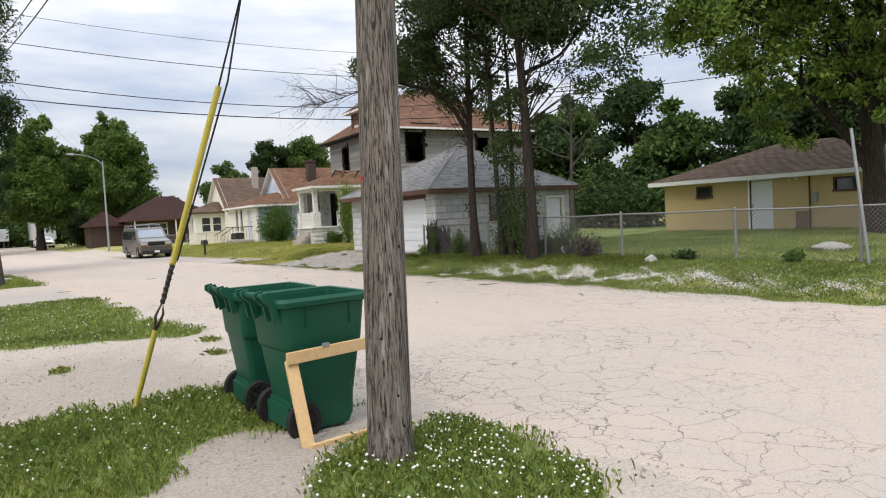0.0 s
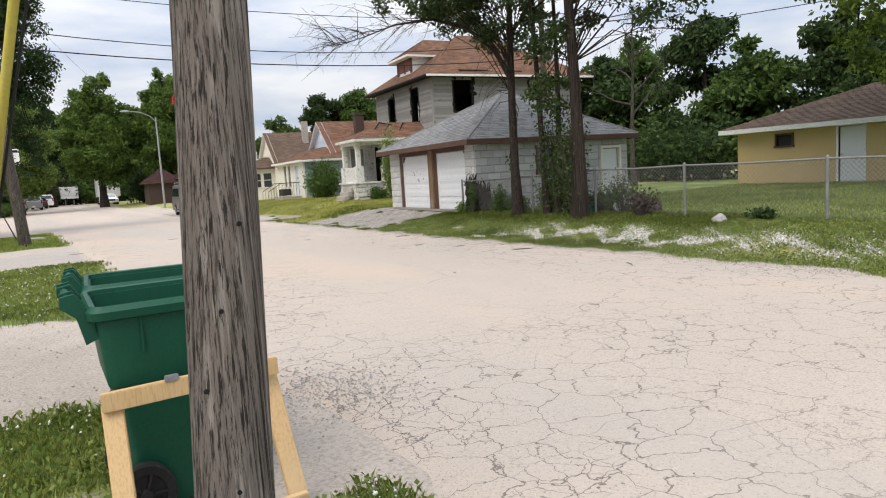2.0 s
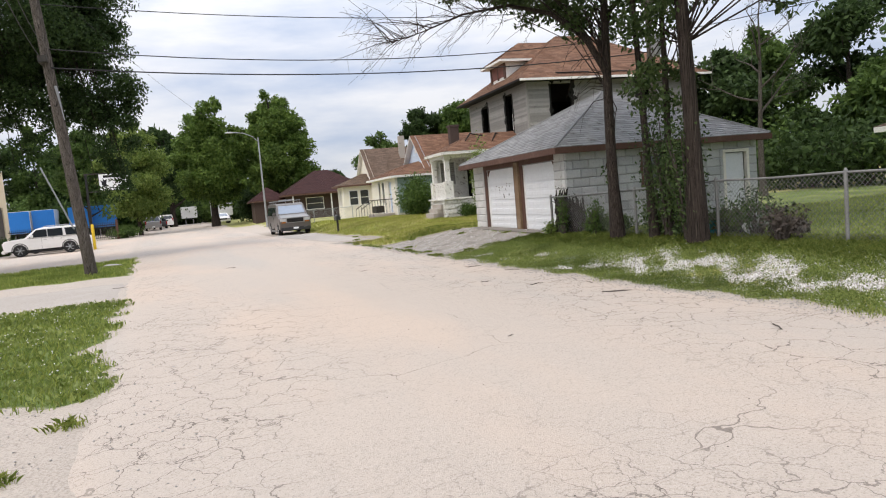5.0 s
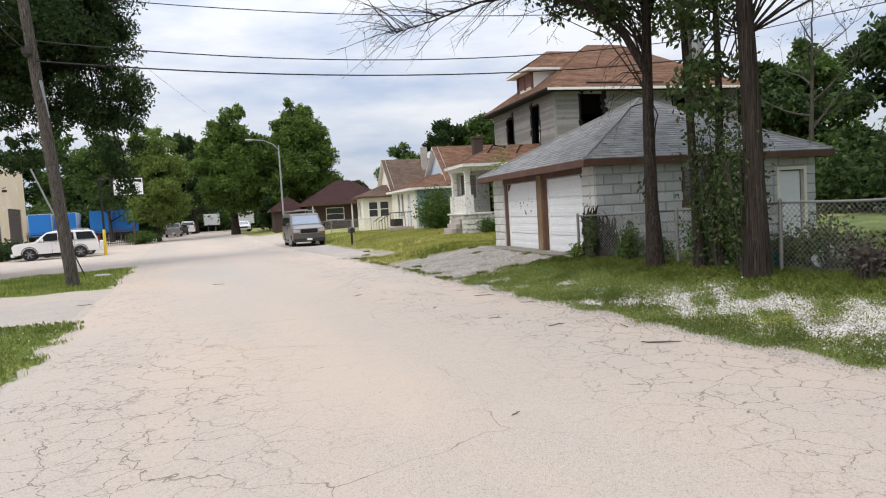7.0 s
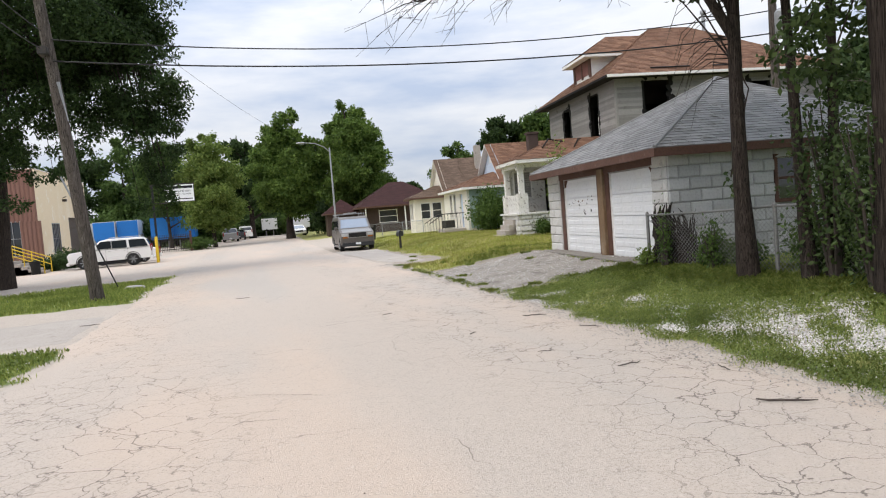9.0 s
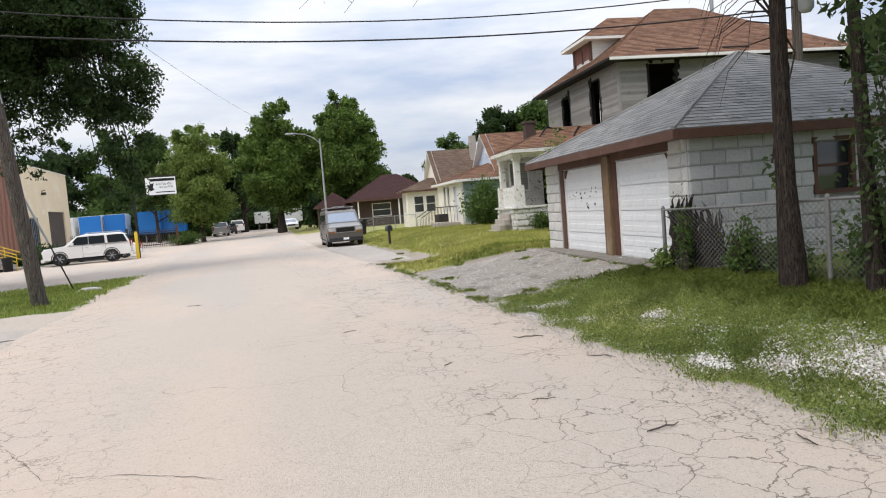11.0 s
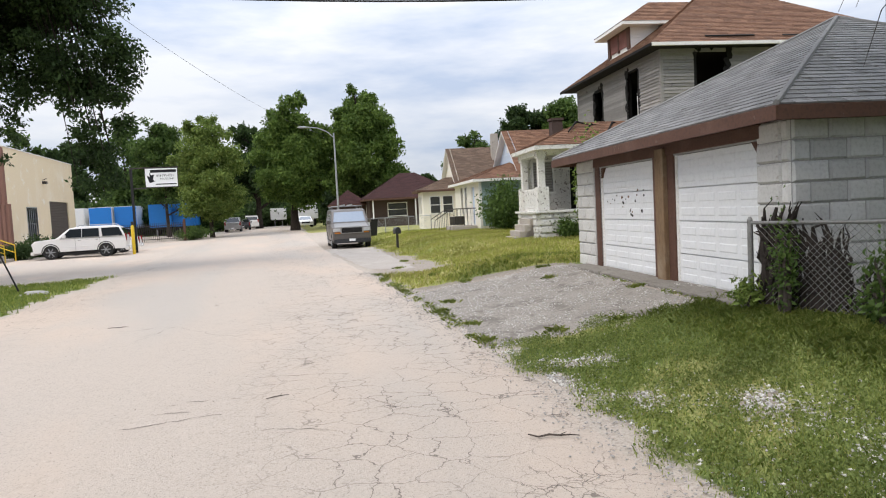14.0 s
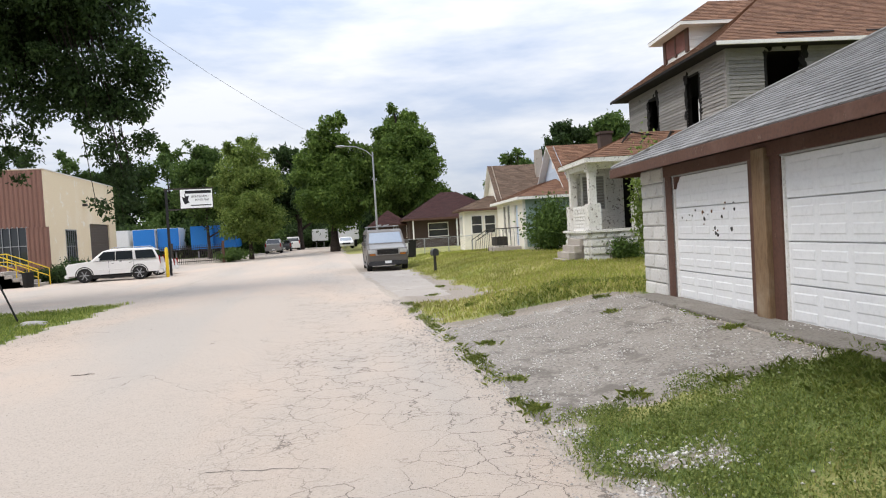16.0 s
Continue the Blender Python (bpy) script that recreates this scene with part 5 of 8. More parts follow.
def grow(rng, start, way, length, radius, depth, limbs, tips, spread, curl, lift):
    """One limb as a bent tapering bar; smaller ones leave it. tips gathers (point, reach)."""
    pts, p, d = [Vector(start)], Vector(start), Vector(way).normalized()
    n = 5
    for i in range(n):
        d = (d + Vector((rng.uniform(-curl, curl), rng.uniform(-curl, curl), rng.uniform(-curl, curl) + lift))).normalized()
        p = p + d * (length / n)
        pts.append(p.copy())
    limbs.append((pts, [max(0.006, radius * (1 - 0.72 * i / n)) for i in range(n + 1)], 8 if depth > 1 else 5))
    if depth == 0:
        tips.append((pts[-1], length * 0.45))
        tips.append((pts[3], length * 0.4))
        return
    for k in range(rng.choice((3, 4))):
        i = rng.choice((2, 3, 4, 5)) if k else 5
        side = Vector((rng.uniform(-1, 1), rng.uniform(-1, 1), rng.uniform(-0.35, 0.6))).normalized()
        grow(rng, pts[i], d * (1 - spread) + side * spread, length * rng.uniform(0.5, 0.72), radius * 0.45 * (1.1 - 0.1 * i), depth - 1, limbs, tips, spread, curl, lift)


def tree(name, base, height, radius, label, leaf, size, count, seed, bark=M_BARK, lean=(0, 0), first=0.35, spread=0.6, arms=5, reach=0.42,
         depth=2, lift=0.05, hang=0.35, extra=(), crown=(), group="", fuzz=1.0, bare=0.35):
    """A tapered trunk with limbs and a loose crown. extra: limbs given as (height, way, length).
    crown: lobes (x, y, z, rx, ry, rz, clumps) that the outer twigs fill; bare: the share of leaves left to the inner limbs."""
    rng = random.Random(seed)
    t = thing(name, pose(base[0], base[1], on(base[0], base[1], -0.05)), label, "tree", group)
    limbs, tips = [], []
    trunk = [Vector((lean[0] * q + 0.10 * math.sin(5 * q + seed), lean[1] * q + 0.10 * math.cos(4 * q + seed) - 0.1, height * q * 0.86)) for q in np.linspace(0, 1, 9)]
    rad = [radius * (1.35 if i == 0 else 1 - 0.8 * i / 8) for i in range(9)]
    limbs.append((trunk, rad, 12))
    for k in range(arms):
        q = first + (0.97 - first) * (k + 0.4 * rng.random()) / arms
        i = min(7, int(q * 8))
        at = trunk[i].lerp(trunk[i + 1], q * 8 - i)
        ang = k * 2.4 + rng.uniform(-0.4, 0.4)
        grow(rng, at, (math.cos(ang), math.sin(ang), rng.uniform(0.25, 0.8)), height * reach * (1.1 - 0.55 * q), radius * 0.5 * (1.15 - 0.7 * q), depth, limbs, tips, spread, 0.22, lift)
    grow(rng, trunk[-1], (0, 0, 1), height * (0.07 if crown else 0.2), radius * 0.22, max(1, depth - 1), limbs, tips, spread, 0.25, lift)
    for h, way, ln in extra:
        i = min(7, int(h / (height * 0.86) * 8))
        grow(rng, trunk[i], way, ln, radius * 0.42, depth, limbs, tips, spread, 0.2, lift)
    g = np.random.default_rng(seed)
    spots, reach_ = [], []
    for cx, cy, cz, rx, ry, rz, n in crown:
        d = g.normal(size=(n, 3))
        d /= np.linalg.norm(d, axis=1, keepdims=True)
        q = g.uniform(0.35, 1.0, (n, 1)) ** 0.5
        c = np.array([cx, cy, cz]) + d * q * np.array([rx, ry, rz]) * 0.86
        spots.append(c)
        reach_.append(g.uniform(0.2, 0.42, n) * (rx * ry * rz) ** (1 / 3))
        for e in c[:: max(1, n // (12 if n > 25 else 4))]:
            f = float(np.clip(e[2] / (height * 0.86) * 8 * rng.uniform(0.55, 0.9), 2.5, 7.5))
            at = trunk[int(f)].lerp(trunk[int(f) + 1], f % 1)
            m = at.lerp(Vector(e), 0.45) + Vector((rng.uniform(-0.3, 0.3), rng.uniform(-0.3, 0.3), 0.03 * height))
            if n <= 40 and math.hypot(e[0], e[1]) > 3 and e[2] < trunk[6].z:
                # a drooping limb: up through the crown, then down
                at, m = trunk[6], Vector((0.85 * e[0], 0.85 * e[1], trunk[6].z + 0.5))
            limbs.append(([at, m, Vector(e)], [min(0.045, radius * 0.13), min(0.03, radius * 0.08), 0.01], 5))
    s = Shape()
    for pts, r, sides in limbs:
        s.tube(pts, r, sides)
    part("trunk", s, bark, t, smooth=True)
    inner = int(count * bare) if crown else count
    pick = g.integers(0, len(tips), inner)
    at, rr = np.array([tuple(p) for p, _ in tips])[pick], np.array([r for _, r in tips])[pick][:, None]
    pts = at + g.normal(size=(inner, 3)) * (0.45, 0.45, 0.34) * np.clip(rr, 0.3, 1.4) * fuzz - np.array([0, 0, 1]) * np.abs(g.normal(size=(inner, 1))) * hang * np.minimum(rr, 0.9)
    if crown:
        spots, reach_ = np.concatenate(spots), np.concatenate(reach_)
        pick = g.choice(len(spots), count - inner, p=reach_ ** 2 / (reach_ ** 2).sum())
        way = g.normal(size=(count - inner, 3))
        way *= g.uniform(0.05, 1.0, (count - inner, 1)) ** 0.55 / np.linalg.norm(way, axis=1, keepdims=True)
        more = spots[pick] + way * (1.05, 1.05, 0.72) * reach_[pick][:, None]
        pts = np.concatenate([pts, more])
    pts[:, 2] = np.maximum(pts[:, 2], 0.4)
    crown = new("crown", leaf_mesh("crown", pts, size, leaf, seed))
    crown.parent = t
    return t


def shrub(name, base, w, h, label, leaf, size, count, seed, category="bush", stems=9):
    """Stems fanning from the ground under an uneven mass of leaves."""
    t = thing(name, pose(base[0], base[1], on(base[0], base[1], -0.04)), label, category)
    rng, g = random.Random(seed), np.random.default_rng(seed)
    s, tips = Shape(), []
    for k in range(stems):
        a, q = rng.uniform(0, 6.28), rng.uniform(0.15, 1)
        e = Vector((math.cos(a) * w / 2 * q, math.sin(a) * w / 2 * q, h * rng.uniform(0.55, 0.95) * (1.1 - 0.35 * q)))
        s.tube([(0.05 * math.cos(a), 0.05 * math.sin(a), 0), e * 0.5 + Vector((0, 0, 0.1 * h)), e], [0.025, 0.017, 0.006], 5)
        tips += [e, e * 0.7, e * 0.45 + Vector((0, 0, 0.05))]
    part("stems", s, M_DEAD, t)
    at = np.array([tuple(p) for p in tips])[g.integers(0, len(tips), count)]
    pts = at + g.normal(size=(count, 3)) * (w * 0.13, w * 0.13, h * 0.14)
    pts[:, 2] = np.maximum(pts[:, 2], 0.03)
    leaves = new("leaves", leaf_mesh("leaves", pts, size, leaf, seed))
    leaves.parent = t
    return t


# the row by the garage, with an arching limb over the road
T1 = tree("tree", (13.68, 15.6), 12.5, 0.135, "slim dark-barked tree with a bare arching limb", M_LEAF_ASH, 0.12, 52000, 11, lean=(0.15, 0.4), first=0.45, arms=6, reach=0.26, hang=0.6,
          crown=((0, 0.4, 9.0, 2.6, 2.8, 3.2, 30), (-0.5, 2.0, 6.4, 1.2, 1.5, 1.3, 26), (-1.6, 0.8, 6.2, 1.0, 0.8, 0.7, 16), (-2.6, 1.0, 5.9, 1.1, 0.9, 0.55, 24), (-1.2, 0.8, 5.75, 0.9, 0.8, 0.5, 18), (0.1, 0.5, 5.5, 1.3, 1.2, 1.0, 24), (-0.15, 0.2, 1.45, 0.28, 0.28, 0.33, 9)))
rl_ = random.Random(4)
arch = [Vector(v) for v in ((0.05, 0.1, 3.75), (-0.3, 0.35, 4.6), (-0.95, 0.7, 5.2), (-1.9, 0.9, 5.4), (-3.0, 1.0, 5.2), (-3.9, 1.1, 4.85), (-4.7, 1.2, 4.6))]
limb = Shape().tube(arch, [0.085, 0.07, 0.052, 0.036, 0.022, 0.013, 0.006], 8)
for k in range(60):
    i = rl_.choice((2, 3, 3, 4, 4, 5, 5))
    a = arch[i].lerp(arch[i + 1] if i < 6 else arch[6], rl_.random())
    d = Vector((-rl_.uniform(0.1, 0.9), rl_.uniform(-0.8, 0.8), rl_.uniform(-0.5, 0.75)))
    p1, p2, p3 = a + d * 0.45, a + d * 0.9 + Vector((rl_.uniform(-0.1, 0.1), rl_.uniform(-0.1, 0.1), -0.05)), a + d * 1.35 + Vector((-0.1, rl_.uniform(-0.2, 0.2), -0.22))
    limb.tube([a, p1, p2, p3], [0.011, 0.008, 0.005, 0.003], 4)
    for _ in range(4):
        b = p1.lerp(p3, rl_.random())
        limb.tube([b, b + Vector((rl_.uniform(-0.45, 0.1), rl_.uniform(-0.35, 0.35), rl_.uniform(-0.4, 0.15)))], [0.004, 0.002], 3)
for k in range(14):
    a = Vector((0.05, rl_.uniform(0.0, 0.3), rl_.uniform(3.2, 4.6)))
    d = Vector((-rl_.uniform(0.1, 0.6), rl_.uniform(0.2, 0.9), rl_.uniform(-0.2, 0.3)))
    limb.tube([a, a + d * 0.5, a + d * 0.9 + Vector((0, 0, -0.25)), a + d * 1.1 + Vector((0, 0, -0.7))], [0.012, 0.008, 0.005, 0.002], 4)
part("bare_limb", limb, M_BARK, T1, "bare twiggy limb arching over the road")
tree("tree", (13.75, 14.45), 12.0, 0.09, "thin leaning tree in an overgrown fence line", M_LEAF_ASH, 0.12, 20000, 12, lean=(-0.2, 0.8), first=0.5, arms=5, reach=0.24, hang=0.6, crown=((-0.3, 1.0, 9.5, 2.2, 2.2, 2.8, 22),))
tree("tree", (13.9, 14.3), 11.0, 0.085, "thin upright tree in an overgrown fence line", M_LEAF_ASH, 0.12, 18000, 13, lean=(0.1, 0.1), first=0.5, arms=5, reach=0.24, hang=0.6, crown=((0.3, 0, 9.0, 2.2, 2.2, 2.6, 20),))
tree("tree", (13.35, 13.05), 14.0, 0.17, "tall tree with thick dark furrowed trunk by the fence", M_LEAF_ASH, 0.12, 85000, 14, lean=(-0.1, 0.2), first=0.42, arms=7, reach=0.26, hang=0.6,
     crown=((0.0, -0.6, 10.0, 3.2, 3.2, 4.0, 46), (0.5, -2.7, 6.0, 1.3, 1.3, 2.0, 14), (0.8, -2.2, 4.3, 0.8, 0.8, 0.8, 5), (0.1, 0.6, 3.0, 0.9, 0.9, 0.9, 13), (0.2, 0.7, 4.8, 1.3, 1.2, 1.0, 14), (0.4, -0.6, 6.6, 1.4, 1.4, 1.2, 26)))
# the big maple before the tan outbuilding
tree("maple_tree", (23.6, 8.1), 15.0, 0.36, "large spreading maple tree with a thick forked trunk", M_LEAF_BRIGHT, 0.17, 120000, 21, lean=(0.2, 0.5), first=0.4, arms=6, reach=0.32, spread=0.5, bare=0.25,
     extra=((2.0, (-0.1, 0.5, 0.85), 6.5), (2.4, (0.1, -0.3, 0.9), 6.0)),
     crown=((-0.5, 0.8, 10.4, 5.0, 6.0, 4.2, 60), (-1.6, 5.1, 7.4, 1.3, 1.4, 1.2, 22), (-1.4, 3.1, 5.9, 1.4, 1.5, 1.2, 26), (-1.4, 2.2, 4.2, 1.0, 1.1, 0.9, 20), (-1.6, 1.2, 6.6, 1.5, 1.5, 1.3, 26), (-1.5, 0.1, 4.7, 1.1, 1.2, 0.9, 18),
            (-1.6, -1.2, 6.1, 1.5, 1.5, 1.3, 26), (-1.6, -1.9, 3.9, 1.1, 1.2, 0.9, 18), (-1.2, 1.7, 3.3, 0.8, 0.9, 0.5, 10), (-1.6, 6.3, 7.9, 1.2, 1.2, 1.1, 14), (-1.5, -3.8, 5.2, 1.6, 1.8, 1.6, 24)))
# the dark tree over the car park
tree("tree", (-3.9, 39.5), 15.5, 0.5, "big dark-leaved tree hanging over the car park", M_LEAF_DARK, 0.16, 200000, 31, lean=(0.6, 0.3), first=0.62, arms=5, reach=0.2, hang=0.4, bare=0.1,
     crown=((2.2, -1.6, 12.0, 6.4, 5.5, 4.2, 80), (4.4, -2.0, 8.2, 1.9, 1.8, 2.6, 34), (2.2, -2.0, 7.6, 2.0, 1.8, 2.4, 34), (1.5, -2.0, 4.8, 1.2, 1.2, 1.9, 20), (5.6, -2.0, 10.6, 2.3, 2.0, 2.2, 30), (6.7, -2.0, 8.4, 1.6, 1.6, 2.9, 40), (6.9, -2.0, 5.6, 1.2, 1.3, 2.0, 28), (6.7, -2.0, 3.5, 0.9, 0.8, 1.0, 12), (3.7, -2.0, 5.0, 1.1, 1.1, 1.2, 12), (-3.0, -2.5, 8.0, 3.2, 3.0, 3.0, 18)))
tree("tree", (-10.5, 33.0), 14.0, 0.45, "tall dark-leaved tree beside the car park", M_LEAF_DARK, 0.26, 50000, 32, first=0.3, arms=8, reach=0.34, hang=0.5, crown=((0, 0, 8.8, 5.0, 5.0, 5.0, 50),))
# the light tree by the gate and the big maples at the far bend
tree("tree", (3.3, 82.0), 12.5, 0.2, "light green feathery tree beside the gate", M_LEAF_PALE, 0.27, 42000, 41, first=0.16, arms=9, reach=0.24, crown=((0.2, -1, 6.0, 3.6, 3.0, 5.0, 54), (0.3, -1, 9.8, 2.3, 2.0, 2.0, 14)))
tree("tree", (-2.0, 92.0), 13.0, 0.2, "green feathery tree behind the gate", M_LEAF_MID, 0.32, 24000, 47, first=0.2, arms=8, reach=0.26, crown=((0, 0, 8.0, 3.6, 3.0, 4.8, 36),))
tree("maple_tree", (11.8, 90.0), 16.0, 0.45, "tall full maple tree beside the road", M_LEAF_MAPLE, 0.36, 62000, 42, bare=0.15, first=0.2, arms=9, reach=0.22, spread=0.5, crown=((-0.2, 0, 7.6, 4.4, 4.0, 5.8, 60), (-0.6, 0, 12.2, 2.8, 2.4, 2.1, 18), (2.2, 0, 10.8, 2.0, 2.0, 2.0, 10)))
tree("maple_tree", (19.2, 88.0), 16.5, 0.45, "tall full maple tree behind the street lamp", M_LEAF_MAPLE, 0.36, 62000, 43, bare=0.15, first=0.2, arms=9, reach=0.22, spread=0.5, crown=((0, 0, 8.0, 4.7, 4.2, 6.0, 62), (0.2, 0, 13.0, 3.0, 2.5, 2.0, 18), (2.8, 0, 10.6, 2.2, 2.0, 2.2, 11)))
tree("maple_tree", (7.6, 112.0), 15.0, 0.45, "dark maple tree overhanging the road end", M_LEAF_DARK, 0.5, 26000, 44, first=0.2, arms=8, reach=0.26, spread=0.5, crown=((0, 0, 8.2, 5.5, 4.5, 5.4, 46),))
# tree tops behind the houses
tree("tree", (29.5, 77.0), 9.5, 0.3, "round tree behind the white house", M_LEAF_MID, 0.36, 20000, 51, first=0.3, arms=7, reach=0.2, bare=0.15, crown=((0, 0, 5.6, 3.2, 3.0, 3.6, 30),))
tree("tree", (34.2, 76.0), 12.0, 0.3, "sparse tall tree behind the houses", M_LEAF_DARK, 0.34, 14000, 52, first=0.4, arms=6, reach=0.2, bare=0.12, crown=((0, 0, 8.8, 2.6, 2.2, 2.8, 20),))
tree("tree", (38.5, 75.0), 12.5, 0.35, "broad tree behind the houses", M_LEAF_MID, 0.36, 24000, 53, first=0.3, arms=8, reach=0.2, bare=0.15, crown=((0, 0, 8.0, 3.8, 3.4, 4.0, 34),))
# woods: behind the outbuilding, at the end of the road, beyond the car park
rw = random.Random(77)
WOOD = [(35 + rw.uniform(-1, 6), 17 + 3.4 * k + rw.uniform(-1, 1), rw.uniform(7.5, 10.5)) for k in range(10)] + [(41 + rw.uniform(0, 5), 2 + 4.5 * k, rw.uniform(10, 13)) for k in range(4)]
WOOD += [(-36 + 4.4 * k + rw.uniform(-1, 1), 108 + rw.uniform(-4, 9), rw.uniform(12, 16)) for k in range(9)]
WOOD += [(-2 + 3.6 * k, 134 + rw.uniform(-5, 6), rw.uniform(11, 14)) for k in range(8)] + [(-32 + rw.uniform(-3, 3), 50 + 9 * k, rw.uniform(12, 16)) for k in range(5)]
WOOD += [(26 + 4.5 * k, 100 + rw.uniform(-4, 4), rw.uniform(6, 8.5)) for k in range(5)]
for k, (x, y, h) in enumerate(WOOD):
    tree("woodland_tree", (x, y), h, 0.22, "dense dark woodland tree at the edge of the plots", (M_LEAF_DARK, M_LEAF_DARK, M_LEAF_MID)[k % 3], 0.55 if y > 60 else 0.36, 9000 if y > 60 else 15000, 100 + k, first=0.2, arms=6, reach=0.25, depth=1, group="woodland",
         crown=((0, 0, h * 0.5, 3.1, 3.1, h * 0.46, 26),))
# a bare dead tree above the woods
tree("dead_tree", (27.5, 23.5), 8.6, 0.14, "bare dead tree with grey branches above the woods", M_LEAF_ASH, 0.1, 250, 61, M_BARKG, first=0.45, arms=7, reach=0.3, depth=2)
# undergrowth that closes the woods near the ground
ru = random.Random(15)
UNDER = [(31.5 + ru.uniform(-0.5, 2.5), 19.5 + 3.3 * k, 5.2, ru.uniform(3.0, 4.6), 0.30) for k in range(8)] + [(36 + ru.uniform(0, 2), -2 + 3.6 * k, 5, 3.8, 0.32) for k in range(5)]
UNDER += [(-6 + 4.2 * k, 126 + ru.uniform(-2, 2), 6, ru.uniform(3.2, 4.6), 0.5) for k in range(10)] + [(23 + 4.4 * k, 98 + ru.uniform(-2, 2), 6, ru.uniform(2.6, 3.8), 0.45) for k in range(6)]
UNDER += [(-38 + 4.6 * k, 106 + ru.uniform(-2, 2), 6, ru.uniform(3.2, 4.5), 0.5) for k in range(9)]
UNDER += [(17.2, 95, 5, 4.6, 0.4), (20.4, 92.5, 5, 4.2, 0.4), (23.0, 95, 5, 4.4, 0.4), (18.5, 101, 6, 5.0, 0.45), (2.5, 104, 5, 4.0, 0.4), (-1.5, 103, 5, 4.5, 0.4), (-6, 104.5, 5, 4.5, 0.4), (-11, 106, 6, 5, 0.45), (7.5, 131, 7, 5.5, 0.5), (13.5, 131, 7, 5.5, 0.5)]
for k, (x, y, w, h, size) in enumerate(UNDER):
    tagged(shrub("thicket", (x, y), w, h, "dense dark green thicket at the edge of the woods", M_LEAF_DARK if k % 3 else M_LEAF_MID, size, 3600, 300 + k, "thicket", 16), group="undergrowth")

# ---- poles, wires, street lamp ----
def wooden_pole(name, base, top, r0, r1, mat, label, seed):
    """A split and furrowed wooden pole."""
    b, t = Vector(base), Vector(top)
    ob = thing(name, Matrix.Translation(b), label, "utility pole")
    n, k = 56, 36
    rings = []
    for i in range(n + 1):
        q = i / n
        c = (t - b) * q
        ring = []
        for j in range(k):
            a = 2 * math.pi * j / k
            w = noise.noise(Vector((math.cos(a) * 3.2 + seed, math.sin(a) * 3.2, c.z * 0.35)))
            w2 = noise.noise(Vector((math.cos(a) * 9 + seed, math.sin(a) * 9, c.z * 0.5)))
            r = (r0 + (r1 - r0) * q) * (1 + 0.045 * w - 0.07 * max(0, w2 - 0.25)) + 0.02 * max(0, 1 - c.z / 0.35)
            ring.append((c.x + r * math.cos(a), c.y + r * math.sin(a), c.z))
        rings.append(ring)
    part("shaft", Shape().loft(rings), mat, ob, smooth=True)
    return ob


P1, P1T = (2.35, 3.636, on(2.35, 3.64, -0.1)), (2.90, 4.08, 10.0)
pole_a = wooden_pole("utility_pole", P1, P1T, 0.147, 0.095, M_POLE, "grey weathered wooden pole with deep splits and a red tag", 1)
part("tag", Shape(pose(-0.012, 0.105, 1.93)).block(-0.022, 0.0, -0.014, 0.014, 0, 0.04, 0.006), M_REDTAG, pole_a, "small red plastic tag")
for k, (z, a) in enumerate(((0.45, -1.7), (1.1, -1.9), (1.40, -1.35), (0.82, -2.4), (0.25, -1.4))):
    c, s = math.cos(a), math.sin(a)
    part("nail_knot", Shape(Matrix.Translation((c * 0.138 + z * 0.055, s * 0.138 + z * 0.044, z + 0.1))).tube([(-c * 0.03, -s * 0.03, 0), (c * 0.006, s * 0.006, 0)], 0.009, 7), M_CHAR, pole_a)
for k in range(3):
    part("crossarm" if k == 0 else "insulator", Shape().box(-0.9, 1.2, -0.06, 0.06, 9.2, 9.32) if k == 0 else Shape().tube([(-0.5 + k * 0.6, 0, 9.32), (-0.5 + k * 0.6, 0, 9.5)], [0.05, 0.03], 8), M_POLE2 if k == 0 else M_STEEL, pole_a)
P2, P2T = (2.2, 27.1, on(2.2, 27.1, -0.1)), (1.55, 26.2, 10.4)
pole_b = wooden_pole("utility_pole", P2, P2T, 0.18, 0.12, M_POLE2, "leaning grey wooden utility pole on the grass verge", 7)
part("crossarm", Shape().box(-1.6, 0.4, -0.95, -0.83, 9.0, 9.12), M_POLE2, pole_b)
part("bracket", Shape().block(-0.62, -0.38, -0.9, -0.45, 6.55, 6.75, 0.02), M_DARKSTEEL, pole_b)
part("conduit", Shape().tube([(-0.2, -0.45, 4.9), (-0.28, -0.6, 5.9)], 0.05, 8), M_STEEL, pole_b)
pole_c = wooden_pole("utility_pole", (22.45, 24.1, 0.2), (22.5, 24.1, 9.5), 0.15, 0.11, M_POLE2, "grey wooden utility pole behind the garage", 9)
part("transformer", Shape().tube([(0.0, -0.38, 5.9), (0.0, -0.38, 6.0), (0.0, -0.38, 6.7), (0.0, -0.38, 6.8)], [0.12, 0.2, 0.2, 0.1], 14), M_STEEL, pole_c, "grey can transformer", smooth=True)
part("crossarm", Shape().box(-1.0, 1.0, -0.06, 0.06, 8.0, 8.12), M_POLE2, pole_c)


def cable(name, a, b, sag, r, label):
    a, b = Vector(a), Vector(b)
    pts = [a.lerp(b, q) - Vector((0, 0, sag * 4 * q * (1 - q))) for q in np.linspace(0, 1, 17)]
    return solid(name, Shape().tube(pts, r, 6), M_WIRE, label, "cable", smooth=True)


for z0, z1, r, s in ((6.85, 7.05, 0.016, 0.62), (6.3, 6.35, 0.02, 0.47), (8.15, 8.15, 0.013, 0.45), (9.1, 9.2, 0.008, 0.45)):
    cable("overhead_wire", (1.85, 26.45, z0), (22.4, 24.1, z1), s, r, "black overhead wire strung between two wooden poles")
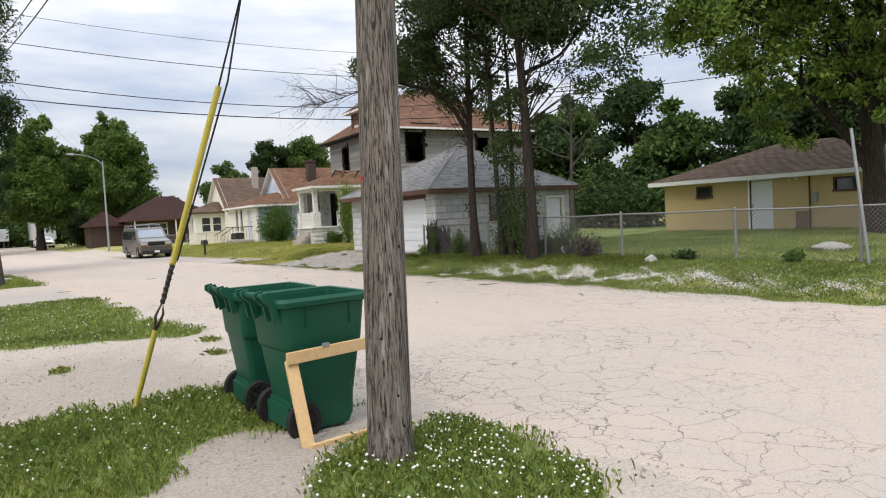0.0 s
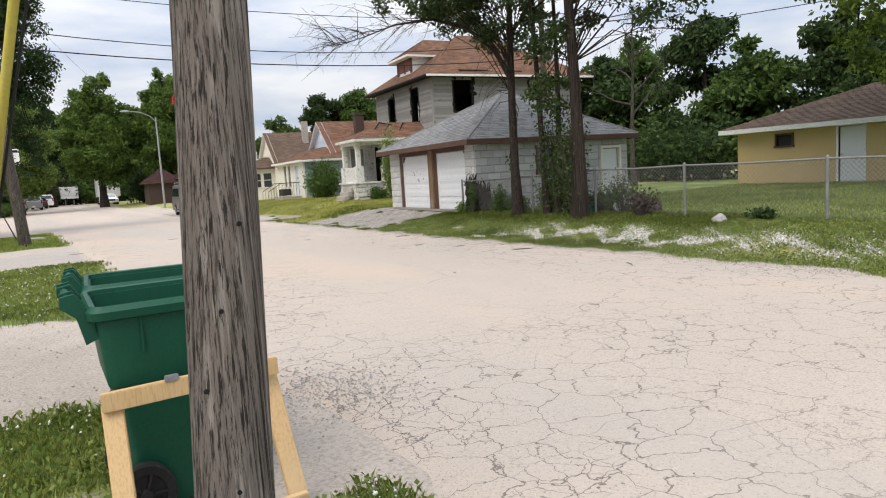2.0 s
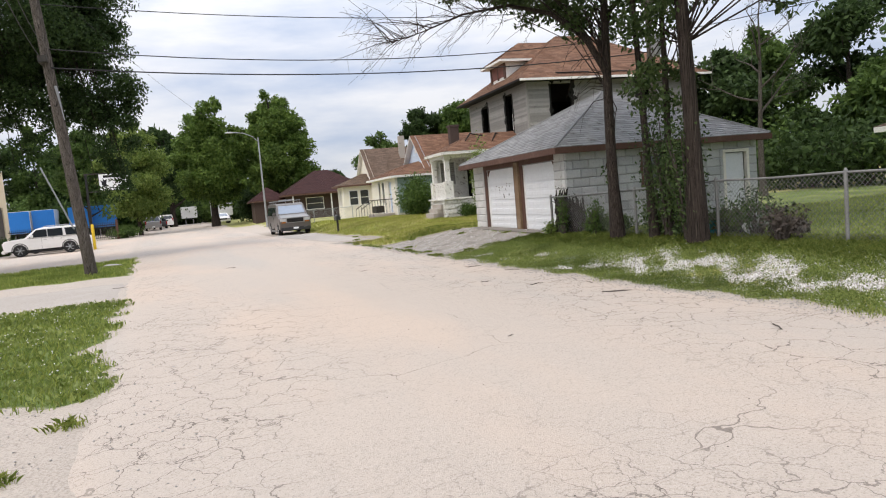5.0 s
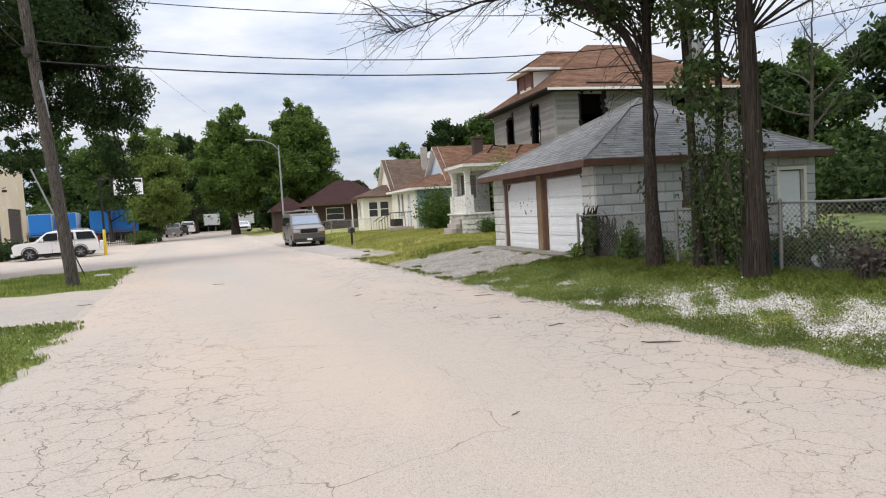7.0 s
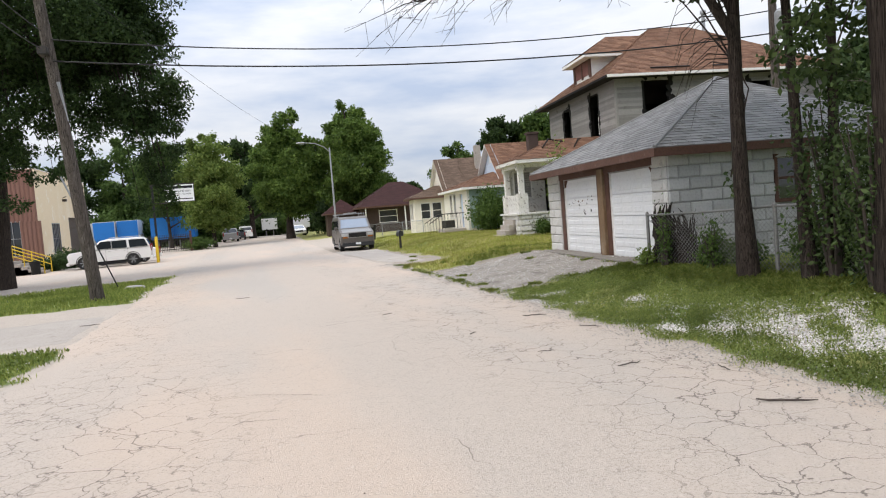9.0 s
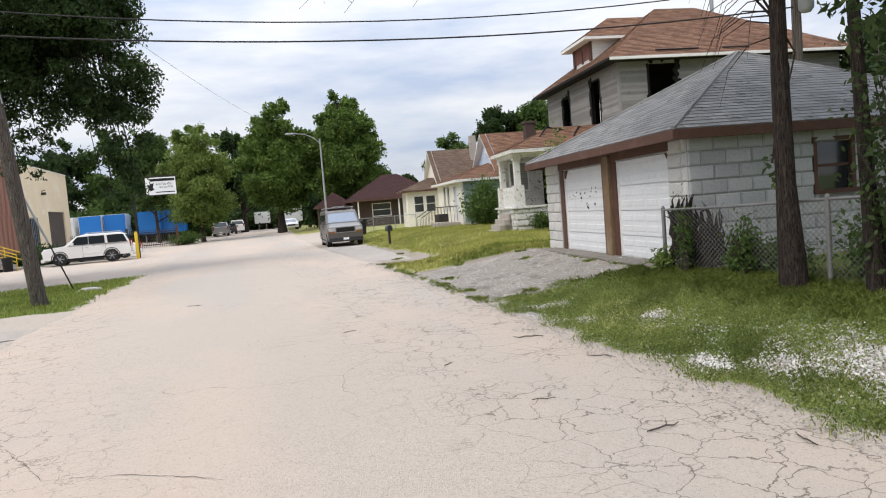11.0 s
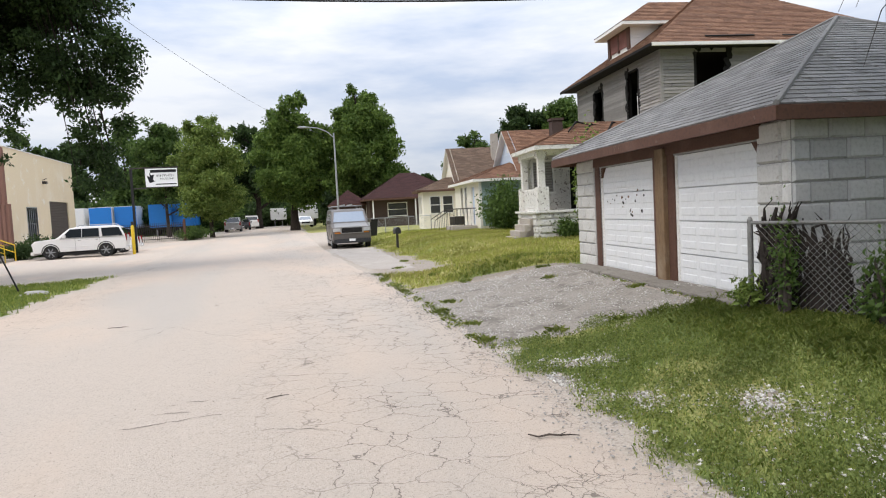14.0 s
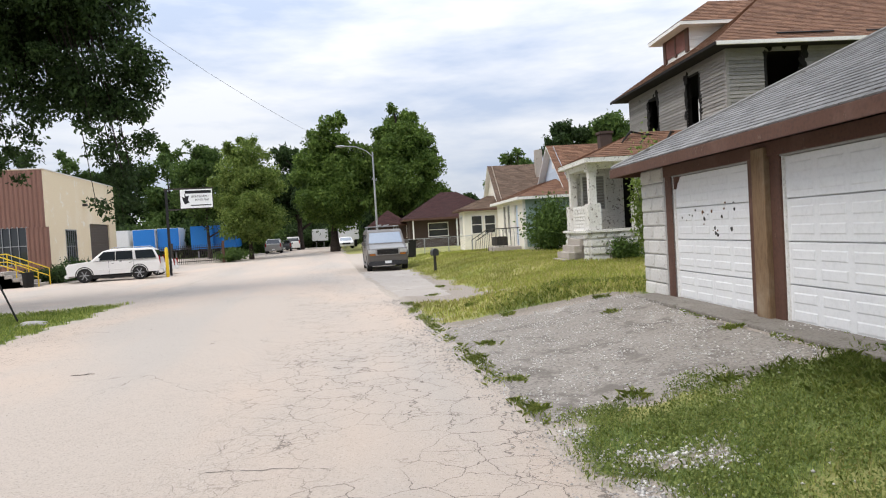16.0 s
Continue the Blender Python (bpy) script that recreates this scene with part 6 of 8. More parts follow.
for dx, z0, z1 in ((-0.1, 6.6, 6.6), (-0.05, 7.05, 7.05), (0.5, 9.4, 9.1)):
    cable("overhead_wire", (2.8 + dx, 4.0, z0), (1.75 + dx, 26.4, z1), 0.75, 0.012, "black overhead wire strung along the verge")
cable("overhead_wire", (1.6, 26.3, 9.1), (14.5, 69.0, 8.0), 1.0, 0.006, "thin overhead wire to the street lamp")
cable("overhead_wire", (22.5, 24.1, 8.1), (30.0, -30.0, 7.4), 0.8, 0.012, "black overhead wire behind the lawn")
cable("overhead_wire", (22.5, 24.1, 6.9), (30.0, -30.0, 6.4), 0.9, 0.014, "black overhead wire behind the lawn")

guy = thing("guy_wire", pose(1.41, 6.23, on(1.41, 6.23)), "slanting steel guy wire in a faded yellow guard", "guy wire")
gd = Vector((0.55, -1.04, 2.66)) / 2.66
part("lower_guard", Shape().tube([gd * -0.1, gd * 0.72], 0.024, 10), M_YELLOW, guy, smooth=True)
part("thimble", Shape().tube([gd * 0.68, gd * 0.85 + Vector((0.03, 0, 0)), gd * 0.97, gd * 0.85 - Vector((0.03, 0, 0)), gd * 0.68], 0.012, 6), M_DARKSTEEL, guy, "rusty iron thimble")
twist = [gd * (0.95 + 0.0105 * i) + Vector((math.cos(i * 1.3), math.sin(i * 1.3), 0)) * 0.016 for i in range(36)]
part("grip", Shape().tube(twist, 0.012, 5).tube([gd * 0.95, gd * 1.32], 0.02, 6), M_DARKSTEEL, guy, "dark twisted cable grip")
part("guard", Shape().tube([gd * 1.28, gd * 2.66], 0.025, 10), M_YELLOW, guy, "faded yellow plastic guard", smooth=True)
top_at = Vector((2.73, 3.95, 7.0)) - Vector((1.41, 6.23, on(1.41, 6.23)))
part("cable", Shape().tube([gd * 2.6, top_at + Vector((0, 0, -0.6))], 0.008, 6), M_WIRE, guy)
part("cable", Shape().tube([gd * 1.3 + Vector((0.03, 0, 0)), gd * 2.7 + Vector((0.06, 0, 0)), top_at + Vector((0.05, 0, 0.9))], 0.008, 6), M_WIRE, guy)

lamp = thing("street_lamp", pose(14.4, 68.6, on(14.4, 68.6)), "tall grey steel street lamp with a curved arm", "street lamp")
part("pole", Shape().tube([(0, 0, 0), (0, 0, 4), (0, 0, 8.5)], [0.10, 0.085, 0.06], 12), M_STEEL, lamp, smooth=True)
part("arm", Shape().tube([(0, 0, 8.1), (-0.5, 0, 8.6), (-1.3, 0, 8.95), (-2.3, 0, 9.05)], 0.035, 8), M_STEEL, lamp, smooth=True)
part("lamp_head", Shape().loft([[(-2.2 - d, w * math.cos(a), 9.03 + h * math.sin(a)) for a in np.linspace(0, 5.5, 8)] for d, w, h in ((0, 0.06, 0.05), (0.15, 0.14, 0.09), (0.5, 0.15, 0.09), (0.75, 0.06, 0.04))]), M_STEEL, lamp, smooth=True)

# ---- bins, pine frame ----
def rounded(hx, hy, r, z, cx=0.0, k=5):
    """A rounded rectangle as a ring of points."""
    out = []
    for sx, sy, a0 in ((1, 1, 0), (-1, 1, 90), (-1, -1, 180), (1, -1, 270)):
        for i in range(k):
            a = radians(a0 + 90 * i / (k - 1))
            out.append((cx + sx * (hx - r) + r * math.cos(a), sy * (hy - r) + r * math.sin(a), z))
    return out


def wheeled_bin(m, label):
    b = thing("wheeled_bin", m, label, "bin", "bins by the pole")
    sh = Shape()
    sh.loft([rounded(0.25, 0.235, 0.05, 0.05, -0.02), rounded(0.27, 0.25, 0.05, 0.12, -0.01), rounded(0.288, 0.262, 0.055, 0.60), rounded(0.292, 0.265, 0.055, 0.612, -0.005),
             rounded(0.345, 0.302, 0.06, 0.65, -0.005), rounded(0.35, 0.305, 0.06, 0.665, -0.005), rounded(0.385, 0.325, 0.06, 0.99), rounded(0.385, 0.325, 0.06, 1.0), rounded(0.365, 0.305, 0.05, 1.0),
             rounded(0.35, 0.29, 0.05, 0.72), rounded(0.255, 0.23, 0.05, 0.14)])
    body = part("body", sh, M_BIN, b, "dark green moulded plastic body", smooth=True)
    part("rim", Shape().loft([rounded(0.385, 0.325, 0.06, 0.955), rounded(0.415, 0.35, 0.07, 0.965), rounded(0.42, 0.355, 0.07, 1.0), rounded(0.40, 0.335, 0.065, 1.025), rounded(0.375, 0.315, 0.055, 1.02),
                              rounded(0.37, 0.31, 0.055, 0.97), rounded(0.385, 0.325, 0.06, 0.955)], cap=False), M_BIN, body, smooth=True)
    for y in (-0.2, 0.2):
        part("rib", Shape().block(0.375 if y > 0 else 0.375, 0.40, y - 0.008, y + 0.008, 0.80, 0.965, 0.004), M_BIN, body)
    for x in (-0.18, 0.22):
        for s in (-1, 1):
            part("rib", Shape().block(x - 0.008, x + 0.008, s * 0.318 - 0.012, s * 0.318 + 0.012, 0.80, 0.965, 0.004), M_BIN, body)
    # the handle on its two horns at the back
    h = part("handle", Shape().tube([(-0.49, -0.22, 1.05), (-0.49, 0.22, 1.05)], 0.021, 10), M_BIN, b, smooth=True)
    for y in (-0.26, -0.13, 0.13, 0.26):
        part("horn", Shape(pose(0, y, 0)).prism([(-0.37, 0.88), (-0.40, 1.0), (-0.46, 1.085), (-0.52, 1.075), (-0.525, 1.03), (-0.46, 0.98), (-0.43, 0.86)], -0.014, 0.014, "y"), M_BIN, h)
    part("axle", Shape().tube([(-0.24, -0.33, 0.145), (-0.24, 0.33, 0.145)], 0.014, 8), M_DARKSTEEL, b)
    part("wheel_housing", Shape().block(-0.33, -0.16, -0.23, 0.23, 0.05, 0.26, 0.03), M_BIN, b)
    for s in (-1, 1):
        w = part("wheel", Shape().loft([[(-0.24 + r * math.cos(a), s * y, 0.145 + r * math.sin(a)) for a in np.linspace(0, 2 * math.pi, 24, endpoint=False)] for y, r in ((0.265, 0.10), (0.265, 0.138), (0.275, 0.147), (0.315, 0.147), (0.325, 0.138), (0.322, 0.10), (0.31, 0.095))]), M_BLACK, b, "black plastic wheel", smooth=True)
        part("hub", Shape().tube([(-0.24, s * 0.30, 0.145), (-0.24, s * 0.335, 0.145)], [0.035, 0.028], 10), M_BLACK, w)
        for k in range(5):
            a = k * 1.2566
            part("spoke", Shape().tube([(-0.24, s * 0.318, 0.145), (-0.24 + 0.10 * math.cos(a), s * 0.318, 0.145 + 0.10 * math.sin(a))], 0.009, 5), M_BLACK, w)
    return b


wheeled_bin(pose(2.41, 4.81, on(2.4, 4.8, -0.03), 0, 0, -2) @ Matrix.Diagonal((0.91, 1, 1.05, 1)), "dark green wheeled bin without lid, beside the pole")
wheeled_bin(pose(2.49, 5.77, on(2.4, 5.7, -0.03), 0, 0, -5) @ Matrix.Diagonal((0.91, 1, 1.05, 1)), "dark green wheeled bin without lid, behind another bin")
frame_a = thing("pine_frame", pose(2.12, 4.42, 0.0), "knocked-together frame of fresh pine boards round the pole", "wooden frame")
def board(a, b, w, t, roll=0.0):
    a, b = Vector(a), Vector(b)
    s = Shape(look(a, b, roll))
    s.block(-w / 2, w / 2, -t / 2, t / 2, -(b - a).length, 0, 0.004)
    return s
part("leg", board((-0.06, -0.22, -0.04), (-0.045, 0.04, 0.61), 0.09, 0.04, 10), M_PINE, frame_a)
part("leg", board((0.68, -0.28, -0.04), (0.64, -0.02, 0.625), 0.09, 0.04, 10), M_PINE, frame_a)
part("rail", board((-0.09, 0.005, 0.63), (0.68, -0.085, 0.665), 0.04, 0.085, 0), M_PINE, frame_a)
part("bottom_rail", board((-0.07, -0.25, 0.02), (0.70, -0.31, 0.05), 0.04, 0.085, 0), M_PINE, frame_a)
part("hinge", Shape(pose(0.2, -0.045, 0.69)).block(-0.03, 0.03, -0.01, 0.01, -0.01, 0.02, 0.003), M_STEEL, frame_a)

# ---- chain-link fence ----
FENCE = thing("chain_link_fence", pose(13.95, 0, 0), "sagging galvanised chain-link fence with vines at its end", "fence")
fence_y = [18.3, 15.3, 12.95, 10.36, 7.39, 4.95, 1.8, -1.2, -4.2, -7.2]


def fence_x(y):
    """The last bay swings out past the garage corner."""
    return -0.25 * max(0.0, (y - 15.3) / 3.0)


def fence_top(y):
    """The fence stands lower towards its end by the garage."""
    g = on(13.95, y)
    q = min(1, max(0, (y - 13) / 5))
    return (1 - q) * (g + 1.1) + q * 1.25


for y in fence_y:
    z = on(13.95, y)
    top = fence_top(y) + 0.03
    p = part("post", Shape().tube([(fence_x(y), y, z - 0.2), (fence_x(y), y, top)], 0.032, 10), M_FENCE, FENCE, smooth=True)
    part("cap", Shape().tube([(fence_x(y), y, top), (fence_x(y), y, top + 0.04)], [0.036, 0.012], 10), M_FENCE, p)
for a, b in zip(fence_y, fence_y[1:]):
    za, zb = fence_top(a), fence_top(b)
    part("top_rail", Shape().tube([(fence_x(a), a, za), (fence_x((a + b) / 2), (a + b) / 2, (za + zb) / 2 - 0.015), (fence_x(b), b, zb)], 0.02, 8), M_FENCE, FENCE, smooth=True)
links = Shape()
for s in (-1, 1):
    y = -7.2
    while y < 18.3:
        y2 = y + s * 1.05
        if -7.2 <= y2 <= 18.3:
            a, b = Vector((0.004 * s + fence_x(y), y, on(13.95, y, 0.03))), Vector((0.004 * s + fence_x(y2), y2, fence_top(y2) - 0.02))
            links.tube([a, b], 0.0034, 3, cap=False)
        y += 0.085
net = part("wire_mesh", links, M_FENCE, FENCE, "diamond wire mesh")
tagged(net, kind="stuff")
solid("leaning_pipe", Shape().tube([(0, 0, -0.1), (-0.02, 0.26, 2.55)], 0.03, 8), M_STEEL, "bare leaning steel pipe beside the fence", "pipe", m=pose(13.86, 4.78, on(13.86, 4.78)), smooth=True)

marker = thing("marker_pole", pose(2.05, 31.4, on(2.05, 31.4)), "thin leaning marker pole, black below and pale above", "pole")
part("lower_shaft", Shape().tube([(0, 0, -0.1), (-0.55, -0.1, 1.5)], 0.022, 7), M_WIRE, marker, smooth=True)
part("upper_shaft", Shape().tube([(-0.55, -0.1, 1.5), (-1.35, -0.25, 3.8)], 0.03, 7), M_STEEL, marker, smooth=True)

# ---- vehicles ----
def vehicle(name, m, label, paint, length, width, profile, belt, tumble, wheels, wr, side_glass, screens, lower=None, category="car"):
    """A body from a side outline (x back from the nose, z up), its sides leaning in above the belt line.
    side_glass: (x0, x1, x0 top, x1 top, z0, z1); screens: (outline points i, i + 1) that carry glass."""
    car = thing(name, m, label, category)
    half = width / 2

    def y_at(z):
        return half - tumble * max(0.0, z - belt)
    s = Shape()
    cx, cz = sum(p[0] for p in profile) / len(profile), sum(p[1] for p in profile) / len(profile)
    ins = [(p[0] + 0.05 * (1 if p[0] < cx else -1) * (abs(p[0] - cx) > 0.3 * length), p[1] - 0.035 * (p[1] > belt)) for p in profile]
    s.loft([[(q[0], -y_at(q[1]), q[1]) for q in ins], [(p[0], -y_at(p[1]) + 0.06, p[1]) for p in profile],
            [(p[0], y_at(p[1]) - 0.06, p[1]) for p in profile], [(q[0], y_at(q[1]), q[1]) for q in ins]])
    body = part("body", s, paint, car, smooth=False, bevel=0.02)
    for sd in (-1, 1):
        for x0, x1, u0, u1, z0, z1 in side_glass:
            e = 0.012
            part("side_window", Shape().add([(x0, sd * (y_at(z0) + e), z0), (x1, sd * (y_at(z0) + e), z0), (u1, sd * (y_at(z1) + e), z1), (u0, sd * (y_at(z1) + e), z1),
                                             (x0, sd * (y_at(z0) - 0.03), z0), (x1, sd * (y_at(z0) - 0.03), z0), (u1, sd * (y_at(z1) - 0.03), z1), (u0, sd * (y_at(z1) - 0.03), z1)],
                                            [(0, 1, 2, 3), (0, 1, 5, 4), (1, 2, 6, 5), (2, 3, 7, 6), (3, 0, 4, 7)]), M_GLASS, body)
        part("mirror", Shape().block(screens[0][2] - 0.1, screens[0][2] + 0.1, sd * (half + 0.1) - 0.1, sd * (half + 0.1) + 0.1, belt, belt + 0.2, 0.03), paint, body)
        part("sill", Shape().box(wheels[0] + wr, wheels[1] - wr, sd * half - 0.02, sd * half + 0.02, 0.22, 0.36), lower or M_BLACK, body)
        part("door_seam", Shape().box(0.45 * length, 0.45 * length + 0.012, sd * half - 0.01, sd * half + 0.006, 0.36, belt), M_BLACK, body)
        part("door_handle", Shape().block(0.56 * length, 0.56 * length + 0.16, sd * half - 0.01, sd * half + 0.03, belt - 0.14, belt - 0.10, 0.01), M_CHROME, body)
    for i, j, _ in screens:
        p, q = Vector((profile[i][0], 0, profile[i][1])), Vector((profile[j][0], 0, profile[j][1]))
        d = q - p
        nrm = Vector((-d.z, 0, d.x)).normalized()
        if nrm.x * (1 if p.x > length / 2 else -1) < 0:
            nrm = -nrm
        a, b = p + d * 0.1 + nrm * 0.012, p + d * 0.9 + nrm * 0.012
        ya, yb = y_at(a.z) - 0.13, y_at(b.z) - 0.13
        part("windscreen" if p.x < length / 2 else "rear_window", Shape().add([(a.x, -ya, a.z), (a.x, ya, a.z), (b.x, yb, b.z), (b.x, -yb, b.z), *[((v - nrm * 0.03).x, y, (v - nrm * 0.03).z) for v, y in ((a, -ya), (a, ya), (b, yb), (b, -yb))]],
                                                                               [(0, 1, 2, 3), (0, 1, 5, 4), (1, 2, 6, 5), (2, 3, 7, 6), (3, 0, 4, 7)]), M_SCREEN if p.x < length / 2 else M_GLASS, body)
    for x in wheels:
        for sd in (-1, 1):
            w = part("wheel", Shape().loft([[(x + r * math.cos(a), sd * y, wr + r * math.sin(a)) for a in np.linspace(0, 2 * math.pi, 22, endpoint=False)] for y, r in ((half - 0.24, wr * 0.9), (half - 0.22, wr), (half - 0.02, wr), (half + 0.015, wr * 0.93), (half + 0.01, wr * 0.68))]), M_BLACK, car, "black tyre", smooth=True)
            part("rim", Shape().loft([[(x + r * math.cos(a), sd * y, wr + r * math.sin(a)) for a in np.linspace(0, 2 * math.pi, 18, endpoint=False)] for y, r in ((half - 0.05, wr * 0.66), (half + 0.012, wr * 0.66), (half - 0.02, wr * 0.55), (half + 0.0, wr * 0.2))]), M_CHROME, w, "silver alloy rim")
            for k in range(6):
                a = k * math.pi / 3
                part("spoke", Shape().tube([(x, sd * (half + 0.004), wr), (x + wr * 0.6 * math.cos(a), sd * (half + 0.004), wr + wr * 0.6 * math.sin(a))], 0.03, 4), M_STEEL, w)
            part("arch", Shape().loft([[(x + r * math.cos(a), sd * y, wr + 0.02 + r * math.sin(a)) for a in np.linspace(-0.25, math.pi + 0.25, 12)] for y, r in ((half - 0.05, wr * 1.02), (half + 0.008, wr * 1.02), (half + 0.008, wr * 1.14), (half - 0.05, wr * 1.16))], cap=False), M_BLACK, body)
    front = min(p[0] for p in profile)
    back = max(p[0] for p in profile)
    for sd in (-1, 1):
        part("headlight", Shape().block(front - 0.015, front + 0.1, sd * (half - 0.22) - 0.17, sd * (half - 0.22) + 0.17, belt - 0.42, belt - 0.22, 0.02), M_LENS, body)
        part("tail_light", Shape().block(back - 0.08, back + 0.012, sd * (half - 0.10) - 0.07, sd * (half - 0.10) + 0.07, belt - 0.35, belt + 0.12, 0.02), M_REDLENS, body)
    part("grille", Shape().block(front - 0.02, front + 0.05, -half + 0.42, half - 0.42, belt - 0.45, belt - 0.2, 0.015), M_BLACK, body)
    part("front_bumper", Shape().block(front - 0.09, front + 0.12, -half + 0.03, half - 0.03, 0.30, 0.52, 0.04), lower or paint, body)
    part("rear_bumper", Shape().block(back - 0.12, back + 0.09, -half + 0.03, half - 0.03, 0.32, 0.55, 0.04), lower or paint, body)
    for at in (front - 0.10, back + 0.085):
        part("number_plate", Shape().box(at, at + 0.015, -0.16, 0.16, 0.40, 0.52), M_SIGN, body)
    return car


SUV_P = [(0.06, 0.42), (0.0, 0.95), (0.14, 1.13), (1.32, 1.24), (2.0, 1.80), (2.5, 1.90), (4.5, 1.88), (4.82, 1.74), (5.08, 1.2), (5.12, 0.95), (5.06, 0.45)]
SUV_G = [(1.56, 2.66, 2.05, 2.66, 1.25, 1.75), (2.70, 3.62, 2.70, 3.60, 1.25, 1.75), (3.80, 4.92, 3.74, 4.72, 1.25, 1.75)]
SEDAN_P = [(0.0, 0.3), (0.0, 0.65), (0.15, 0.78), (1.25, 0.93), (2.05, 1.40), (2.5, 1.46), (3.3, 1.42), (4.0, 1.02), (4.6, 0.98), (4.68, 0.7), (4.65, 0.32)]
SEDAN_G = [(1.7, 2.55, 2.1, 2.55, 0.95, 1.34), (2.62, 3.6, 2.62, 3.3, 0.95, 1.34)]
VAN_P = [(0.0, 0.4), (-0.02, 0.95), (0.10, 1.12), (0.95, 1.32), (1.55, 1.98), (1.9, 2.08), (5.5, 2.08), (5.65, 1.9), (5.7, 1.1), (5.7, 0.4)]
VAN_G = [(1.28, 2.15, 1.68, 2.15, 1.3, 1.85), (2.3, 3.6, 2.3, 3.6, 1.3, 1.85), (3.7, 5.4, 3.7, 5.35, 1.3, 1.85)]
MINI_P = [(0.0, 0.35), (0.0, 0.75), (0.2, 0.98), (0.95, 1.12), (1.85, 1.66), (2.3, 1.73), (4.5, 1.7), (4.9, 1.1), (4.95, 0.8), (4.95, 0.38)]
MINI_G = [(1.35, 2.5, 1.95, 2.5, 1.1, 1.58), (2.6, 3.6, 2.6, 3.6, 1.1, 1.58), (3.7, 4.65, 3.7, 4.45, 1.1, 1.58)]

estate = vehicle("suv", pose(-5.1, 57.0, on(-4, 57, 0.01), 0, 0, 4), "white full-size estate car with tinted windows, parked", M_CARWHITE, 5.12, 2.0, SUV_P, 1.24, 0.26, (0.98, 3.95), 0.43, SUV_G, ((3, 4, 1.75), (7, 8, 1.75)))
for sd in (-1, 1):
    part("roof_rail", Shape().tube([(2.45, sd * 0.78, 1.88), (2.6, sd * 0.78, 1.96), (4.4, sd * 0.78, 1.95), (4.55, sd * 0.78, 1.87)], 0.022, 6), M_CHROME, estate, smooth=True)
    part("belt_trim", Shape().box(1.5, 4.95, sd * 1.0 - 0.015, sd * 1.0 + 0.008, 1.19, 1.225), M_CHROME, estate)
    part("side_strip", Shape().box(1.5, 3.5, sd * 1.0 - 0.015, sd * 1.0 + 0.02, 0.68, 0.74), M_CARWHITE, estate, bevel=0.008)
    part("door_seam", Shape().box(3.64, 3.652, sd * 1.0 - 0.01, sd * 1.0 + 0.006, 0.45, 1.2), M_BLACK, estate)
    for x in (2.45, 3.4):
        part("door_handle", Shape().block(x, x + 0.16, sd * 1.0 - 0.01, sd * 1.0 + 0.03, 1.04, 1.075, 0.008), M_CHROME, estate)
vehicle("sedan", pose(-4.6, 60.9, on(-3, 60.9, 0.01), 0, 0, 4), "white saloon car parked behind another car", M_CARWHITE, 4.68, 1.8, SEDAN_P, 0.93, 0.35, (0.85, 3.6), 0.32, SEDAN_G, ((3, 4, 1.7), (6, 7, 1.7)))
van = vehicle("van", pose(12.66, 46.6, on(12.6, 49, 0.03), 0, 0, 88), "dark pewter full-size van with silver bonnet and roof rack", M_CARPEWTER, 5.7, 2.0, VAN_P, 1.3, 0.16, (0.85, 4.35), 0.37, VAN_G, ((3, 4, 1.35), (7, 8, 1.35)), M_CARDARK, "van")
part("bonnet", Shape().add([(0.08, -0.86, 1.135), (0.08, 0.86, 1.135), (0.93, 0.84, 1.335), (0.93, -0.84, 1.335), (0.08, -0.86, 1.06), (0.08, 0.86, 1.06), (0.93, 0.84, 1.25), (0.93, -0.84, 1.25)], [(0, 1, 2, 3), (0, 1, 5, 4), (1, 2, 6, 5), (2, 3, 7, 6), (3, 0, 4, 7)]), M_CARSILVER, van, "silver bonnet")
part("grille_surround", Shape().block(-0.055, -0.0, -0.62, 0.62, 0.80, 1.14, 0.01), M_CARSILVER, van, "silver grille surround")
part("grille_mesh", Shape().block(-0.075, -0.05, -0.52, 0.52, 0.84, 1.09, 0.008), M_BLACK, van)
for k in range(3):
    part("grille_bar", Shape().box(-0.085, -0.07, -0.5, 0.5, 0.89 + 0.07 * k, 0.905 + 0.07 * k), M_DARKSTEEL, van)
for sd in (-1, 1):
    part("front_light", Shape().block(-0.08, -0.0, sd * 0.74 - 0.15, sd * 0.74 + 0.15, 0.9, 1.08, 0.02), M_LENS, van, "clear square headlamp")
    part("turn_light", Shape().block(-0.07, -0.0, sd * 0.74 - 0.15, sd * 0.74 + 0.15, 0.8, 0.88, 0.015), M_AMBER, van, "amber indicator")
rack = part("roof_rack", Shape().tube([(2.1, -0.8, 2.24), (5.3, -0.8, 2.24)], 0.025, 6).tube([(2.1, 0.8, 2.24), (5.3, 0.8, 2.24)], 0.025, 6), M_STEEL, van)
for x in (2.3, 3.2, 4.1, 5.0):
    part("crossbar", Shape().tube([(x, -0.8, 2.06), (x, -0.8, 2.24), (x, 0.8, 2.24), (x, 0.8, 2.06)], 0.022, 6), M_STEEL, rack)
part("ladder", Shape().box(2.0, 5.4, -0.3, -0.25, 2.27, 2.34).box(2.0, 5.4, 0.1, 0.15, 2.27, 2.34), M_STEEL, rack)
vehicle("minivan", pose(4.65, 100.0, on(4.65, 97, 0.03), 0, 0, -90), "grey minivan parked at the road's edge", M_CARSILVER, 4.95, 1.9, MINI_P, 1.1, 0.3, (0.9, 3.9), 0.34, MINI_G, ((3, 4, 1.4), (6, 7, 1.4)))
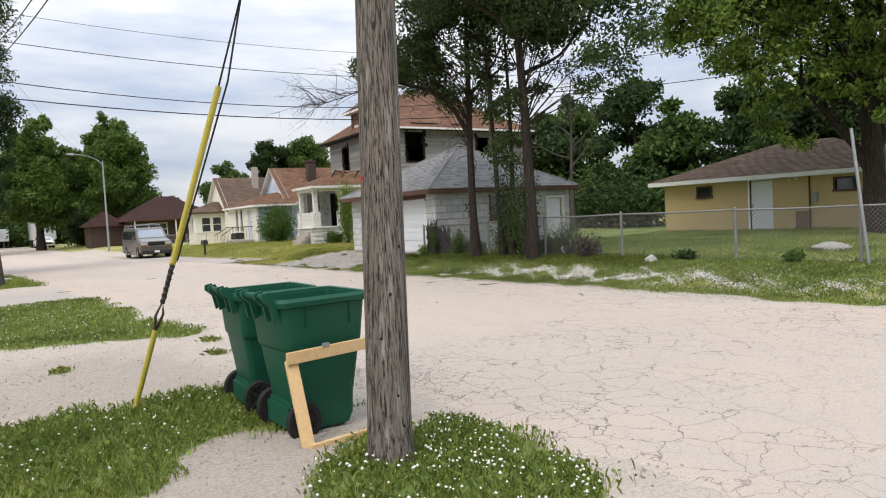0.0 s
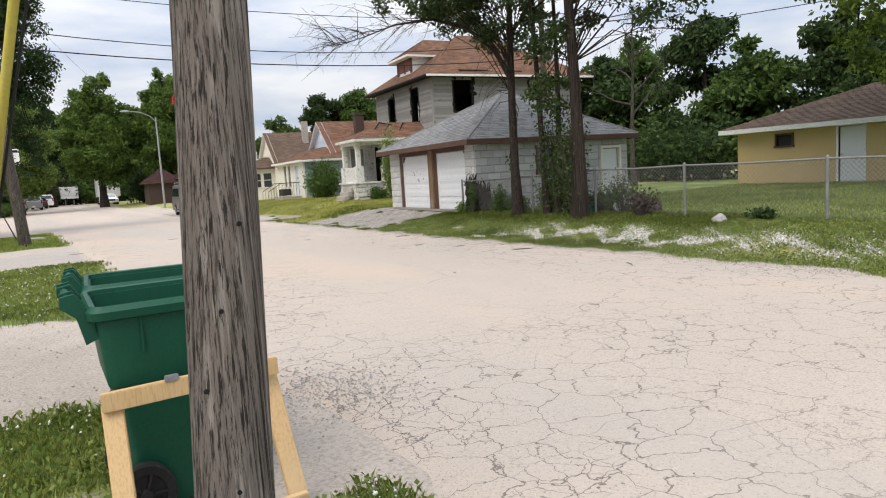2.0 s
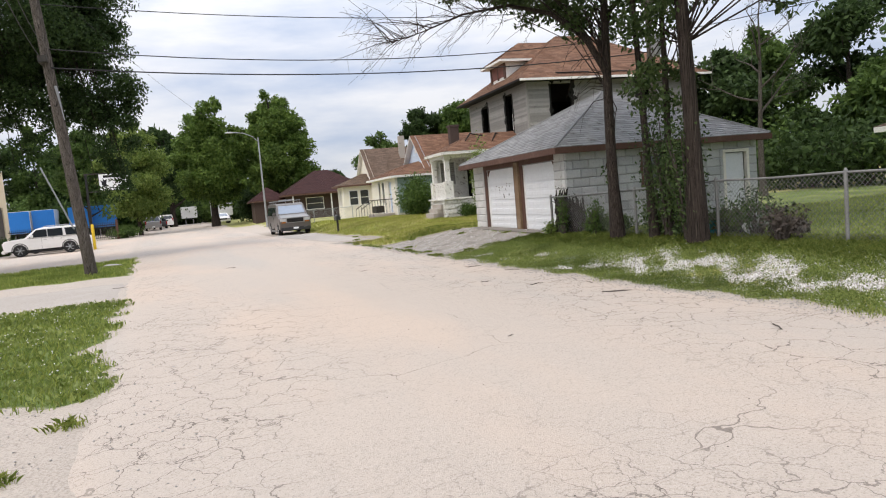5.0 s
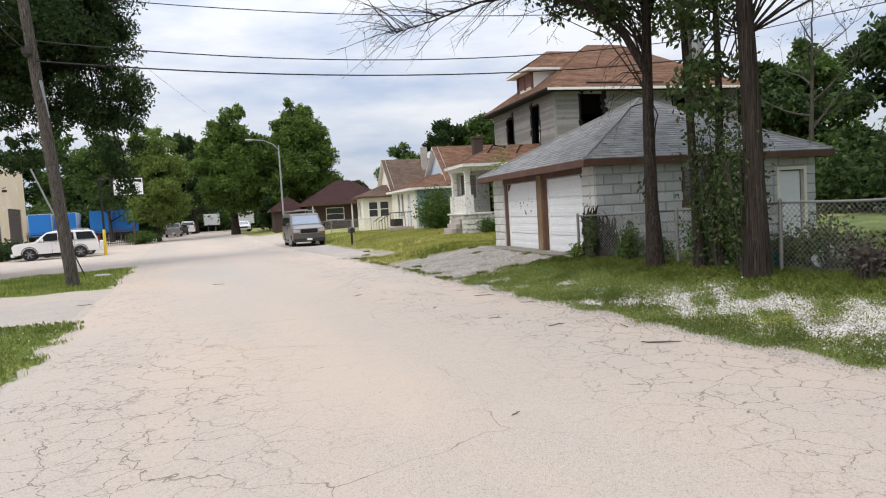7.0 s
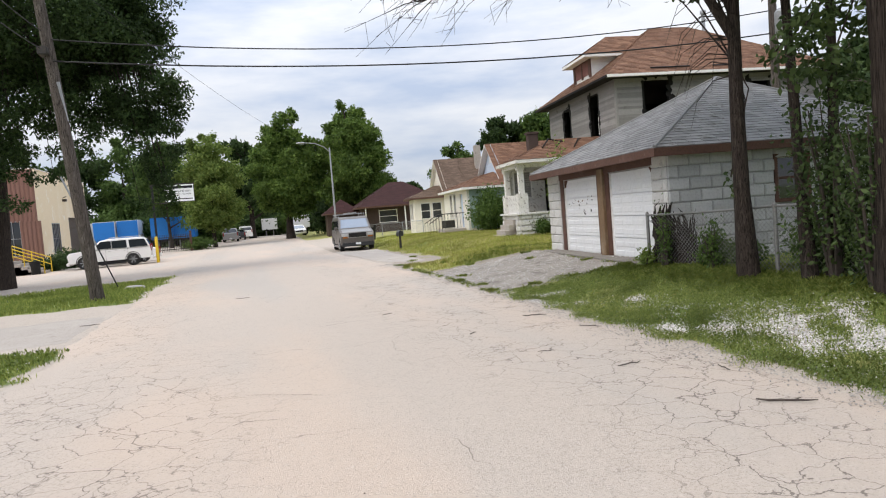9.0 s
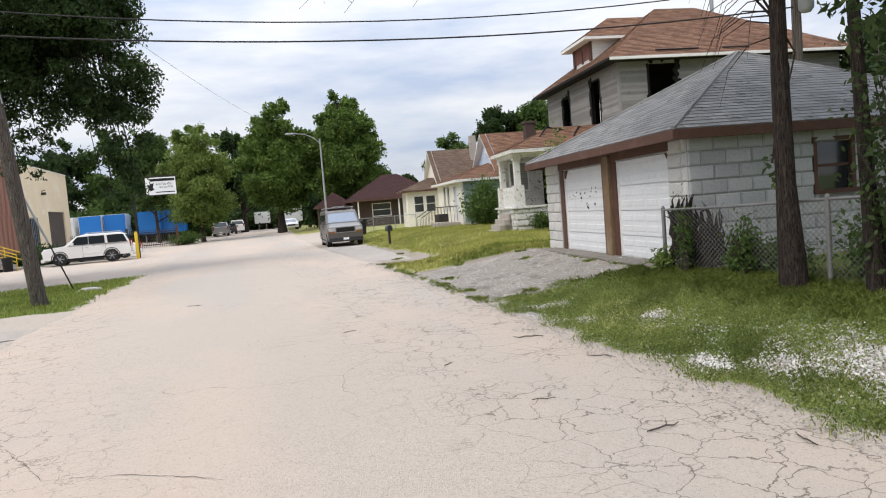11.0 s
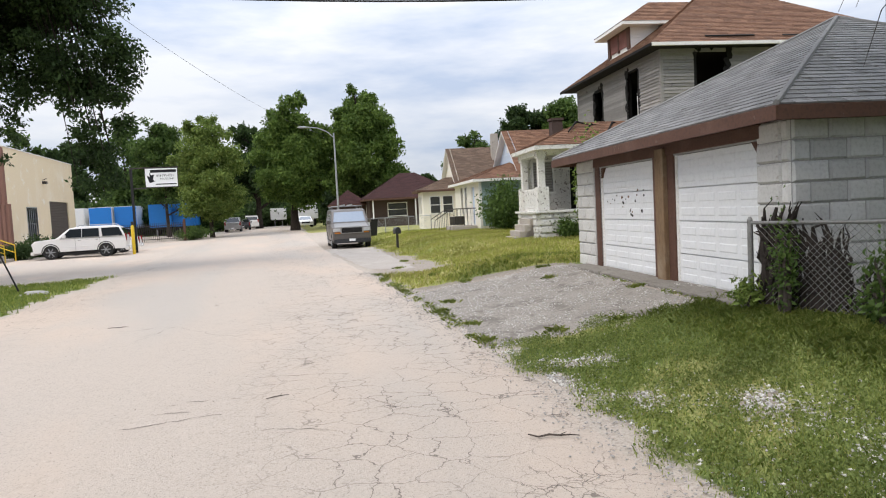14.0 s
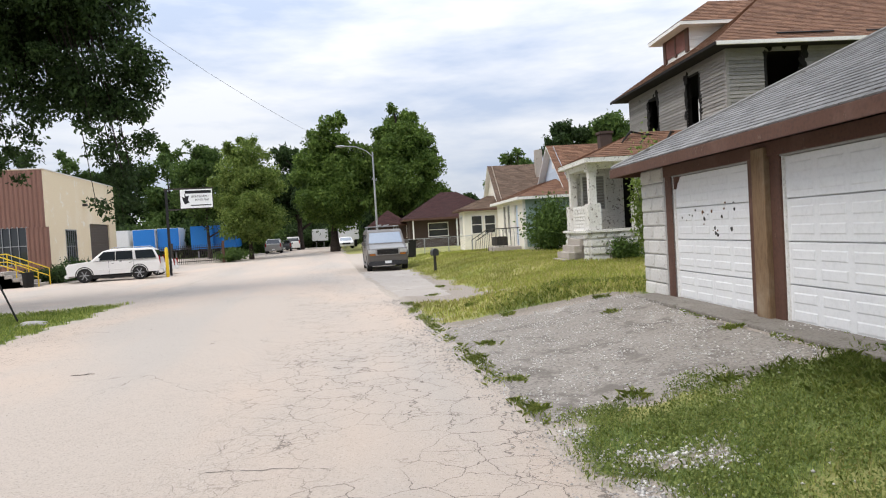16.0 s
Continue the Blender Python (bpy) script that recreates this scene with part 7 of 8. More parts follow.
vehicle("sedan", pose(5.6, 108.0, on(5.6, 106, 0.03), 0, 0, -90), "dark saloon car parked at the road's edge", M_CARDARK, 4.68, 1.8, SEDAN_P, 0.93, 0.35, (0.85, 3.6), 0.32, SEDAN_G, ((3, 4, 1.7), (6, 7, 1.7)))
vehicle("suv", pose(6.6, 115.0, on(6.6, 113, 0.03), 0, 0, -90), "white car parked at the road's edge", M_CARWHITE, 5.12, 1.95, SUV_P, 1.24, 0.26, (0.98, 3.95), 0.40, SUV_G, ((3, 4, 1.75), (7, 8, 1.75)))
vehicle("sedan", pose(13.4, 98.0, on(13.4, 99, 0.03), 0, 0, 90), "white saloon car facing along the road", M_CARWHITE, 4.68, 1.85, SEDAN_P, 0.93, 0.35, (0.85, 3.6), 0.32, SEDAN_G, ((3, 4, 1.7), (6, 7, 1.7)))


def trailer(m, label, length, front_mat, side_mat, height=2.7, group="trailers behind the gate"):
    t = thing("trailer", m, label, "trailer", group)
    b = part("box", Shape().block(0, length, -1.25, 1.25, 1.05, 1.05 + height, 0.04), side_mat, t)
    part("end_panel", Shape().box(-0.03, 0.0, -1.2, 1.2, 1.1, 1.0 + height), front_mat, b, "bright blue end panel" if front_mat == M_BLUE else "")
    part("side_panel", Shape().box(0.1, length - 0.1, -1.29, -1.25, 1.1, 1.0 + height), side_mat, b)
    part("chassis", Shape().box(0.2, length - 0.2, -0.5, 0.5, 0.8, 1.05), M_BLACK, t)
    for x in (length - 2.2, length - 1.1):
        for s in (-1, 1):
            part("wheel", Shape().tube([(x, s * 0.95, 0.5), (x, s * 1.22, 0.5)], 0.5, 16), M_BLACK, t, smooth=True)
    for s in (-0.6, 0.6):
        part("landing_leg", Shape().box(0.9, 1.05, s - 0.08, s + 0.08, 0.0, 0.85), M_STEEL, t)
    return t


for x, y, yaw, f, s in ((-10.2, 98, 90, M_BLUE, M_TRAILW), (-7.6, 98.5, 90, M_BLUE, M_TRAILW), (-13.4, 99, 90, M_TRAILW, M_TRAILW), (-3.4, 96, 90, M_BLUE, M_BLUE), (-0.9, 96.5, 90, M_BLUE, M_BLUE)):
    trailer(pose(x, y, on(x, y), 0, 0, yaw), "bright blue and white box trailer parked behind the gate" if f == M_BLUE else "white box trailer parked behind the gate", 8.0, f, s)
trailer(pose(10.6, 124, on(10.6, 124), 0, 0, 90), "white box trailer at the end of the road", 6.0, M_TRAILW, M_TRAILW, 1.9, "trailers on the road")
trailer(pose(14.2, 104.5, on(14.2, 104.5), 0, 0, 90), "white box truck body beside the road", 6.0, M_TRAILW, M_TRAILW, 2.6, "trailers on the road")

# ---- gate, sign, bollard, railings ----
gate = thing("iron_gate", pose(-8.5, 77.2, on(-4, 77)), "black iron sliding gate across the yard entrance", "gate")
for z in (0.25, 1.45):
    part("rail", Shape().box(0, 9.6, -0.03, 0.03, z, z + 0.07), M_DARKSTEEL, gate)
for k in range(60):
    part("bar", Shape().box(0.1 + k * 0.16, 0.145 + k * 0.16, -0.012, 0.012, 0.05, 1.75), M_DARKSTEEL, gate)
for x in (0.0, 5.3, 9.7):
    part("post", Shape().block(x - 0.1, x + 0.1, -0.1, 0.1, -0.1, 2.0, 0.01), M_BROWN if x > 9 else M_DARKSTEEL, gate)

sign = thing("pallet_sign", pose(0.25, 58.5, on(0.25, 58.5)), "white lettered business sign on a dark steel post", "sign")
part("post", Shape().box(-0.07, 0.07, -0.07, 0.07, -0.1, 5.35), M_WIRE, sign, "black square steel post")
part("arm", Shape().box(0.11, 2.85, -0.05, 0.05, 5.40, 5.48).box(0.11, 0.9, -0.05, 0.05, 4.1, 4.18).box(-0.11, 0.11, -0.05, 0.05, 5.35, 5.48), M_DARKSTEEL, sign)
panel = part("panel", Shape().box(0.85, 2.78, -0.06, 0.04, 4.2, 5.38), M_SIGN, sign)
part("border", Shape().box(0.82, 2.81, -0.05, 0.05, 4.16, 4.2).box(0.82, 0.85, -0.05, 0.05, 4.2, 5.40).box(2.78, 2.81, -0.05, 0.05, 4.2, 5.40), M_DARKSTEEL, panel)


def lettering(text, x, z, size, parent):
    cu = bpy.data.curves.new("lettering", "FONT")
    cu.body, cu.size, cu.extrude = text, size, 0.004
    cu.align_x = "CENTER"
    tmp = bpy.data.objects.new("lettering", cu)
    me = bpy.data.meshes.new_from_object(tmp)
    me.materials.clear()
    me.materials.append(M_INK)
    ob = new("lettering", me)
    ob.parent = parent
    ob.matrix_basis = pose(x, -0.066, z, 90, 0, 0)
    bpy.data.objects.remove(tmp)


part("name_bar", Shape().box(1.15, 2.72, -0.068, -0.058, 5.12, 5.30), M_INK, panel, "bold black line of the business name")
lettering("815-722-4211", 2.05, 4.86, 0.19, panel)
lettering("815-722-7639", 2.15, 4.66, 0.15, panel)
part("small_line", Shape().box(1.45, 2.7, -0.068, -0.058, 4.34, 4.40), M_INK, panel)
part("emblem", Shape().add([(0.95, -0.066, 4.95), (1.12, -0.066, 4.85), (1.1, -0.066, 5.15), (1.2, -0.066, 4.95), (1.38, -0.066, 5.0), (1.3, -0.066, 4.7), (1.4, -0.066, 4.55), (1.1, -0.066, 4.45), (1.02, -0.066, 4.65)], [tuple(range(9))]), M_INK, panel, "dark emblem shape")

bol = thing("bollard", pose(0.40, 56.7, on(0.40, 56.7)), "yellow painted steel bollard at the car park", "bollard")
part("tube", Shape().tube([(0, 0, -0.1), (0, 0, 1.72), (0, 0, 1.8)], [0.1, 0.1, 0.05], 14), M_YPAINT, bol, smooth=True)

stairs = thing("entrance_steps", pose(-8.5, 55.2, on(-8, 55.6)), "concrete entrance steps with yellow pipe railings", "steps")
for k in range(5):
    part("step", Shape().box(0.0, 2.2 - k * 0.4, 0, 1.8, 0, 0.19 * (k + 1)), M_CONC, stairs, bevel=0.01)
part("landing", Shape().box(-3.2, 0.0, 0, 1.8, 0, 0.95), M_CONC, stairs)
for y in (0.05, 1.75):
    rl = part("railing", Shape().tube([(-3.2, y, 1.95), (0.1, y, 1.95), (2.3, y, 1.0), (2.3, y, 0.0)], 0.035, 8).tube([(-3.2, y, 1.5), (0.1, y, 1.5), (2.3, y, 0.55)], 0.03, 8), M_YPAINT, stairs, "yellow pipe railing", smooth=True)
    for x in (-3.1, -2.0, -0.9, 0.1, 1.2):
        part("baluster", Shape().tube([(x, y, 0.9 if x < 0.2 else 0.4), (x, y, 1.95 if x < 0.2 else 1.48)], 0.03, 8), M_YPAINT, rl, smooth=True)
tb = thing("rubbish_bin", pose(-6.6, 54.9, on(-6.6, 54.9)), "black round rubbish bin beside the steps", "bin")
part("body", Shape().tube([(0, 0, 0), (0, 0, 0.05), (0, 0, 0.8)], [0.22, 0.25, 0.3], 16), M_BLACK, tb, smooth=True)
part("rim", Shape().tube([(0, 0, 0.8), (0, 0, 0.86)], 0.32, 16), M_BLACK, tb, smooth=True)

mb = thing("mailbox", pose(14.0, 41.2, on(14.0, 41.2)), "black post-mounted mailbox at the lawn's edge", "mailbox")
part("post", Shape().box(-0.05, 0.05, -0.05, 0.05, -0.1, 0.72), M_DARKSTEEL, mb)
part("box", Shape().loft([[(0.13 * math.cos(a) if math.sin(a) > 0 else 0.13 * np.sign(math.cos(a) + 1e-9), y, 0.78 + (0.14 * math.sin(a) + 0.08 if math.sin(a) > 0 else -0.05)) for a in np.linspace(-0.6, math.pi + 0.6, 12)] for y in (-0.28, 0.28)]), M_CARDARK, mb)
part("shelf", Shape().box(-0.12, 0.12, -0.3, 0.3, 0.70, 0.725), M_DARKSTEEL, mb)

yard = thing("side_yard_fence", pose(14.6, 56.5, on(15, 56.5)), "grey chain-link side-yard fence beyond the parked van", "fence")
for k in range(4):
    part("post", Shape().tube([(k * 1.6, 0, -0.2), (k * 1.6, 0, 1.25)], 0.03, 8), M_STEEL, yard)
part("top_rail", Shape().tube([(0, 0, 1.22), (4.8, 0, 1.22)], 0.02, 6), M_STEEL, yard)
yl = Shape()
for k in range(50):
    for s in (-1, 1):
        x0, x1 = k * 0.1, k * 0.1 + s * 1.2
        if 0 <= x1 <= 4.8:
            yl.tube([(x0, 0, 0.05), (x1, 0, 1.2)], 0.004, 3, cap=False)
tagged(part("wire_mesh", yl, M_STEEL, yard), kind="stuff")
for x, mt in ((15.0, M_TRAILW), (15.5, M_BLACK)):
    c = thing("rubbish_bin", pose(x - 0.3, 55.6, on(x, 55.6)), "pale grey wheeled rubbish bin by the fence" if mt == M_TRAILW else "dark wheeled rubbish bin by the fence", "bin")
    part("body", Shape().loft([rounded(0.22, 0.22, 0.05, 0.0), rounded(0.3, 0.3, 0.05, 1.0)]), mt, c)
    part("lid", Shape().block(-0.33, 0.33, -0.33, 0.33, 1.0, 1.08, 0.03), mt, c)
planter = thing("planter_box", pose(18.9, 48.3, on(18.9, 48.3, 0.33)), "dark rectangular planter box on the landing", "planter")
part("box", Shape().block(-0.3, 0.3, -0.5, 0.5, 0, 0.45, 0.02), M_DARKSTEEL, planter)
part("soil", Shape().block(-0.27, 0.27, -0.47, 0.47, 0.4, 0.47, 0.02), M_CHAR, planter)

# ---- odds and ends by the fence and on the ground ----
def lump(name, m, sx, sy, sz, mat, label, category, seed):
    bm = bmesh.new()
    bmesh.ops.create_icosphere(bm, subdivisions=3, radius=1)
    for v in bm.verts:
        d = 1 + 0.28 * noise.noise(v.co * 1.4 + Vector((seed, 0, 0))) + 0.1 * noise.noise(v.co * 4 + Vector((0, seed, 0)))
        v.co = Vector((v.co.x * sx * d, v.co.y * sy * d, max(-0.25, v.co.z) * sz * d))
    me = bpy.data.meshes.new(name)
    bm.to_mesh(me)
    bm.free()
    me.materials.append(mat)
    me.shade_smooth()
    ob = new(name, me)
    ob.matrix_world = m
    return tagged(ob, label, category)


lump("stone", pose(13.4, 9.15, on(13.4, 9.15, 0.03)), 0.16, 0.13, 0.13, M_STONE, "pale field stone in the grass by the fence", "stone", 1)
lump("stone", pose(2.6, 30.6, on(2.6, 30.6, 0.02)), 0.34, 0.22, 0.11, M_STONE, "flat grey stone on the grass verge", "stone", 2)
lump("stone", pose(17.6, 6.9, on(17.6, 6.9, 0.02)), 0.55, 0.4, 0.14, M_STONE, "low pale slab lying in the lawn", "stone", 3)
lump("tree_stump", pose(14.9, 12.2, on(14.9, 12.2, 0.03)), 0.35, 0.4, 0.3, M_BARKG, "grey old tree stump behind the fence", "stump", 4)
lump("rubble_mound", pose(15.2, 14.0, on(15.2, 14.0, 0.05)), 0.9, 0.6, 0.35, M_DEAD, "heap of brush and rubble against the garage", "rubble", 5)
pot = thing("bucket", pose(14.35, 12.62, on(14.35, 12.62, 0.12), 50, 20, 0), "tipped white plastic bucket by the tree", "bucket")
part("pail", Shape().tube([(0, 0, -0.02), (0, 0, 0.36), (0, 0, 0.37), (0, 0, 0.34), (0, 0, 0.02)], [0.13, 0.165, 0.15, 0.15, 0.12], 18), M_TRAILW, pot, smooth=True)
part("handle", Shape().tube([(0.165, 0, 0.34), (0.12, 0.14, 0.3), (-0.12, 0.14, 0.3), (-0.165, 0, 0.34)], 0.006, 5), M_STEEL, pot)
tub = thing("plastic_tub", pose(14.5, 13.55, on(14.5, 13.55)), "teal plastic tub among the brush", "tub")
part("tub", Shape().loft([rounded(0.2, 0.15, 0.04, 0.0), rounded(0.25, 0.2, 0.05, 0.28), rounded(0.23, 0.18, 0.05, 0.28), rounded(0.19, 0.14, 0.04, 0.02)]), M_TEAL, tub)
part("rim", Shape().loft([rounded(0.25, 0.2, 0.05, 0.27), rounded(0.27, 0.22, 0.05, 0.28), rounded(0.27, 0.22, 0.05, 0.3), rounded(0.23, 0.18, 0.05, 0.3)], cap=False), M_TEAL, tub)


def twig(x, y, ln, yaw, r, seed):
    rnd = random.Random(seed)
    pts = [(ln * (q - 0.5), rnd.uniform(-0.04, 0.04) * ln, r * 0.4 + rnd.uniform(0, 0.012)) for q in np.linspace(0, 1, 6)]
    r = r * 0.5
    s = Shape().tube(pts, [r * 0.6, r, r * 1.1, r, r * 0.8, r * 0.4], 6)
    s.tube([pts[3], (pts[3][0] + 0.15 * ln, 0.12 * ln, 0.02)], [r * 0.6, r * 0.3], 5)
    solid("twig", s, M_DEAD, "dark fallen twig lying on the pale road", "twig", "twigs on the road", m=pose(x, y, on(x, y, 0.012), 0, 0, yaw))


for k, (x, y, ln, yaw, r) in enumerate([(9.9, 10.95, 0.42, -35, 0.018), (9.6, 12.6, 0.3, 10, 0.012), (10.1, 15.9, 0.35, -20, 0.014), (8.9, 15.2, 0.16, 40, 0.009), (10.3, 14.6, 0.3, -50, 0.01), (9.2, 13.6, 0.2, -10, 0.008),
                                        (9.5, 8.0, 0.3, 60, 0.012), (8.3, 17.8, 0.2, 15, 0.008), (3.2, 21.0, 0.35, 5, 0.012), (6.0, 23.0, 0.3, 0, 0.01), (10.2, 12.0, 0.22, 80, 0.01), (7.4, 9.6, 0.12, 30, 0.008)]):
    twig(x, y, ln, yaw, r, k)

# shrubs and weeds
shrub("bush", (20.6, 45.2), 2.4, 2.5, "large rounded green bush beside the green-sided wing", M_LEAF_MID, 0.16, 9000, 1, stems=16)
shrub("bush", (18.9, 33.9), 1.0, 0.8, "small green bush at the porch base", M_LEAF_MID, 0.11, 2200, 2)
shrub("vine", (18.9, 32.2), 1.0, 3.4, "tall green vine climbing the porch side", M_LEAF_PALE, 0.12, 3800, 3, "vine", 14)
shrub("bush", (-6.2, 61.4), 2.2, 1.3, "clipped dark green bush before the works building", M_LEAF_DARK, 0.16, 5000, 4, stems=14)
shrub("bush", (-7.0, 58.6), 2.6, 1.1, "clipped dark green bush before the works building", M_LEAF_DARK, 0.16, 5000, 5, stems=14)
shrub("bush", (1.8, 78.5), 3.2, 1.2, "low green bush beside the gate post", M_LEAF_MID, 0.2, 3000, 6)


def dead_vines(y0, y1, top, stalks, seed, label):
    """Gnarled dead stalks standing packed against the wire."""
    t = thing("dead_vine", pose(14.0 + fence_x((y0 + y1) / 2), (y0 + y1) / 2, on(13.7, (y0 + y1) / 2, -0.05)), label, "vine")
    rnd, wide = random.Random(seed), (y1 - y0) / 2
    for k in range(stalks):
        y, h, r = rnd.uniform(-wide, wide), top * rnd.uniform(0.6, 1.08), rnd.uniform(0.014, 0.034)
        pts = [(fence_x(16.3 + y) - fence_x(16.3) + rnd.uniform(0.0, 0.09), y + rnd.uniform(-0.06, 0.06), h * q) for q in np.linspace(0, 1, 7)]
        s = Shape().tube(pts, [r * rnd.uniform(0.75, 1.35) for _ in range(6)] + [r * 0.5], 6)
        for _ in range(4):
            p = Vector(rnd.choice(pts[2:]))
            s.tube([p, p + Vector((rnd.uniform(-0.08, 0.08), rnd.uniform(-0.13, 0.13), rnd.uniform(0.0, 0.14)))], [r * 0.5, r * 0.2], 4)
        part("stalk", s, M_CHARRED, t)


dead_vines(17.65, 18.25, 1.12, 48, 3, "thick dead black vines packed on the fence end")
dead_vines(17.15, 17.62, 0.95, 30, 4, "short dead black vine stalks behind the wire")
dead_vines(16.6, 17.12, 0.6, 9, 5, "low dead vine stump behind the wire")
shrub("weeds", (13.62, 17.7), 0.35, 1.1, "green creeper climbing the fence among dead vines", M_LEAF_MID, 0.06, 700, 27, "vine", 12)
shrub("weeds", (13.55, 18.2), 0.4, 0.4, "leafy green weeds at the foot of the fence post", M_LEAF_PALE, 0.06, 700, 28, "weeds", 12)
shrub("weeds", (13.8, 16.6), 0.5, 0.85, "green and dead vines tangled in the fence", M_LEAF_MID, 0.07, 900, 8, "weeds", 18)
shrub("weeds", (14.3, 16.6), 1.3, 0.45, "low creeping weeds behind the fence", M_LEAF_MID, 0.08, 2600, 9, "weeds", 16)
shrub("weeds", (14.2, 14.9), 0.9, 0.8, "green weeds round the thin trees", M_LEAF_MID, 0.08, 1500, 10, "weeds", 14)
shrub("weeds", (13.85, 14.15), 1.1, 2.9, "leafy suckers round the thin trees", M_LEAF_ASH, 0.085, 2600, 11, "weeds", 22)
shrub("weeds", (13.45, 13.2), 0.9, 3.0, "leafy creeper climbing a thick tree trunk", M_LEAF_ASH, 0.085, 2000, 12, "vine", 20)
shrub("weeds", (13.75, 11.4), 0.8, 0.7, "dead brown brush at the fence foot", M_DEAD, 0.08, 500, 13, "weeds", 26)
shrub("weeds", (13.9, 8.6), 0.55, 0.25, "tuft of dark weeds at the fence foot", M_LEAF_DARK, 0.09, 700, 14, "weeds")
shrub("weeds", (13.75, 6.1), 0.35, 0.28, "tuft of green weeds at the fence foot", M_LEAF_MID, 0.08, 500, 15, "weeds")

rg = random.Random(88)
for k in range(7):
    x, y = 14.25 + rg.uniform(-0.1, 0.35), 12.4 + 0.42 * k
    shrub("brush", (x, y), rg.uniform(0.7, 1.1), rg.uniform(0.5, 1.0), "tangle of dead stems and green weeds behind the wire", (M_LEAF_DARK, M_LEAF_MID, M_LEAF_ASH)[k % 3], 0.07, 900, 400 + k, "weeds", 22)

# ---- grass, clover, gravel ----
def blade_mesh(name, pts, length, width, mat, seed, tilt=0.45):
    """Upright blades, each a narrow kite bent outwards."""
    rng = np.random.default_rng(seed)
    n = len(pts)
    a = rng.uniform(0, 2 * np.pi, n)
    lean = rng.uniform(0.05, tilt, n)
    ln = length * rng.uniform(0.45, 1.4, n)
    out = np.c_[np.cos(a), np.sin(a), np.zeros(n)]
    side = np.c_[-np.sin(a), np.cos(a), np.zeros(n)] * (width * rng.uniform(0.7, 1.3, n))[:, None]
    up = np.array([0, 0, 1.0])
    mid = pts + out * (ln * lean * 0.35)[:, None] + up * (ln * 0.55)[:, None]
    tip = pts + out * (ln * lean * 1.4)[:, None] + up * (ln * (1 - lean * 0.45))[:, None]
    v = np.stack([pts - side * 0.5, pts + side * 0.5, mid + side * 0.4, tip, mid - side * 0.4], 1).reshape(-1, 3)
    me = bpy.data.meshes.new(name)
    me.vertices.add(5 * n)
    me.vertices.foreach_set("co", v.astype(np.float32).ravel())
    me.loops.add(5 * n)
    me.loops.foreach_set("vertex_index", np.arange(5 * n, dtype=np.int32))
    me.polygons.add(n)
    me.polygons.foreach_set("loop_start", np.arange(0, 5 * n, 5, dtype=np.int32))
    me.update(calc_edges=True)
    me.materials.append(mat)
    return me


def scatter(x0, x1, y0, y1, density, seed, wanted, clumpy=0.5):
    """Random places on the land where wanted(cover, dry, x, y) exceeds a random number."""
    rng = np.random.default_rng(seed)
    n = int((x1 - x0) * (y1 - y0) * density)
    x, y = rng.uniform(x0, x1, n), rng.uniform(y0, y1, n)
    cover, dry = grass_cover(x, y)
    w = wanted(cover, dry, x, y) * (1 - clumpy + clumpy * (0.5 + 0.9 * wob(x, y, 4.3, 3)))
    k = rng.random(n) < w
    x, y = x[k], y[k]
    return np.c_[x, y, ground_z(x, y) - 0.008]


def lawn(name, box, density, length, width, seed, label, mat=M_GRASS, wanted=None, tilt=0.45, clumpy=0.5):
    pts = scatter(*box, density, seed, wanted or (lambda c, d, x, y: c * (1 - 0.8 * d)), clumpy)
    ob = new(name, blade_mesh(name, pts, length, width, mat, seed, tilt))
    return tagged(ob, label, "grass", kind="stuff")


def dry_part(c, d, x, y):
    return c * (0.12 + d)


def rim_part(c, d, x, y):
    return np.clip(c * 1.6, 0, 1) * (c < 0.9)


lawn("grass", (-0.8, 3.6, 1.6, 7.6), 3200, 0.075, 0.006, 1, "short green grass round the pole and the bins")
lawn("grass", (-3, 3.6, 9.6, 19), 900, 0.08, 0.009, 2, "green grass on the verge")
lawn("grass", (-6, 3.9, 22.5, 37), 380, 0.10, 0.016, 3, "green grass under the leaning pole")
lawn("grass", (10.3, 14.2, 5, 19.6), 3400, 0.05, 0.0045, 4, "patchy green grass on the verge")
lawn("grass", (10.3, 14.2, -6, 5), 1000, 0.06, 0.008, 14, "patchy green grass on the verge")
lawn("grass", (10.3, 14.2, 3, 19.6), 1300, 0.045, 0.0045, 5, "yellowing grass on the verge", M_GRASS_DRY, lambda c, d, x, y: c * (0.3 + d))
lawn("tall_grass", (12.4, 14.6, 9, 19.4), 2600, 0.085, 0.005, 6, "taller lush grass along the fence", M_GRASS, lambda c, d, x, y: c * smooth01(12.3, 13.3, x + 0.3 * wob(x, y, 1.4)), 0.6)
lawn("grass", (14.2, 27, -6, 17.5), 330, 0.08, 0.014, 7, "mown green lawn behind the fence")
lawn("grass", (11, 22, 24.5, 58), 330, 0.10, 0.014, 8, "uneven grass before the houses", M_LAWN, lambda c, d, x, y: c * (1 - 0.6 * d))
lawn("grass", (11, 20, 24.5, 50), 330, 0.09, 0.012, 9, "yellowing grass before the houses", M_GRASS_DRY, lambda c, d, x, y: c * (0.15 + d))
lawn("grass", (12, 16.0, 24.3, 27.5), 420, 0.1, 0.009, 12, "rank grass along the driveway", M_GRASS, None, 0.6)
lawn("grass", (10.4, 11.2, 18.8, 29), 1600, 0.06, 0.007, 15, "ragged line of weeds along the driveway edge", M_GRASS, lambda c, d, x, y: (wob(x, y, 2.2) > -0.35) * np.exp(-((x - 10.70 - 0.03 * (y - 19) - 0.06 * wob(x, y, 1.1)) / 0.085) ** 2), 0.9)
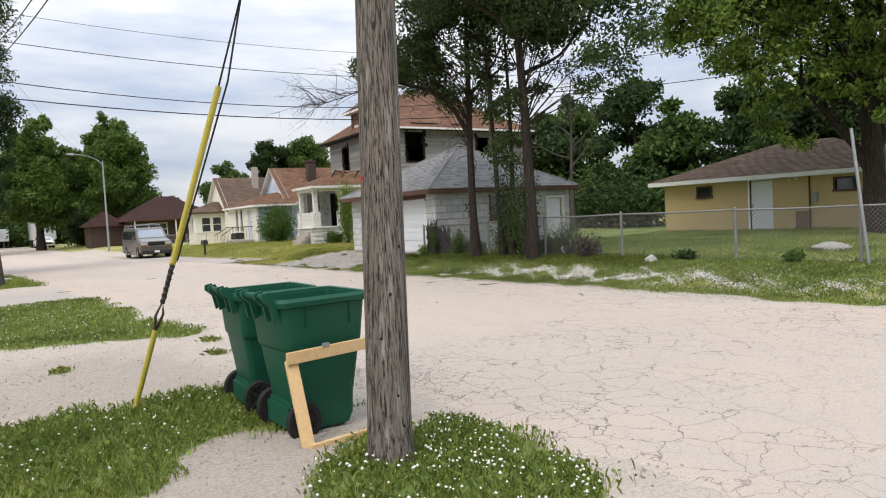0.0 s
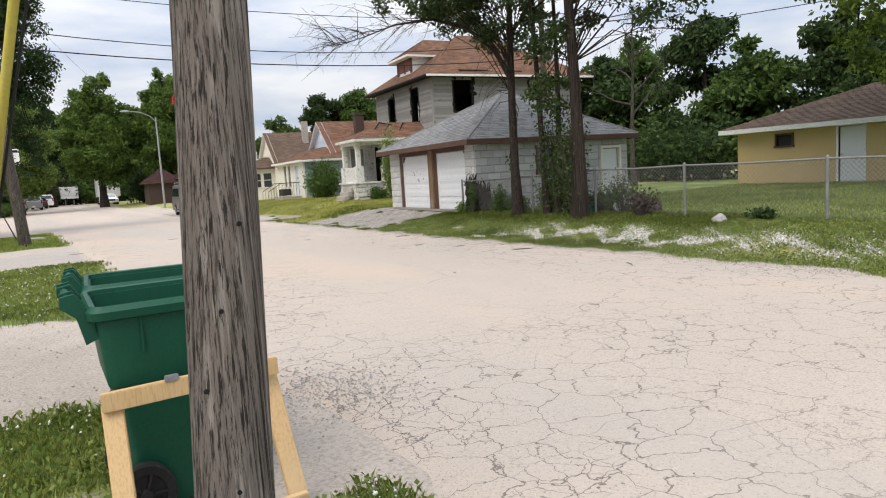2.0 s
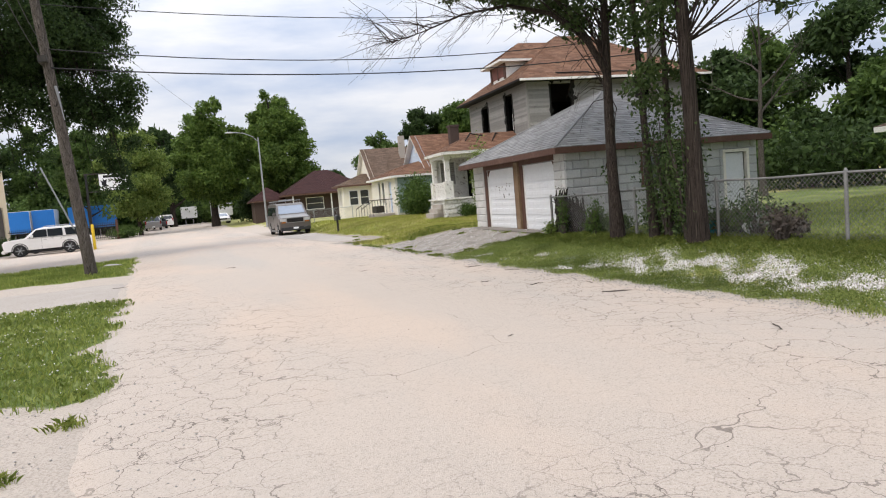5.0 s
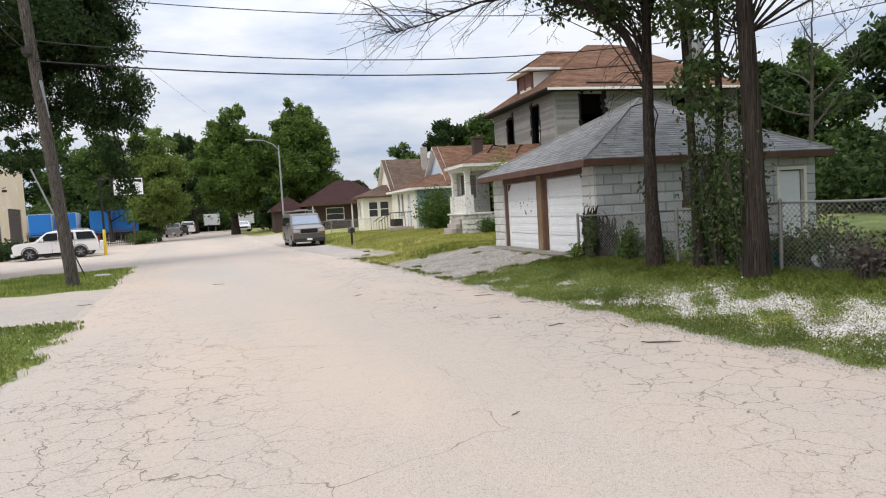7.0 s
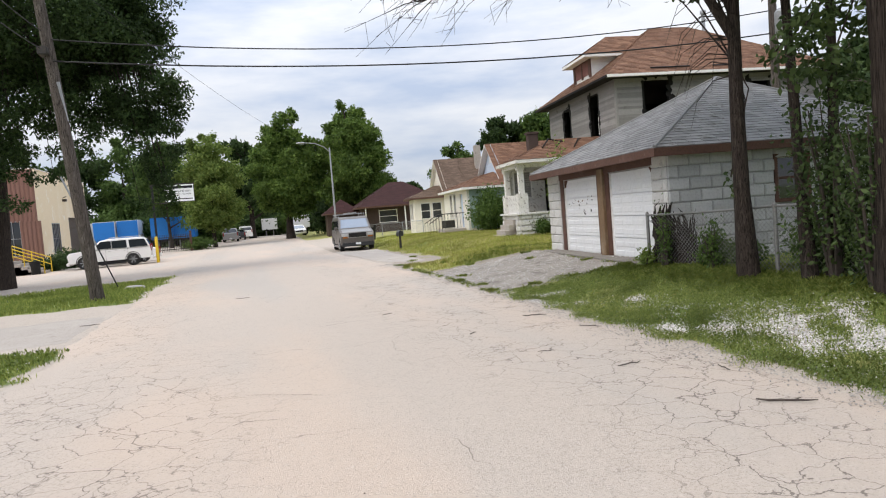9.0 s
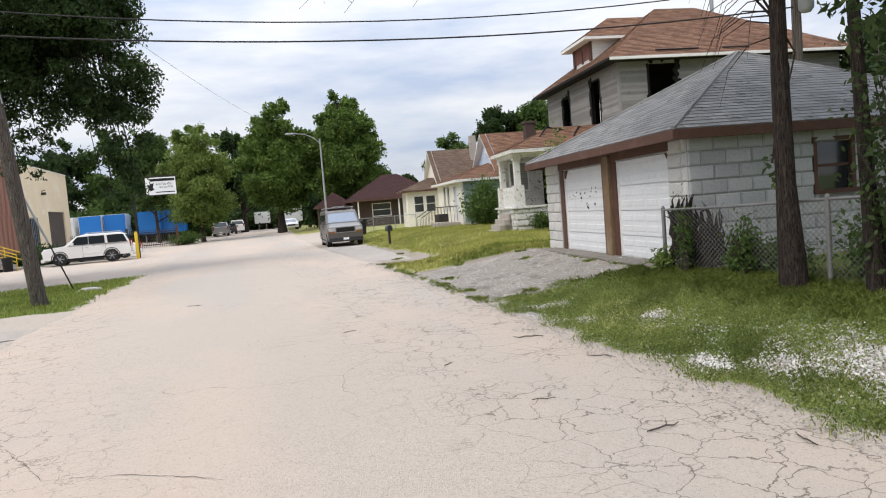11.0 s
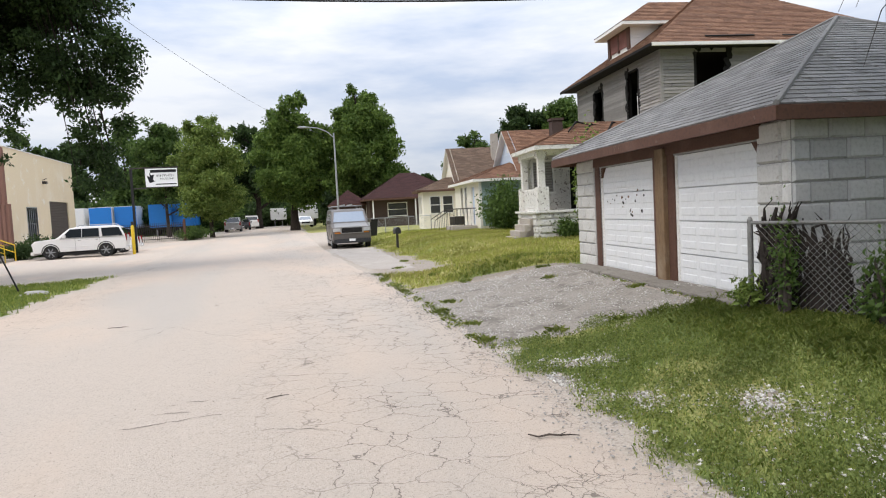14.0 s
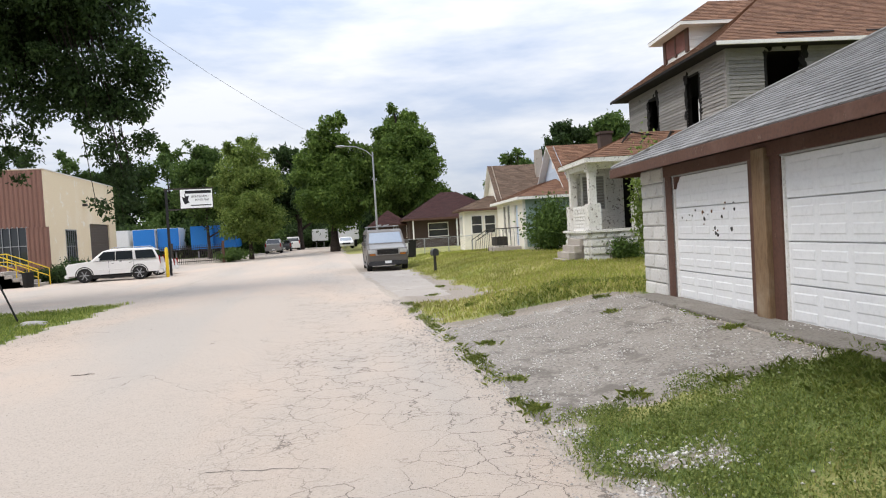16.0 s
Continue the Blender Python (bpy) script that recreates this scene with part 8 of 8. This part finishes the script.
lawn("grass", (13.2, 14.5, 19.0, 24.5), 1600, 0.05, 0.006, 16, "thin line of weeds along the garage apron", M_GRASS, lambda c, d, x, y: (wob(x, y, 1.7, 2) > 0.1) * np.exp(-((x - 13.42 - 0.114 * (y - 17.85)) / 0.08) ** 2), 0.9)
tuft_rng = np.random.default_rng(31)
for k, (x, y) in enumerate([(10.75, 19.2), (10.9, 20.3), (11.6, 19.1), (12.4, 18.95), (11.2, 22.4), (13.2, 22.9), (13.55, 20.6), (10.8, 21.6), (13.7, 24.3), (12.1, 24.5), (3.05, 6.9), (2.9, 8.3), (3.2, 9.4), (11.1, 27.9), (11.9, 30.4), (12.6, 33.0), (1.2, 8.6), (0.3, 8.0), (11.9, 26.5)]):
    pts = np.c_[tuft_rng.normal(x, 0.06, 90), tuft_rng.normal(y, 0.06, 90)]
    ob = new("grass_tuft", blade_mesh("grass_tuft", np.c_[pts, ground_z(pts[:, 0], pts[:, 1])], 0.075, 0.007, M_GRASS, 60 + k, 0.9))
    tagged(ob, "small green grass tuft growing from a crack", "grass", "tufts in cracks", "stuff")
# broad low leaves and white clover heads
for k, (box, dens, size, wanted) in enumerate((((1.2, 3.7, 1.6, 4.6), 2600, 0.03, None), ((-0.6, 3.2, 4.4, 7.0), 1100, 0.035, None), ((10.4, 14.2, 2, 8), 700, 0.03, None), ((10.4, 14.3, 8, 19.6), 5600, 0.017, None), ((-2, 3.5, 10, 18.6), 240, 0.05, None))):
    pts = scatter(*box, dens, 40 + k, wanted or (lambda c, d, x, y: c), 0.6) + (0, 0, 0.035)
    ob = new("clover_leaves", leaf_mesh("clover_leaves", pts, size, M_LEAF_PALE if k < 2 else M_CLOVERLEAF, 50 + k, -0.5, 1.0))
    tagged(ob, "low round clover leaves in the grass", "clover", kind="stuff")


def pebbles(name, pts, size, mat, seed, label, squash=0.6, category="gravel"):
    """Small eight-sided lumps at the points."""
    rng = np.random.default_rng(seed)
    n = len(pts)
    base = np.array([(1, 0, 0), (0, 1, 0), (-1, 0, 0), (0, -1, 0), (0, 0, 1), (0, 0, -1)], float)
    s = size * rng.uniform(0.45, 1.5, (n, 1, 1)) * rng.uniform(0.7, 1.3, (n, 6, 1))
    a = rng.uniform(0, 6.28, n)
    c, d = np.cos(a)[:, None], np.sin(a)[:, None]
    v = base[None] * s * np.array([1, 1, squash])
    v = np.stack([v[..., 0] * c - v[..., 1] * d, v[..., 0] * d + v[..., 1] * c, v[..., 2]], -1) + pts[:, None]
    tri = np.array([(0, 1, 4), (1, 2, 4), (2, 3, 4), (3, 0, 4), (1, 0, 5), (2, 1, 5), (3, 2, 5), (0, 3, 5)], np.int32)
    f = (tri[None] + 6 * np.arange(n, dtype=np.int32)[:, None, None]).reshape(-1)
    me = bpy.data.meshes.new(name)
    me.vertices.add(6 * n)
    me.vertices.foreach_set("co", v.astype(np.float32).ravel())
    me.loops.add(len(f))
    me.loops.foreach_set("vertex_index", f)
    me.polygons.add(len(f) // 3)
    me.polygons.foreach_set("loop_start", np.arange(0, len(f), 3, dtype=np.int32))
    me.update(calc_edges=True)
    me.materials.append(mat)
    return tagged(new(name, me), label, category, kind="stuff")


heads = np.concatenate([scatter(1.3, 3.7, 1.6, 4.5, 260, 71, lambda c, d, x, y: c, 0.9) + (0, 0, 0.075), scatter(0.2, 2.6, 4.6, 6.8, 45, 72, lambda c, d, x, y: c, 0.9) + (0, 0, 0.08), scatter(-2, 3.4, 10.2, 18.6, 30, 73, lambda c, d, x, y: c, 0.9) + (0, 0, 0.08), scatter(10.8, 13.5, 2, 14, 8, 74, lambda c, d, x, y: c, 0.9) + (0, 0, 0.06)])
pebbles("clover_blooms", heads, 0.0095, M_CLOVER, 5, "white clover blooms scattered in the grass", 0.9, "clover")
bare_spot = scatter(10.9, 13.4, 5.5, 14, 3600, 81, lambda c, d, x, y: 1 - c, 0.4)
pebbles("white_gravel", np.concatenate([bare_spot, scatter(10.7, 12.9, 13.5, 18.6, 1600, 82, lambda c, d, x, y: 1 - c, 0.3), scatter(11, 12.6, -2, 5.5, 1400, 85, lambda c, d, x, y: 1 - c, 0.3)]) + (0, 0, 0.012), 0.016, M_GRAVEL, 6, "white crushed gravel showing through the verge")
loose = scatter(0.5, 4.3, 2.2, 12, 60, 83, lambda c, d, x, y: (1 - c) * 1.0, 0.9)
edge_r = np.random.default_rng(9)
ey = edge_r.uniform(5, 30, 5200)
ex = road_right(ey) + edge_r.normal(0.02, 0.2, 5200)
patch_r = np.random.default_rng(19)
gx_, gy_ = patch_r.normal(3.7, 0.28, 1000), patch_r.normal(5.7, 0.38, 1000)
pebbles("gravel_patch", np.c_[gx_, gy_, ground_z(gx_, gy_) + 0.014], 0.008, M_STONE, 20, "patch of grey loose gravel at the road's broken edge")
pebbles("loose_stones", np.concatenate([loose + (0, 0, 0.014), np.c_[ex, ey, ground_z(ex, ey) + 0.016]]), 0.009, M_STONE, 8, "loose grit and small stones along the road's edges")

speck = np.random.default_rng(14)
sy = speck.uniform(3, 45, 700)
sx = road_left(sy) + (road_right(sy) - road_left(sy)) * speck.random(700)
pebbles("road_grit", np.c_[sx, sy, ground_z(sx, sy) + 0.016], 0.0045, M_DEAD, 15, "dark bits of grit and bark strewn over the road")
rim = np.concatenate([scatter(10.6, 14.2, 18.8, 24.4, 420, 86, lambda c, d, x, y: 0.9 + 0 * c, 0.9)])
pebbles("driveway_grit", rim + (0, 0, 0.03), 0.011, M_GRAVEL, 16, "pale loose grit on the broken driveway")

# ---- pieces of the garage: blocks and shingles ----
def block_mesh(w, h, seed):
    """A rock-faced block with bevelled margins and an uneven face; local x along the wall, -y outwards."""
    rnd = random.Random(seed)
    s = Shape()
    m, p = 0.022, 0.026
    o = [(0, 0, 0), (w, 0, 0), (w, 0, h), (0, 0, h)]
    q = [(m, -p * rnd.uniform(0.8, 1.3), m), (w - m, -p * rnd.uniform(0.8, 1.3), m), (w - m, -p * rnd.uniform(0.8, 1.3), h - m), (m, -p * rnd.uniform(0.8, 1.3), h - m)]
    c = (w * rnd.uniform(0.4, 0.6), -p * rnd.uniform(1.0, 1.5), h * rnd.uniform(0.4, 0.6))
    s.add(o + q + [c], [(0, 1, 5, 4), (1, 2, 6, 5), (2, 3, 7, 6), (3, 0, 4, 7), (4, 5, 8), (5, 6, 8), (6, 7, 8), (7, 4, 8)])
    return s


BLOCK_W, BLOCK_H, JOINT = 0.45, 0.2355, 0.011
block_cache = {}


def block_wall(wall, m, length, holes, mat, kinds=4):
    for row in range(9):
        z0 = row * BLOCK_H
        for a0, a1 in holes_row(0, length, z0 + 0.02, z0 + BLOCK_H - 0.02, holes):
            x = a0 - (BLOCK_W / 2 if row % 2 else 0) if a0 == 0 else a0
            while x < a1 - 0.03:
                u0, u1 = max(x, a0), min(x + BLOCK_W, a1)
                if u1 - u0 > 0.05:
                    key = (round(u1 - u0, 2), (row * 7 + int(x * 10)) % kinds, mat.name)
                    if key not in block_cache:
                        block_cache[key] = mesh_of("block", block_mesh(u1 - u0 - JOINT, BLOCK_H - JOINT, key[1]), mat)
                    ob = new("block", block_cache[key])
                    ob.parent = wall
                    ob.matrix_basis = m @ pose(u0 + JOINT / 2, -0.002, z0 + JOINT / 2)
                x += BLOCK_W


block_wall(g_wall["near"], g_fr["near"], GD - 0.03, g_holes["near"], M_BLOCK)
front_holes = [(GL - 5.8 - 0.03, GL - 0.6 - 0.03, -0.1, 2.3)]
block_wall(g_wall["front"], g_fr["front"], GL - 0.03, front_holes, M_BLOCKW)

near_tiles = 0
rest = Shape()
for j, face in enumerate(g_faces):
    o, r, u, n, cells = tiles_on(face, 0.30, 0.142, 0.5, 0.25, j + 20)
    for row, cell in cells:
        if j == 0 and row < 14 and near_tiles < 300:
            s = Shape()
            lay_tile(s, (o, r, u, n), row, cell, 0.142, 0.010)
            me = bpy.data.meshes.new("shingle")
            me.from_pydata(s.v, [], s.f)
            me.materials.append(M_SHINGLE1)
            ob = new("shingle", me)
            ob.parent = g_roof
            near_tiles += 1
        else:
            lay_tile(rest, (o, r, u, n), row, cell, 0.142, 0.010)
me = bpy.data.meshes.new("shingles")
me.from_pydata(rest.v, [], rest.f)
me.materials.append(M_SHINGLE)
ob = new("shingles", me)
ob.parent = g_roof
tagged(ob, "grey asphalt shingles", kind="stuff")
